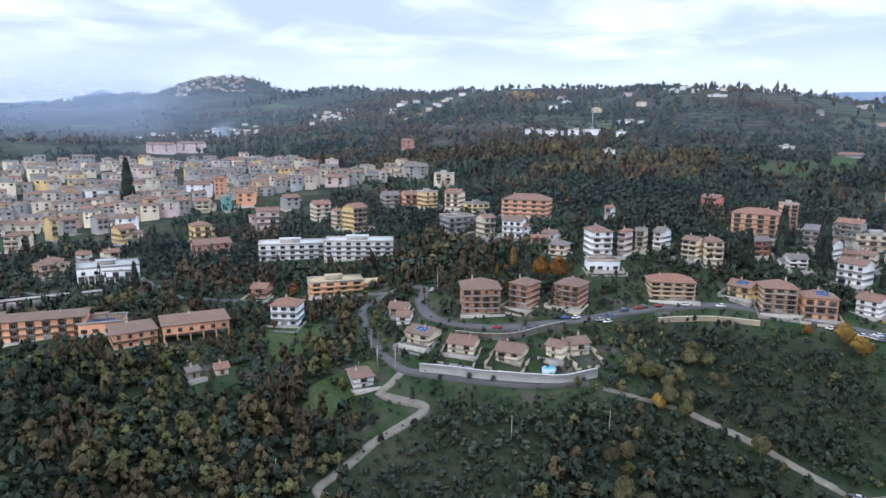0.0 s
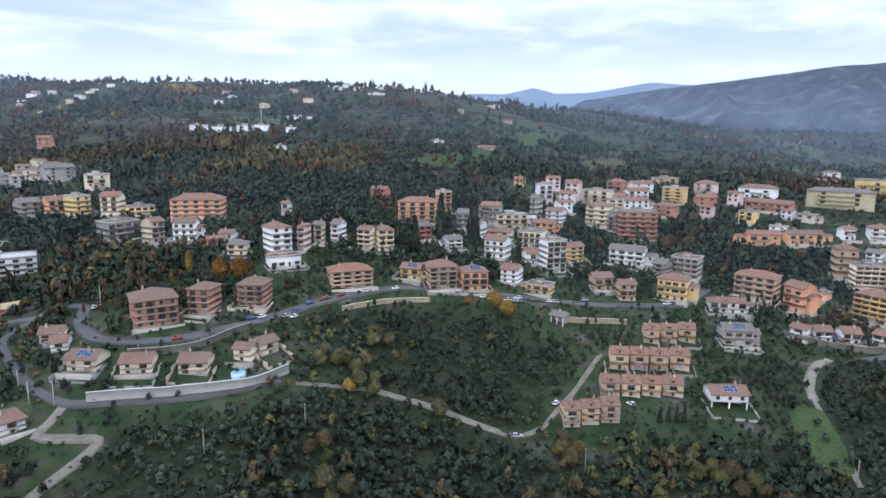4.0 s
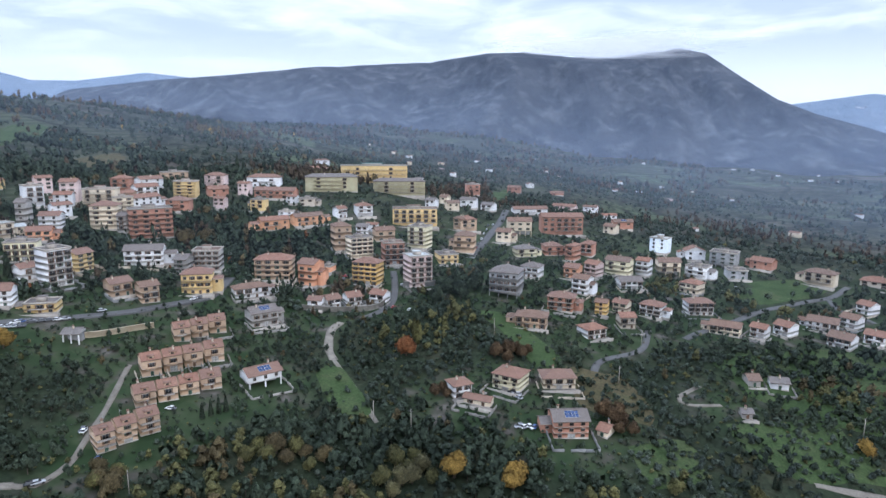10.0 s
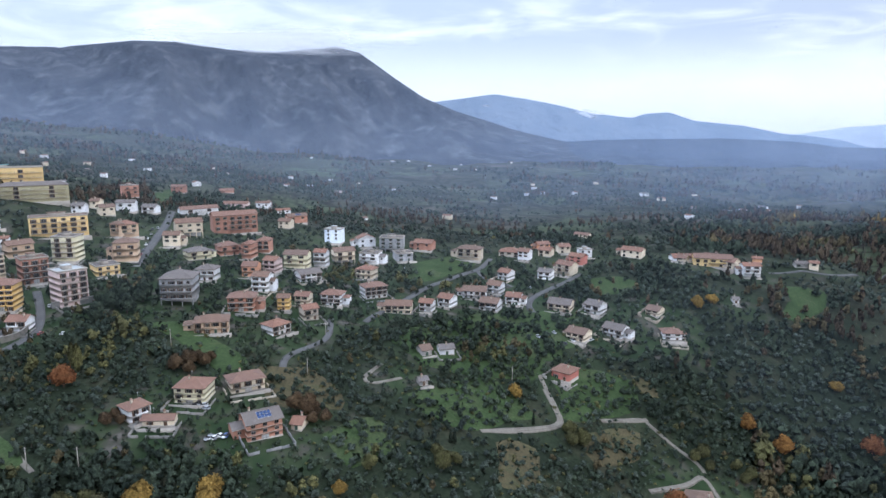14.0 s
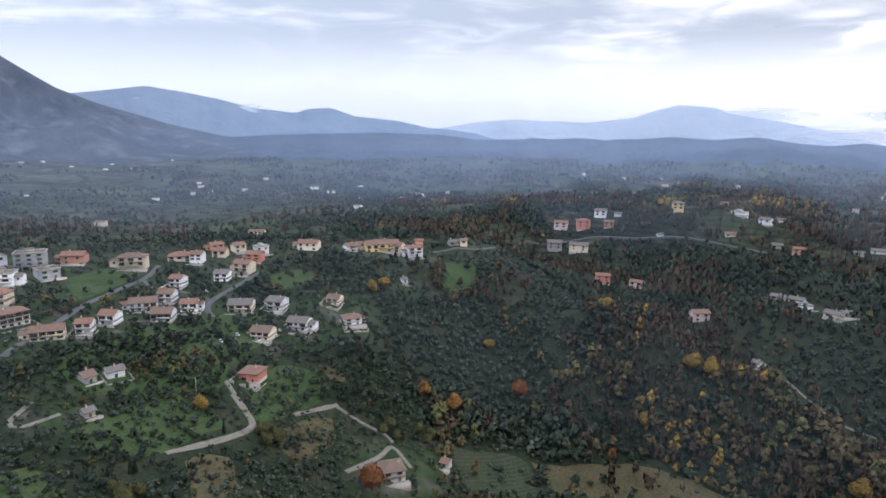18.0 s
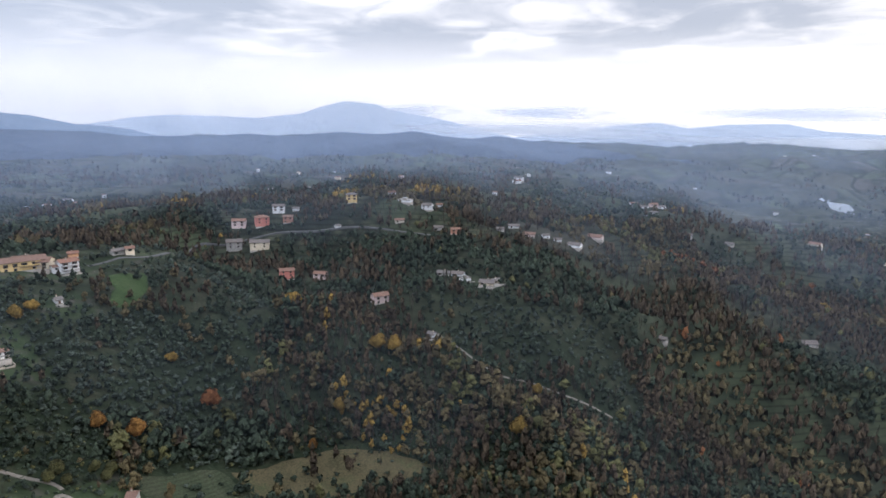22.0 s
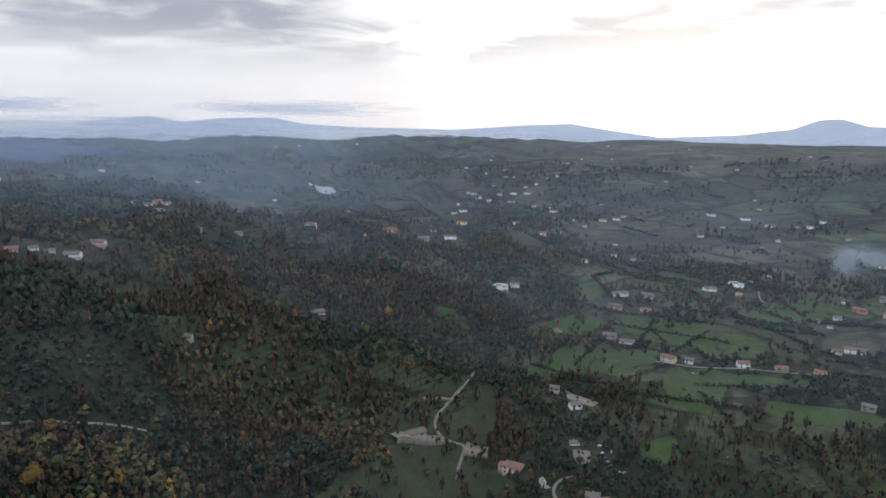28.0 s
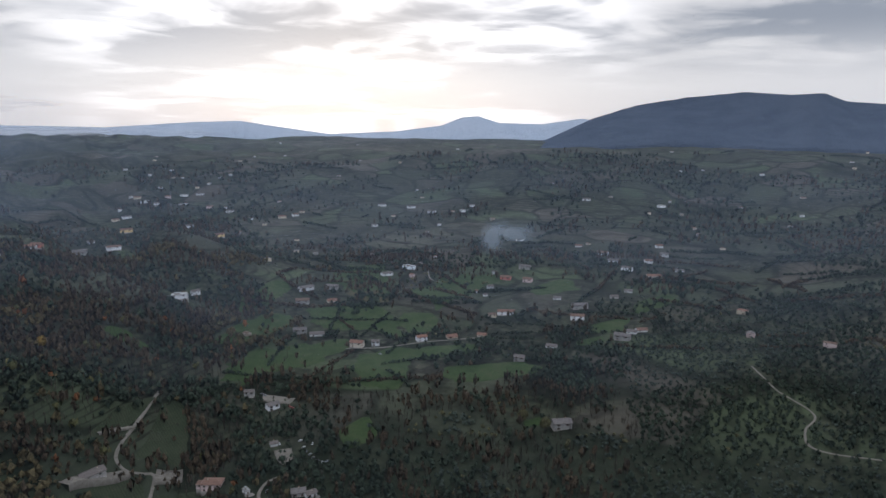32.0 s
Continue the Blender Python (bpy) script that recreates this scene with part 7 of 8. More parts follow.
LEAVES = {
    "dark": foliage("dark_green_leaves", (0.031, 0.046, 0.036), (0.066, 0.087, 0.062)),
    "olive": foliage("silver_olive_leaves", (0.045, 0.064, 0.055), (0.094, 0.115, 0.099)),
    "olivegold": foliage("olive_gold_leaves", (0.081, 0.086, 0.040), (0.149, 0.146, 0.068)),
    "ochre": foliage("ochre_leaves", (0.084, 0.071, 0.041), (0.134, 0.114, 0.064)),
    "rustbrown": foliage("rust_brown_leaves", (0.078, 0.056, 0.036), (0.130, 0.092, 0.058)),
    "brown": foliage("brown_autumn_leaves", (0.063, 0.050, 0.037), (0.110, 0.086, 0.060)),
    "rust": foliage("rust_leaves", (0.173, 0.076, 0.038), (0.259, 0.120, 0.055)),
    "orange": foliage("orange_leaves", (0.203, 0.106, 0.033), (0.313, 0.166, 0.051)),
    "yellow": foliage("yellow_leaves", (0.225, 0.149, 0.045), (0.378, 0.261, 0.077)),
    "straw": foliage("straw_reeds", (0.105, 0.102, 0.056), (0.185, 0.176, 0.098)),
    "bare": foliage("bare_grey_twigs", (0.060, 0.052, 0.047), (0.104, 0.091, 0.080)),
}
BARK = surface("tree_bark", (0.045, 0.034, 0.026), (0.085, 0.068, 0.052), 1.5, 0.95)
TREE_WORDS = {"dark": "dark green", "olive": "silvery olive-green", "olivegold": "olive-gold", "ochre": "ochre", "brown": "brown",
              "rust": "rust-red", "rustbrown": "russet brown", "orange": "orange", "yellow": "bright yellow", "straw": "straw-coloured", "bare": "bare grey"}


def crown(n, shape, seed, leaf):
    """n leaf tufts (triangles) and a rough core on an uneven crown of radius 1 and height 1; the foot of the trunk is the origin."""
    g = np.random.RandomState(seed)
    u = g.normal(size=(n, 3))
    u /= np.linalg.norm(u, axis=1)[:, None]
    lump = 1 + 0.30 * np.sin(3.1 * u[:, 0] + seed) * np.cos(2.7 * u[:, 1] + 2 * seed) + 0.18 * np.sin(5 * u[:, 2] + 3 * u[:, 0])
    rad = (g.uniform(0.45, 1.0, n) ** 0.5) * lump
    c = u * rad[:, None]
    hub = np.tile([0, 0, 0.40], (n, 1))
    lobed = shape == "round" and n >= 20
    if lobed:
        # several heads of leaves, of uneven size and height
        m = 4 if n < 100 else 7
        way = g.uniform(0, 6.28) + np.arange(m) * 2.4
        off = g.uniform(0.20, 0.52, m)
        heads = np.column_stack([off * np.cos(way), off * np.sin(way), g.uniform(0.34, 0.62, m)])
        heads[0] = (g.uniform(-0.2, 0.2), g.uniform(-0.2, 0.2), g.uniform(0.68, 0.80))
        wide = g.uniform(0.46, 0.70, m)
        mine = g.choice(m, n, p=wide ** 2 / (wide ** 2).sum())
        hub = heads[mine]
        c = hub + u * (wide[mine] * g.uniform(0.75, 1.08, n))[:, None] * np.array([1, 1, 0.42])
    elif shape == "cypress":
        zz = g.uniform(0, 1, n)
        c = np.column_stack([u[:, 0] * (1.05 - zz) ** 0.6, u[:, 1] * (1.05 - zz) ** 0.6, 0.04 + 0.96 * zz])
    elif shape == "poplar":
        zz = g.uniform(0, 1, n)
        belly = np.sin(np.pi * (0.12 + 0.84 * zz)) ** 0.7
        c = np.column_stack([u[:, 0] * belly, u[:, 1] * belly, 0.1 + 0.88 * zz])
    elif shape == "bare":
        c = np.column_stack([c[:, 0] * 0.8, c[:, 1] * 0.8, 0.58 + c[:, 2] * 0.40])
    else:
        c = np.column_stack([c[:, 0], c[:, 1], 0.57 + c[:, 2] * 0.40])
    nrm = u * 0.8 + g.normal(size=(n, 3)) * 0.36 + np.array([0, 0, 0.25])
    nrm /= np.linalg.norm(nrm, axis=1)[:, None]
    t = np.cross(nrm, g.normal(size=(n, 3)))
    t /= np.linalg.norm(t, axis=1)[:, None]
    b = np.cross(nrm, t)
    s = g.uniform(0.7, 1.25, n)[:, None] * leaf
    thin = 0.35 if shape == "bare" else g.uniform(0.6, 1.0, n)[:, None]
    if shape == "bare":
        t = u * 0.5 + np.array([0, 0, 0.9])
        t /= np.linalg.norm(t, axis=1)[:, None]
        b = np.cross(nrm, t)
    k = [c - t * s - b * s * thin * 0.8, c + t * s * 1.1 - b * s * thin * 0.3, c - t * s * 0.2 + b * s * thin * 1.1]
    sq = np.array([1, 1, 0.6])
    v = np.stack([c + (q - c) * sq for q in k], 1).reshape(-1, 3)
    if lobed:
        core = []
        for (hx, hy, hz), w in zip(heads, wide * 0.92):
            p = [(hx + w * a, hy + w * b, hz + w * 0.42 * e) for a, b, e in
                 ((1, 0, 0), (0, 1, 0), (-1, 0, 0), (0, -1, 0), (0, 0, 1), (0, 0, -1))]
            for j in range(4):
                core += [p[j], p[(j + 1) % 4], p[4], p[(j + 1) % 4], p[j], p[5]]
        v = np.concatenate([v, np.array(core)])
        hub = np.concatenate([hub, np.repeat(heads, 8, axis=0)])
    elif shape == "round" and n > 6:
        # the closed mass of the crown, under the tufts
        sides = 6 if n > 20 else 4
        turn = 2 * math.pi / sides
        rows = ((0.30, 0.62), (0.62, 0.80)) if n > 20 else ((0.52, 0.80),)
        ring = [[(w * g.uniform(0.85, 1.1) * math.cos(q * turn), w * g.uniform(0.85, 1.1) * math.sin(q * turn), z + g.uniform(-0.05, 0.05)) for q in range(sides)] for z, w in rows]
        tip, foot = (g.uniform(-0.15, 0.15), g.uniform(-0.15, 0.15), 0.92), (0, 0, 0.12)
        core = []
        for j in range(sides):
            k = (j + 1) % sides
            core += [foot, ring[0][k], ring[0][j], ring[-1][j], ring[-1][k], tip]
            if len(rows) > 1:
                core += [ring[0][j], ring[0][k], ring[1][k], ring[0][j], ring[1][k], ring[1][j]]
        v = np.concatenate([v, np.array(core)])
        hub = np.concatenate([hub, np.tile([0, 0, 0.40], (len(core) // 3, 1))])
    return v, hub


def soft_normals(v, hub, squat):
    """Turns the faces of a crown outwards and gives each corner a normal that bulges with the crown."""
    tri = v.reshape(-1, 3, 3)
    out = tri.mean(1) - np.array([0, 0, 0.42])
    flip = (np.cross(tri[:, 1] - tri[:, 0], tri[:, 2] - tri[:, 0]) * out).sum(1) < 0
    tri[flip] = tri[flip][:, ::-1]
    v = tri.reshape(-1, 3)
    n = (v - np.repeat(hub * 0.75 + np.array([0, 0, 0.10]), 3, axis=0)) * np.array([1, 1, squat])
    n /= np.maximum(np.linalg.norm(n, axis=1), 1e-6)[:, None]
    n = n + np.repeat(np.random.RandomState(3).normal(size=(len(tri), 3)) * 0.32, 3, axis=0) + np.array([0, 0, 0.45])
    return v, n / np.linalg.norm(n, axis=1)[:, None]


def leafy(name, v, n, mats, face_mat=None):
    me = mesh_np(name, v, np.arange(len(v)).reshape(-1, 3), mats, True, face_mat)
    me.normals_split_custom_set_from_vertices(n)
    return me


def trunk_quads():
    v = []
    for z, r in ((-0.08, 0.085), (0.5, 0.045)):
        v += [(r, 0, z), (0, r, z), (-r, 0, z), (0, -r, z)]
    f = [(j, (j + 1) % 4, 4 + (j + 1) % 4, 4 + j) for j in range(4)]
    return np.array([v[i] for q in f for i in (q[0], q[1], q[2], q[0], q[2], q[3])])


TRUNK = trunk_quads()


def stand(name, label, kind, trees, n, leaf, shape, trunk):
    """Many trees as one mesh of stuff. trees: array of x, y, radius, height, turn."""
    if not len(trees):
        return
    tris, mats, bulge = [], [], []
    variants = 8
    which = np.arange(len(trees)) % variants
    zs = ground(trees[:, 0], trees[:, 1])
    for k in range(variants):
        sel = which == k
        if not sel.any():
            continue
        tpl, nrm = soft_normals(*crown(n, shape, 11 + 7 * k, leaf), 0.45 if shape == "bare" else 0.8 if n < 20 else 1.6)
        fm = np.zeros(len(tpl) // 3, np.int32)
        if trunk:
            tpl, nrm = np.concatenate([tpl, TRUNK]), np.concatenate([nrm, TRUNK * np.array([1, 1, 0.01]) * 15])
            fm = np.concatenate([fm, np.ones(8, np.int32)])
        q, z = trees[sel], zs[sel]
        ca, sa = np.cos(q[:, 4]), np.sin(q[:, 4])
        x = tpl[None, :, 0] * q[:, 2:3]
        y = tpl[None, :, 1] * q[:, 2:3]
        v = np.stack([x * ca[:, None] - y * sa[:, None] + q[:, 0:1], x * sa[:, None] + y * ca[:, None] + q[:, 1:2],
                      tpl[None, :, 2] * q[:, 3:4] + z[:, None]], -1)
        bulge.append(np.stack([nrm[None, :, 0] * ca[:, None] - nrm[None, :, 1] * sa[:, None],
                               nrm[None, :, 0] * sa[:, None] + nrm[None, :, 1] * ca[:, None],
                               np.broadcast_to(nrm[None, :, 2], (len(q), len(nrm)))], -1).reshape(-1, 3))
        tris.append(v.reshape(-1, 3))
        mats.append(np.tile(fm, len(q)))
    v = np.concatenate(tris)
    ob = new(name, leafy(name, v, np.concatenate(bulge), [LEAVES[kind], BARK], np.concatenate(mats)))
    tagged(ob, label, "trees", kind="stuff")


# Kinds of cover: bearings, distances, density, size, and shares of each kind of tree.
COVER = [
    (-23, -15.5, 2480, 2850, 0.1, 1.0, dict(dark=90, brown=10)),
    (118, 137, 365, 465, 0.97, 0.72, dict(olive=72, dark=20, ochre=4, brown=4)),
    (118, 137, 465, 580, 0.80, 0.8, dict(olive=46, dark=38, ochre=8, brown=8)),
    (139, 155, 340, 560, 1.0, 0.95, dict(dark=10, brown=46, bare=32, ochre=10, yellow=2)),
    (124, 140, 240, 365, 0.98, 1.1, dict(olive=10, dark=56, olivegold=14, brown=8, ochre=12)),
    (155, 178, 330, 455, 1.0, 1.0, dict(dark=24, bare=16, brown=36, ochre=16, olivegold=7, yellow=1)),
    (155, 172, 455, 530, 0.86, 0.72, dict(olive=56, dark=34, ochre=5, brown=5)),
    (172, 207, 430, 960, 1.0, 1.05, dict(dark=22, bare=10, brown=44, ochre=17, rust=2, olivegold=5)),
    (172, 209, 960, 1280, 0.98, 1.0, dict(dark=26, brown=58, ochre=16)),
    (-42, -6, 130, 335, 0.97, 1.0, dict(dark=58, olivegold=14, ochre=12, brown=10, olive=6)),
    (-6, 12, 130, 290, 0.95, 0.72, dict(dark=62, olive=34, ochre=4)),
    (12, 36, 235, 350, 0.92, 0.62, dict(straw=16, dark=52, olive=26, olivegold=6)),
    (12, 80, 130, 240, 0.97, 0.9, dict(dark=62, olivegold=12, ochre=8, olive=18)),
    (36, 62, 240, 350, 0.93, 0.6, dict(dark=68, olive=26, ochre=3, straw=3)),
    (62, 82, 240, 350, 0.95, 0.65, dict(dark=60, olive=35, olivegold=5)),
    (-42, -10, 480, 1000, 0.3, 0.8, dict(dark=80, conifer=20)),
    (-42, 62, 330, 540, 0.95, 0.9, dict(dark=62, conifer=12, olive=10, ochre=5, brown=10, rust=1)),
    (-10, 62, 540, 720, 0.84, 0.9, dict(dark=36, conifer=6, olive=24, brown=12, ochre=22)),
    (62, 105, 330, 600, 0.85, 0.72, dict(olive=52, dark=42, ochre=3, olivegold=3)),
    (80, 122, 130, 360, 0.86, 0.66, dict(olive=60, dark=32, olivegold=5, ochre=3)),
    (105, 126, 320, 580, 0.92, 0.76, dict(olive=54, dark=38, brown=3, ochre=3, olivegold=2)),
    (124, 209, 220, 900, 1.0, 1.0, dict(dark=35, brown=28, bare=24, ochre=8, olivegold=4, yellow=1)),
    (118, 209, 560, 1400, 0.9, 0.95, dict(dark=26, olive=42, brown=22, ochre=9, yellow=1)),
    (-42, 62, 700, 1750, 0.60, 0.9, dict(dark=34, olive=30, brown=16, ochre=19, yellow=1)),
    (62, 118, 600, 1800, 0.62, 0.75, dict(olive=50, dark=36, brown=14)),
    (206, 238, 300, 690, 0.85, 0.95, dict(dark=40, brown=28, bare=22, straw=4, olive=6)),
    (192, 240, 640, 1280, 0.5, 0.95, dict(dark=48, brown=34, bare=6, straw=6, olive=6)),
    (238, 264, 200, 1120, 1.0, 0.72, dict(olive=34, dark=62, straw=4)),
    (-360, 720, 0, 6000, 0.42, 1.0, dict(dark=46, brown=34, olive=20)),
]
FORMS = {"dark": (2.7, 6.4), "olive": (2.3, 3.9), "olivegold": (2.9, 6.6), "ochre": (2.9, 7.4), "brown": (2.0, 8.6), "rust": (2.3, 6.0),
         "orange": (2.2, 7.0), "yellow": (2.2, 7.0), "straw": (1.9, 3.2), "bare": (1.5, 10.0), "conifer": (2.0, 10.0)}


def plant(r0, r1, step, n, leaf, word, trunk, seed, swell=1.0, low=1.0, only=None):
    g = np.random.RandomState(seed)
    m = int(r1 / step) + 1
    ii, jj = np.meshgrid(np.arange(-m, m + 1), np.arange(-m, m + 1))
    x = (ii.ravel() + g.uniform(-0.45, 0.45, ii.size)) * step
    y = (jj.ravel() + g.uniform(-0.45, 0.45, ii.size)) * step
    r = np.hypot(x, y)
    b = (np.degrees(np.arctan2(x, y)) + 60) % 360 - 60
    ok = (r >= r0) & (r < r1) & (b > -42) & (b < 264)
    x, y, r, b = x[ok], y[ok], r[ok], b[ok]
    occ = np.where(r < 985, OCC[cell(x), cell(y)], 0)
    if r1 > 1000:
        key = np.floor(x / 24) * 4096 + np.floor(y / 24)
        occ = np.where(np.isin(key, HOUSE_KEYS), 1, occ)
    zone = np.full(len(x), len(COVER) - 1)
    bj = b + 6.0 * value_noise(x, y, 90, 40)
    rj = r * (1 + 0.06 * value_noise(x, y, 80, 41))
    for k in range(len(COVER) - 2, -1, -1):
        lo, hi, a, c = COVER[k][:4]
        zone[(bj > lo) & (bj < hi) & (rj > a) & (rj < c)] = k
    dens = np.array([c[4] for c in COVER])[zone]
    clump = np.clip(0.5 + 1.1 * fbm(x, y, 55 if r0 < 700 else 180, 3, 77), 0, 1)
    p = np.clip(dens * 1.5 - 0.5 + (clump - 0.35) * 1.6 * (1.05 - dens), 0, 1)
    p = np.where(occ == 1, 0, np.where(occ == 2, p * np.where((b > 80) & (b < 126) & (r < 430), 0.85, 0.13), np.where(occ == 3, p * 0.95, p)))
    keep = g.uniform(size=len(x)) < p
    x, y, r, zone, occ = x[keep], y[keep], r[keep], zone[keep], occ[keep]
    # only low growth on the valley side of roads and houses
    verge = np.zeros(len(x), bool)
    for d in (3.5, 7.0, 10.5):
        k = 1 + d / r
        verge |= (r < 900) & (OCC[cell(x * k), cell(y * k)] == 1)
    u = g.uniform(size=len(x))
    drift = value_noise(x, y, 62 if r0 < 500 else 140, 90) + 0.6 * value_noise(x, y, 23 if r0 < 500 else 48, 91)
    patch = np.empty(len(x))
    patch[np.argsort(drift)] = (np.arange(len(x)) + 0.5) / max(1, len(x))
    u = np.where(g.uniform(size=len(x)) < (0.62 if r0 < 500 else 0.8), patch, u)
    pick = np.full(len(x), only or "dark", object)
    for k, c in enumerate(COVER if only is None else []):
        sel = zone == k
        kinds, share = list(c[6]), np.array(list(c[6].values()), float)
        pick[sel] = np.array(kinds, object)[np.searchsorted(np.cumsum(share) / share.sum(), u[sel])]
    size = np.array([c[5] for c in COVER])[zone] * g.uniform(0.65, 1.3, len(x)) * np.where(occ == 3, 0.8, 1.0) * np.where(verge, 0.62, 1.0) * swell
    for kind, (rad, tall) in FORMS.items():
        sel = pick == kind
        if not sel.any():
            continue
        s = size[sel]
        t = np.column_stack([x[sel], y[sel], rad * s, tall * s * low * g.uniform(0.75, 1.35, sel.sum()), g.uniform(0, 6.28, sel.sum())])
        leafkind = "dark" if kind == "conifer" else kind
        shape = "cypress" if kind == "conifer" else "bare" if kind == "bare" else "round"
        if low < 1:
            stand("scrub", "low %s scrub and bushes on rough ground" % TREE_WORDS[leafkind], leafkind, t, n, leaf, shape, trunk)
            continue
        what = {"straw": "reeds", "olive": "olive_grove"}.get(kind, "woodland")
        stand(what, "%s %s %s" % (word, TREE_WORDS[leafkind], "conifers among houses" if kind == "conifer" else "olive trees on the slopes"
              if kind == "olive" else "trees on the hillside"), leafkind, t, n, leaf, shape, trunk)


SINGLE = {}


def single_tree(x, y, width, shape, kind):
    """A tree that stands out, as a thing with trunk, limbs and crown."""
    key = (shape, kind)
    if key not in SINGLE:
        th = new("tree")
        tagged(th, "%s %s on the slope" % (TREE_WORDS[kind], {"round": "broadleaf tree", "poplar": "slender poplar tree", "cypress": "cypress tree"}[shape]),
               "tree", "%s trees" % TREE_WORDS[kind])
        cr = crown(1100 if shape == "round" else 500, shape, 5 + len(SINGLE), 0.10 if shape == "round" else 0.17)
        part("crown", leafy("crown", *soft_normals(*cr, 1.6), LEAVES[kind]), th)
        v, f = [], []
        for x0, y0, z0, x1, y1, z1, a, c in ((0, 0, -0.1, 0.02, 0.0, 0.45, 0.07, 0.045), (0.02, 0, 0.30, 0.35, 0.1, 0.62, 0.035, 0.012),
                                             (0.02, 0, 0.36, -0.33, 0.16, 0.66, 0.033, 0.012), (0.02, 0, 0.40, 0.02, -0.36, 0.7, 0.03, 0.01),
                                             (0.02, 0, 0.44, 0.0, 0.05, 0.85, 0.04, 0.012)):
            k = len(v)
            for px, py, pz, w in ((x0, y0, z0, a), (x1, y1, z1, c)):
                v += [(px + w * math.cos(q), py + w * math.sin(q), pz) for q in (0, 1.26, 2.51, 3.77, 5.03)]
            f += [(k + j, k + (j + 1) % 5, k + 5 + (j + 1) % 5, k + 5 + j) for j in range(5)]
        part("trunk", mesh_np("trunk", v, f, BARK), th)
        SINGLE[key] = th
        fresh = True
    else:
        fresh = False
    tall = {"round": 1.05, "poplar": 3.2, "cypress": 3.0}[shape] * width
    m = pose(x, y, float(ground(x, y)), 0, 0, rng.uniform(0, 360)) @ Matrix.Diagonal((width / 2, width / 2, tall, 1))
    if fresh:
        SINGLE[key].matrix_world = m
    else:
        ob = copy_thing(SINGLE[key], Matrix.Identity(4))
        ob.matrix_basis = m
    OCC[cell(x) - 1:cell(x) + 2, cell(y) - 1:cell(y) + 2] = 1



# ---------- single trees that stand out ----------
single_tree(36.6, 332.0, 3.6, "poplar", "yellow")
single_tree(27.4, 318.8, 2.3, "poplar", "yellow")
single_tree(48.5, 317.8, 10.3, "round", "orange")
single_tree(56.5, 315.0, 11.4, "round", "orange")
single_tree(60.9, 316.2, 8.6, "round", "ochre")
single_tree(156.2, 266.6, 4.5, "round", "orange")
single_tree(166.9, 258.3, 10.0, "round", "yellow")
single_tree(168.6, 250.0, 9.3, "round", "yellow")
single_tree(53.6, 189.9, 5.7, "round", "ochre")
single_tree(58.0, 185.8, 5.2, "round", "olivegold")
single_tree(59.4, 191.7, 6.9, "round", "ochre")
single_tree(59.2, 172.0, 6.8, "round", "straw")
single_tree(53.2, 175.1, 7.8, "round", "straw")
single_tree(53.5, 168.3, 5.7, "round", "olivegold")
single_tree(133.7, 162.4, 6.8, "round", "ochre")
single_tree(140.1, 161.2, 5.4, "round", "olivegold")
single_tree(137.8, 167.3, 6.2, "round", "ochre")
single_tree(104.2, 196.6, 7.2, "round", "straw")
single_tree(83.2, 225.3, 6.6, "round", "straw")
single_tree(88.1, 229.9, 7.3, "round", "straw")
single_tree(81.6, 231.8, 5.9, "round", "olivegold")
single_tree(73.9, 236.0, 5.7, "round", "straw")
single_tree(70.1, 230.4, 6.8, "round", "straw")
single_tree(76.8, 229.9, 7.9, "round", "olivegold")
single_tree(96.9, 242.7, 7.5, "round", "straw")
single_tree(103.7, 243.0, 6.5, "round", "straw")
single_tree(100.0, 248.7, 7.4, "round", "olivegold")
single_tree(87.3, 218.5, 6.2, "round", "straw")
single_tree(80.6, 217.7, 7.2, "round", "straw")
single_tree(84.7, 212.3, 7.3, "round", "olivegold")
single_tree(103.0, 234.0, 4.2, "round", "straw")
single_tree(105.6, 229.9, 4.5, "round", "straw")
single_tree(107.9, 234.2, 4.4, "round", "olivegold")
single_tree(76.4, 215.3, 6.0, "round", "yellow")
single_tree(326.2, 300.5, 13.0, "round", "ochre")
single_tree(337.8, 293.5, 13.0, "round", "ochre")
single_tree(266.6, 119.1, 9.2, "round", "rust")
single_tree(279.5, 118.4, 3.9, "poplar", "olivegold")
single_tree(284.8, 122.5, 3.4, "poplar", "olivegold")
single_tree(278.7, 79.2, 7.6, "round", "rustbrown")
single_tree(276.6, 72.8, 6.0, "round", "rustbrown")
single_tree(283.2, 74.2, 7.8, "round", "rustbrown")
single_tree(290.1, 65.9, 5.2, "round", "rustbrown")
single_tree(288.3, 71.9, 5.9, "round", "rustbrown")
single_tree(284.1, 67.3, 6.2, "round", "rustbrown")
single_tree(240.7, 90.6, 4.6, "round", "rustbrown")
single_tree(236.3, 92.3, 5.5, "round", "rustbrown")
single_tree(237.0, 87.6, 4.0, "round", "rustbrown")
single_tree(172.2, 121.2, 5.8, "round", "ochre")
single_tree(178.9, 121.8, 7.0, "round", "olivegold")
single_tree(175.0, 127.3, 7.8, "round", "ochre")
single_tree(178.1, 117.6, 5.5, "round", "ochre")
single_tree(173.2, 113.0, 5.7, "round", "olivegold")
single_tree(179.7, 111.1, 6.9, "round", "ochre")
single_tree(138.4, 160.8, 5.4, "round", "ochre")
single_tree(132.5, 163.4, 6.4, "round", "olivegold")
single_tree(133.3, 157.0, 7.4, "round", "ochre")
single_tree(165.9, 132.8, 6.3, "round", "olivegold")
single_tree(169.3, 127.2, 6.9, "round", "olivegold")
single_tree(172.4, 133.0, 5.5, "round", "olivegold")
single_tree(194.3, 47.5, 9.3, "round", "yellow")
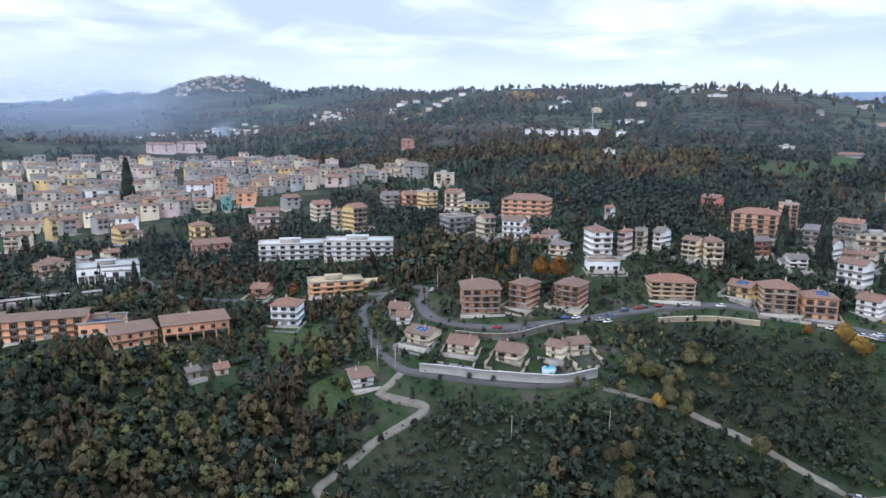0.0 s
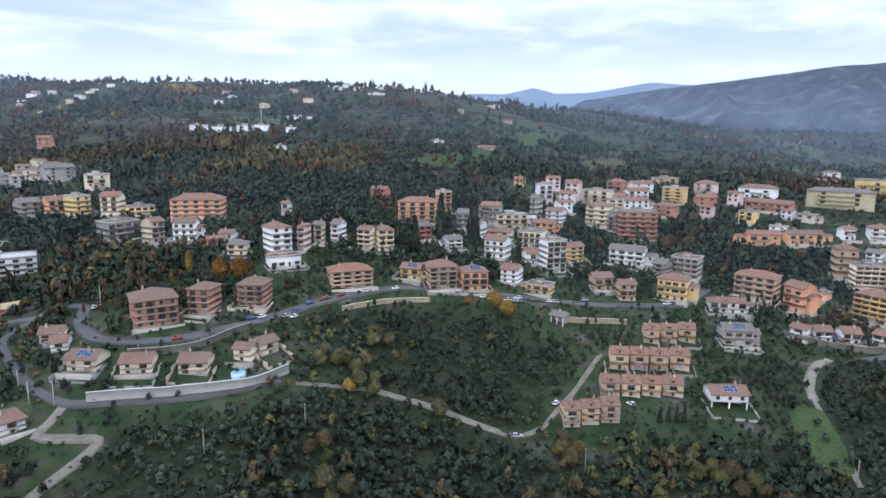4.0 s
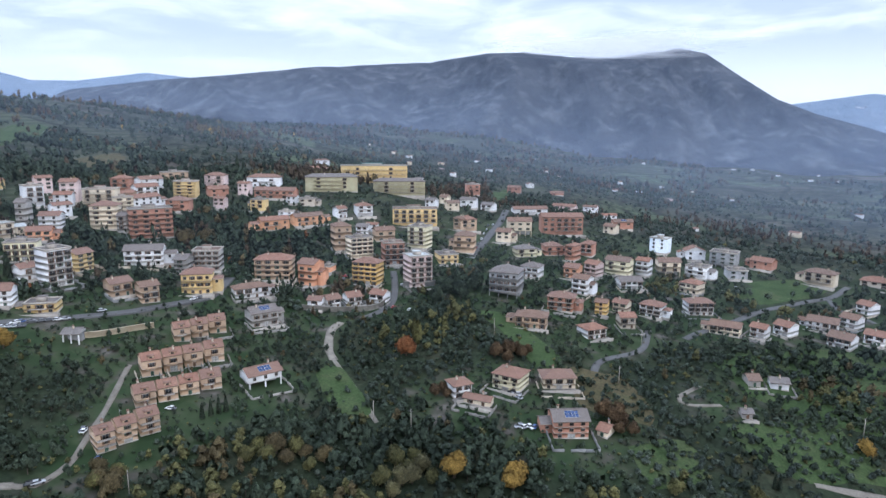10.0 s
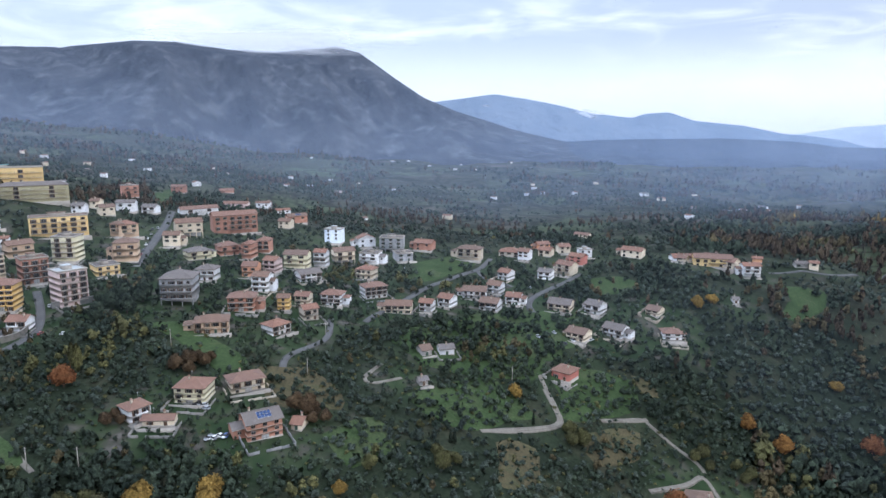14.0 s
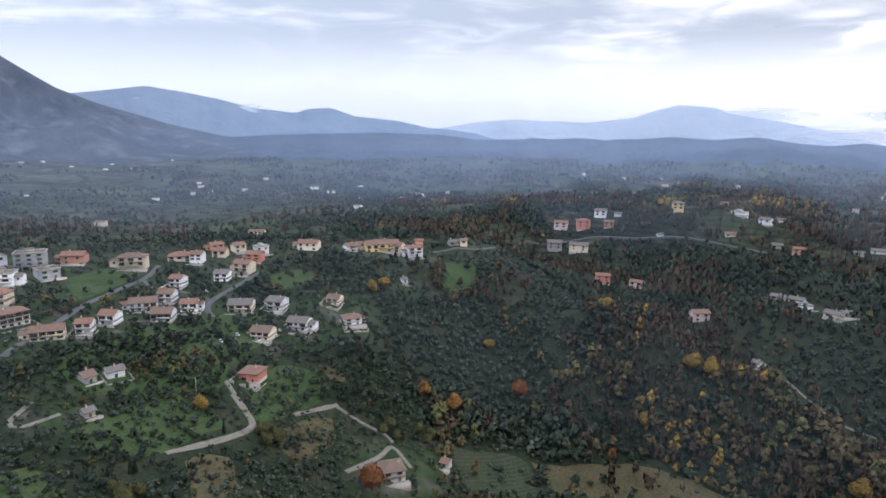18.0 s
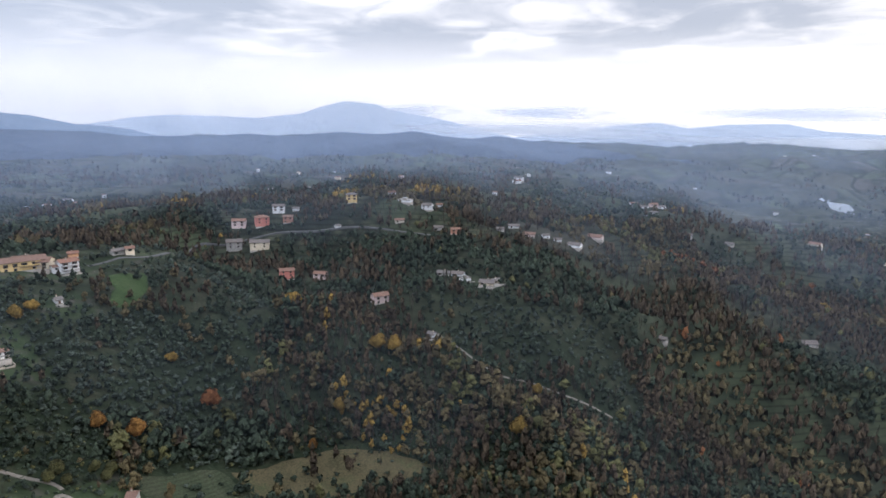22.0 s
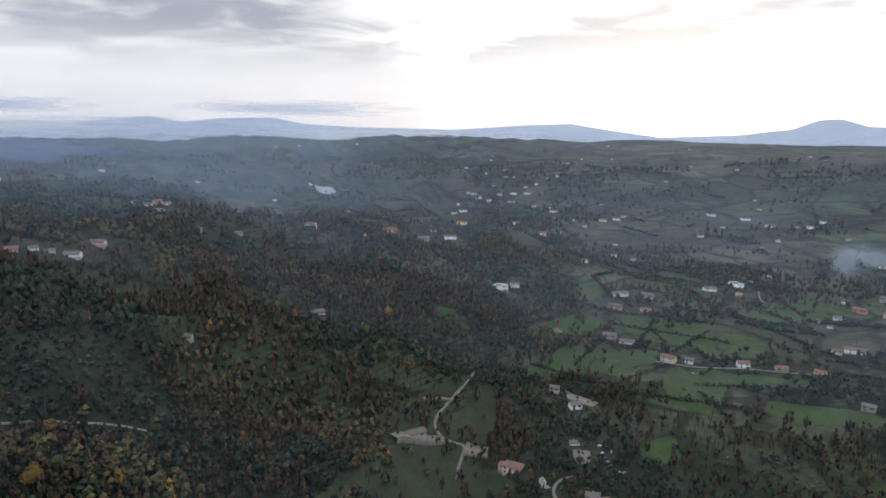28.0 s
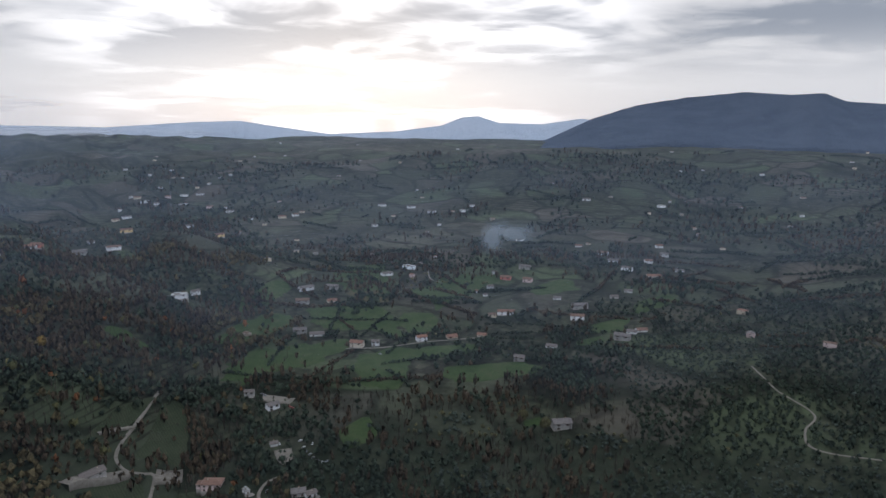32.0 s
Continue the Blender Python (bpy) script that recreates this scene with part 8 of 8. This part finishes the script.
single_tree(174.5, 82.7, 5.9, "round", "straw")
single_tree(181.2, 82.6, 7.0, "round", "straw")
single_tree(178.0, 88.5, 8.0, "round", "olivegold")
single_tree(189.9, 78.4, 6.9, "round", "straw")
single_tree(183.2, 79.6, 7.0, "round", "straw")
single_tree(185.5, 73.3, 5.8, "round", "olivegold")
single_tree(190.8, 67.7, 9.7, "round", "yellow")
single_tree(250.1, 25.8, 8.0, "round", "rustbrown")
single_tree(247.4, 19.6, 8.1, "round", "rustbrown")
single_tree(254.1, 20.4, 5.8, "round", "rustbrown")
single_tree(242.1, 13.9, 5.7, "round", "rustbrown")
single_tree(245.6, 17.3, 4.4, "round", "rustbrown")
single_tree(240.9, 18.6, 5.1, "round", "rustbrown")
single_tree(192.3, 47.2, 8.8, "round", "yellow")
single_tree(198.9, 7.2, 5.3, "round", "yellow")
single_tree(267.6, 119.3, 9.2, "round", "rust")
single_tree(280.8, -72.6, 7.7, "round", "yellow")
single_tree(262.9, -94.1, 6.4, "round", "olivegold")
single_tree(256.3, -92.4, 7.2, "round", "olivegold")
single_tree(258.2, -98.9, 7.0, "round", "olivegold")
single_tree(222.4, -35.3, 5.7, "round", "olivegold")
single_tree(224.8, -28.9, 6.4, "round", "olivegold")
single_tree(218.2, -30.0, 7.7, "round", "olivegold")
single_tree(213.0, -3.0, 6.4, "round", "olivegold")
single_tree(186.1, 82.6, 6.6, "round", "olivegold")
single_tree(192.9, 82.7, 6.5, "round", "olivegold")
single_tree(189.4, 88.5, 8.0, "round", "olivegold")
single_tree(191.0, 67.2, 10.2, "round", "yellow")
single_tree(226.2, -365.1, 13.0, "round", "yellow")
single_tree(218.0, -371.2, 13.0, "round", "yellow")
single_tree(318.3, -389.5, 13.0, "round", "yellow")
single_tree(321.3, -273.6, 7.8, "round", "yellow")
single_tree(290.6, -199.5, 10.0, "round", "orange")
single_tree(260.9, -161.8, 5.5, "round", "olivegold")
single_tree(267.7, -162.1, 7.5, "round", "olivegold")
single_tree(264.6, -156.1, 6.3, "round", "olivegold")
single_tree(258.3, -178.8, 6.0, "round", "olivegold")
single_tree(262.3, -184.3, 6.6, "round", "olivegold")
single_tree(265.0, -178.1, 6.3, "round", "olivegold")
single_tree(279.8, -212.7, 11.4, "round", "orange")
single_tree(263.0, -92.9, 7.1, "round", "olivegold")
single_tree(256.2, -93.2, 5.7, "round", "olivegold")
single_tree(259.9, -98.9, 7.5, "round", "olivegold")
single_tree(282.3, -266.2, 11.7, "round", "rust")
single_tree(387.0, -220.6, 9.6, "round", "yellow")
single_tree(220.3, -309.0, 9.5, "round", "yellow")
single_tree(232.1, -131.0, 12.4, "round", "rust")
single_tree(392.9, -234.4, 8.2, "round", "yellow")
single_tree(122.8, -399.0, 9.4, "round", "yellow")
single_tree(218.2, -278.7, 7.0, "round", "orange")
single_tree(-77.7, -834.9, 13.0, "round", "yellow")
single_tree(116.6, -344.8, 13.0, "round", "yellow")
single_tree(-150.2, -778.1, 13.0, "round", "yellow")
single_tree(-478.7, -380.0, 13.0, "round", "straw")
single_tree(-477.8, -352.2, 13.0, "round", "straw")
single_tree(672.8, 480.1, 6.5, "cypress", "dark")
single_tree(641.8, 468.3, 5.5, "cypress", "dark")
single_tree(567.0, 439.6, 5.0, "cypress", "dark")
single_tree(547.7, 431.9, 5.5, "cypress", "dark")
single_tree(186.6, 353.2, 6.3, "cypress", "dark")
single_tree(219.0, 315.4, 4.1, "cypress", "dark")
single_tree(-18.1, 253.9, 2.1, "cypress", "dark")
single_tree(159.4, 333.4, 7.2, "cypress", "dark")
single_tree(191.3, 362.0, 8.7, "cypress", "dark")
single_tree(206.3, 346.8, 9.3, "cypress", "dark")
single_tree(-269.3, 554.0, 12.9, "cypress", "dark")
single_tree(-158.8, 327.0, 4.5, "cypress", "dark")
single_tree(-160.9, 300.1, 3.0, "cypress", "dark")
single_tree(367.4, 118.5, 11.8, "round", "dark")
single_tree(367.0, 127.4, 11.8, "round", "dark")
single_tree(352.6, 129.2, 10.1, "round", "dark")
single_tree(338.5, 132.5, 9.8, "round", "dark")
single_tree(350.1, 121.3, 10.7, "round", "dark")
single_tree(237.8, -35.6, 1.9, "cypress", "dark")
single_tree(238.1, -37.2, 1.9, "cypress", "dark")
single_tree(263.1, -76.6, 1.8, "cypress", "dark")
single_tree(177.0, 160.6, 2.0, "cypress", "dark")
single_tree(179.8, 159.0, 2.1, "cypress", "dark")
single_tree(182.8, 157.9, 2.1, "cypress", "dark")
single_tree(185.2, 156.6, 2.1, "cypress", "dark")


# ---------- castle, arches, pool, mast ----------
def castle(x, y, facing):
    th = new("castle")
    th.matrix_world = pose(x, y, float(ground(x, y)), 0, 0, 180 - facing)
    tagged(th, "ruined grey stone castle with a square tower", "castle")
    st = WALLS["stone"][0]
    tower = ring_block("tower", 9, 9, [(-8, 0.5, 0), (0, 0.3, 0), (17, 0, 0), (17.05, 0.35, 0), (18.6, 0.35, 0)], [st, st])
    tw = part("tower", tower, th, at=(0, 2, 0))
    for k in range(4):
        part("merlon", Shape().box(-0.8, 0.8, -0.3, 0.3, 0, 1.1).mesh("merlon", [st]), tw, at=(-3.6 + 2.4 * k, -0.1, 18.6))
    part("curtain_wall", ring_block("curtain_wall", 34, 3, [(-12, 0.6, 0), (5.5, 0, 0)], [st, st]), th, at=(-6, -6, 0))
    part("keep", ring_block("keep", 16, 12, [(-8, 0.3, 0), (9, 0, 0)], [st, st]), th, at=(-15, 1, 0))
    HOUSES.append((x, y, 40, 16, facing))


castle(-522.0, 735.0, 145)


def arcade(x, y, length, height, facing, n, wall):
    """A long retaining wall with a row of blind arches, each arch a part of its own."""
    th = new("arcade_wall")
    th.matrix_world = pose(x, y, float(ground(x, y)), 0, 0, 180 - facing)
    tagged(th, "long grey stone retaining wall with blind arches", "wall")
    part("wall", ring_block("wall", length, 3, [(-5, 0.1, 0), (height, 0, 0), (height, 0.25, 1), (height + 0.4, 0.25, 1)], [WALLS[wall][0], CONCRETE_TRIM]), th)
    w = length / n * 0.62
    xs = [-w / 2 - 0.3, -w / 2, -w * 0.3, w * 0.3, w / 2, w / 2 + 0.3]
    zs = [0, height * 0.45, height * 0.62, height * 0.74, height * 0.84]
    depth = [[0.12 if i in (0, 4) or j == 3 or (j == 2 and i in (1, 3)) else 0.02 for j in range(4)] for i in range(5)]
    mat = [[0 if d > 0.1 else 1 for d in row] for row in depth]
    arch = relief("arch", xs, zs, depth, mat, [CONCRETE_TRIM, WALLS["concrete"][0]])
    for k in range(n):
        part("arch", arch, th, at=(-length / 2 + length * (k + 0.5) / n, -0.11, 0.1))


arcade(-185.1, 297.1, 46, 5.2, 148, 9, "stone")


def pool(x, y):
    th = new("swimming_pool")
    th.matrix_world = pose(x, y, float(ground(x, y)) + 0.2, 0, 0, 35)
    tagged(th, "round light blue garden swimming pool", "pool")
    n = 18
    ring = [(3.2 * math.cos(2 * math.pi * k / n), 2.2 * math.sin(2 * math.pi * k / n)) for k in range(n)]
    v = [(a * q, b * q, z) for q, z in ((1, -2), (1, 1.0), (0.94, 1.0), (0.94, 0.8), (0.02, 0.8)) for a, b in ring]
    f = grid_faces(5, n, True)
    me = mesh_np("rim", v[:4 * n], f[:3 * n], paint("pool_liner", (0.55, 0.68, 0.74)))
    part("rim", me, th)
    part("water", mesh_np("water", v[3 * n:], grid_faces(2, n, True), paint("pool_water", (0.18, 0.48, 0.62))), th, "light blue water")


pool(39.9, 229.6)


def mast(x, y, tall):
    th = new("radio_mast")
    th.matrix_world = pose(x, y, float(ground(x, y)), 0, 0, 20)
    tagged(th, "tall white lamp mast with a round head", "mast")
    part("pole", ring_block("pole", 0.6, 0.6, [(-1, 0.2, 0), (tall * 0.5, 0.05, 0), (tall, -0.1, 0)], [METAL_MAT, METAL_MAT]), th)
    part("head", ring_block("head", 2.6, 2.6, [(0, -0.6, 0), (0.5, 0, 0), (1.2, 0, 0), (1.6, -0.7, 0)], [METAL_MAT, METAL_MAT]), th, at=(0, -1, tall))


mast(173.2, 772.8, 26)


def pole_line(*places):
    """Wooden power poles beside the tracks."""
    for x, y in places:
        th = new("utility_pole")
        th.matrix_world = pose(x, y, float(ground(x, y)), 0, 0, rng.uniform(0, 180))
        tagged(th, "grey concrete utility pole beside the track", "pole", "utility poles")
        part("pole", ring_block("pole", 0.28, 0.28, [(-1, 0, 0), (8.5, -0.05, 0)], [CONCRETE_TRIM, CONCRETE_TRIM]), th)
        part("crossarm", Shape().box(-0.9, 0.9, 0.05, 0.2, 7.6, 7.8).mesh("crossarm", [RAIL_MAT]), th)


pole_line((-24.6, 236.7), (-27.9, 244.9), (-2.3, 309.5), (-17.5, 233.8), (23.0, 198.2), (55.8, 201.4), (209.6, 107.5), (284.5, 23.4), (-49.5, 180.3), (294.8, -74.4), (338.0, 17.5), (209.8, 91.7), (135.8, 152.9), (306.2, 87.6))

# ---------- woods and groves ----------
plant(120, 330, 4.7, 60, 0.22, "close", True, 101, 0.98)
plant(330, 520, 5.6, 21, 0.36, "nearby", False, 102, 1.2)
plant(520, 960, 7.4, 9, 0.5, "mid-distance", False, 103, 1.28)
plant(960, 1750, 13.0, 7, 0.6, "distant", False, 104, 1.5)
plant(1750, 2900, 20.0, 5, 1.0, "far", False, 105, 1.5)
plant(130, 380, 5.4, 8, 0.5, "rough", False, 106, 0.5, 0.6, "olive")
plant(130, 380, 5.4, 8, 0.5, "rough", False, 107, 0.58, 0.6, "dark")
plant(130, 380, 8.5, 8, 0.5, "rough", False, 108, 0.5, 0.6, "olivegold")
plant(200, 480, 7.0, 9, 0.55, "rough", False, 110, 0.9, 0.9, "dark")


def hedgerows(count, b0, b1, r0, r1, seed, kind, n, leaf):
    """Lines of trees and bushes between the fields."""
    g = np.random.RandomState(seed)
    rows = []
    for _ in range(count):
        b, r = g.uniform(b0, b1), math.sqrt(g.uniform(r0 * r0, r1 * r1))
        x, y = polar(b, r)
        turn, bend = radians(b) + g.choice((0.35, 1.5, 1.75, 2.6)) + g.normal() * 0.15, g.normal() * 0.004
        for _ in range(int(g.uniform(14, 46))):
            turn += bend
            x, y = x + math.sin(turn) * g.uniform(2.6, 5.2), y + math.cos(turn) * g.uniform(2.6, 5.2)
            s = g.uniform(0.5, 1.15) * (1.0 if r < 1000 else 1.3)
            if not (abs(x) < 985 and abs(y) < 985 and OCC[cell(x), cell(y)] == 1):
                rows.append((x + g.normal() * 0.8, y + g.normal() * 0.8, 2.6 * s, 5.6 * s, g.uniform(0, 6.28)))
    stand("hedgerow", "%s hedges and tree lines between fields" % TREE_WORDS[kind], kind, np.array(rows), n, leaf, "round", False)


hedgerows(70, 203, 262, 680, 1500, 61, "dark", 12, 0.5)
hedgerows(40, 203, 262, 680, 1500, 62, "brown", 12, 0.5)
hedgerows(70, 196, 262, 1500, 3000, 63, "dark", 8, 0.85)
hedgerows(50, 110, 200, 900, 2200, 64, "dark", 8, 0.85)


# ---------- evening haze, imitated by added see-through sheets over the land ---
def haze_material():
    mt, nt, bs = mat_new("haze_veil")
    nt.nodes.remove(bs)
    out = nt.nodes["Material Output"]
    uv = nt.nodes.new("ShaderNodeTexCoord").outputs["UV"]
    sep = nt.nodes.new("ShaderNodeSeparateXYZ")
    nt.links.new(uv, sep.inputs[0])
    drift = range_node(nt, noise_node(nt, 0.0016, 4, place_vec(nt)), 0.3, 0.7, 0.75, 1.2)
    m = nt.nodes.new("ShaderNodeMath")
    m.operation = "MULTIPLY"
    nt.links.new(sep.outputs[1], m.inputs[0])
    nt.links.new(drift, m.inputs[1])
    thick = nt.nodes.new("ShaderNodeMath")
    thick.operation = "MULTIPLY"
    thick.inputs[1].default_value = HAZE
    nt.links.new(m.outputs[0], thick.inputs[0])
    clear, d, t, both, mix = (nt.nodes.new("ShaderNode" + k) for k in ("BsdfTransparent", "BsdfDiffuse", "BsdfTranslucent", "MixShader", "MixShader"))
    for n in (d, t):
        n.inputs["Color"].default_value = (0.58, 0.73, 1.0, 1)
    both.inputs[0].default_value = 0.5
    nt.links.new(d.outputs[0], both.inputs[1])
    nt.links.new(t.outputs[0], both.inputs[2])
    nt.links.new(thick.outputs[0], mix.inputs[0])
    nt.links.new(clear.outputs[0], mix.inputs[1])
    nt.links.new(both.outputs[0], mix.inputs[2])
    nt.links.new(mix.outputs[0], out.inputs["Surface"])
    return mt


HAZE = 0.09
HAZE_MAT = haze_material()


# curved translucent sheet, faded at foot and top, standing in for haze
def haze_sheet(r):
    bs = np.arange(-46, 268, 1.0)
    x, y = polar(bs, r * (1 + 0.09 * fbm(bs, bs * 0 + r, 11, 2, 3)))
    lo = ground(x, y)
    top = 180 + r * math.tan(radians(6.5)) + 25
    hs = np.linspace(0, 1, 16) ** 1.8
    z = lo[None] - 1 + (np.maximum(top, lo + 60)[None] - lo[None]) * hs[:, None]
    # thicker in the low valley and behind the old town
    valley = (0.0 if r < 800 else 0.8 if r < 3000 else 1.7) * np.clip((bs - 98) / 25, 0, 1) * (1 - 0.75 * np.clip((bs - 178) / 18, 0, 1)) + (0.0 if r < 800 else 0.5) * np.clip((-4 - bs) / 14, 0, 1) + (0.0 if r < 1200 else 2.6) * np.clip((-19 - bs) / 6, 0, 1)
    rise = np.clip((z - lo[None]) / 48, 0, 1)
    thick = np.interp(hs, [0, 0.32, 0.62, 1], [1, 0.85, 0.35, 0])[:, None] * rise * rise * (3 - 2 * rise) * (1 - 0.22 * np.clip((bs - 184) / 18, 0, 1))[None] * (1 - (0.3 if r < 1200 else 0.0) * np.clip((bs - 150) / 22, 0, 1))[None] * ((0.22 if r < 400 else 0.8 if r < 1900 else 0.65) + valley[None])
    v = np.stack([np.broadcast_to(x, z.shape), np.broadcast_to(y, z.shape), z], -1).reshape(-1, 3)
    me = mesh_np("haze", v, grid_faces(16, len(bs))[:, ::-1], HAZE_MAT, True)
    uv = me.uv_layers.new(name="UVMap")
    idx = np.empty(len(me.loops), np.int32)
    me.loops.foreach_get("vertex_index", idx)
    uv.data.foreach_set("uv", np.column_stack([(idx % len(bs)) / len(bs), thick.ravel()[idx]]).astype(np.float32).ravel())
    ob = new("haze_veil", me)
    tagged(ob, "see-through blue sheet imitating haze over the valley", "haze", kind="structure")


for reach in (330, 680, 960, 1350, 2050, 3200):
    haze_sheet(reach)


# ---------- clouds, mist and smoke ----------
def vapour(name, colour, density):
    """Thin cloud: dense in the middle, torn at its edges."""
    mt, nt, bs = mat_new(name)
    nt.nodes.remove(bs)
    out = nt.nodes["Material Output"]
    tc = nt.nodes.new("ShaderNodeTexCoord")
    mid = nt.nodes.new("ShaderNodeVectorMath")
    mid.operation = "SUBTRACT"
    mid.inputs[1].default_value = (0.5, 0.5, 0)
    nt.links.new(tc.outputs["UV"], mid.inputs[0])
    torn = nt.nodes.new("ShaderNodeTexNoise")
    torn.inputs["Scale"].default_value, torn.inputs["Detail"].default_value = 3.0, 6.0
    nt.links.new(tc.outputs["UV"], torn.inputs["Vector"])
    length = nt.nodes.new("ShaderNodeVectorMath")
    length.operation = "LENGTH"
    nt.links.new(mid.outputs[0], length.inputs[0])
    add = nt.nodes.new("ShaderNodeMath")
    add.operation = "MULTIPLY_ADD"
    add.inputs[1].default_value, add.inputs[2].default_value = 0.55, -0.27
    nt.links.new(torn.outputs[0], add.inputs[0])
    total = nt.nodes.new("ShaderNodeMath")
    total.operation = "ADD"
    nt.links.new(length.outputs["Value"], total.inputs[0])
    nt.links.new(add.outputs[0], total.inputs[1])
    fac = range_node(nt, total.outputs[0], 0.12, 0.40, density, 0.0)
    clear, d, t, both, mix = (nt.nodes.new("ShaderNode" + k) for k in ("BsdfTransparent", "BsdfDiffuse", "BsdfTranslucent", "MixShader", "MixShader"))
    for n in (d, t):
        n.inputs["Color"].default_value = (*colour, 1)
    nt.links.new(d.outputs[0], both.inputs[1])
    nt.links.new(t.outputs[0], both.inputs[2])
    nt.links.new(fac, mix.inputs[0])
    nt.links.new(clear.outputs[0], mix.inputs[1])
    nt.links.new(both.outputs[0], mix.inputs[2])
    nt.links.new(mix.outputs[0], out.inputs["Surface"])
    return mt


CLOUD_WHITE = vapour("bright_cloud", (0.95, 0.96, 0.98), 0.85)
CLOUD_GREY = vapour("grey_cloud", (0.62, 0.68, 0.78), 0.8)
SMOKE_MAT = vapour("blue_smoke", (0.72, 0.84, 0.95), 0.40)


def bank(name, label, category, material, bearing, height, reach, wide, tall, lean=0.0):
    """A bank of vapour, bent round the hover point: bearing and height of its middle, size in degrees."""
    u, v = np.meshgrid(np.linspace(0, 1, 20), np.linspace(0, 1, 8))
    b = bearing + (u - 0.5) * wide + lean * (v - 0.5)
    x, y = polar(b, reach * (1 + 0.01 * np.sin(6 * u)))
    z = 180 + reach * np.tan(np.radians(height + (v - 0.5) * tall))
    me = mesh_np(name, np.stack([x, y, z], -1).reshape(-1, 3), grid_faces(8, 20)[:, ::-1], material, True)
    uv = me.uv_layers.new(name="UVMap")
    idx = np.empty(len(me.loops), np.int32)
    me.loops.foreach_get("vertex_index", idx)
    uv.data.foreach_set("uv", np.column_stack([u.ravel()[idx], v.ravel()[idx]]).astype(np.float32).ravel())
    tagged(new(name, me), label, category, kind="structure")


bank("summit_cloud", "grey cloud caught on the mountain top", "cloud", CLOUD_WHITE, 83.0, 6.75, 4200, 27.0, 3.2, 0)
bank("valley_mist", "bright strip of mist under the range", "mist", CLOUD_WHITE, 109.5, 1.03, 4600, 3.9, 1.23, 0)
bank("valley_mist", "bright strip of mist under the range", "mist", CLOUD_WHITE, 100.8, 1.43, 4600, 2.8, 1.20, 0)
bank("lens_cloud", "long grey cloud low over the horizon", "cloud", CLOUD_GREY, 183.2, 0.89, 4950, 24.3, 1.84, 0)
bank("lens_cloud", "small grey cloud low over the horizon", "cloud", CLOUD_GREY, 162.7, 0.90, 4950, 13.1, 1.52, 0)
bank("lens_cloud", "small grey cloud low over the horizon", "cloud", CLOUD_GREY, 150.7, 0.91, 4950, 11.2, 1.60, 0)
bank("horizon_mist", "pale mist along the far hills", "mist", CLOUD_WHITE, 186.8, -1.27, 4450, 42.3, 1.68, 0)
bank("horizon_mist", "pale mist along the far hills", "mist", CLOUD_WHITE, 163.0, -0.56, 4450, 35.1, 1.99, 0)
bank("smoke_plume", "thin blue smoke rising from a garden fire", "smoke", SMOKE_MAT, 228.4, -9.98, 1478, 3.4, 4.6, 1.2)
bank("smoke_plume", "faint drifting smoke over the valley", "smoke", SMOKE_MAT, 230.3, -9.70, 1625, 6.0, 2.6, 1.0)
bank("smoke_plume", "faint drifting smoke over the valley", "smoke", SMOKE_MAT, 227.3, -6.97, 2273, 4.2, 1.6, 0.8)
bank("smoke_plume", "faint smoke over the old quarter", "smoke", SMOKE_MAT, -18.5, -0.26, 1150, 2.6, 2.93, 0.6)
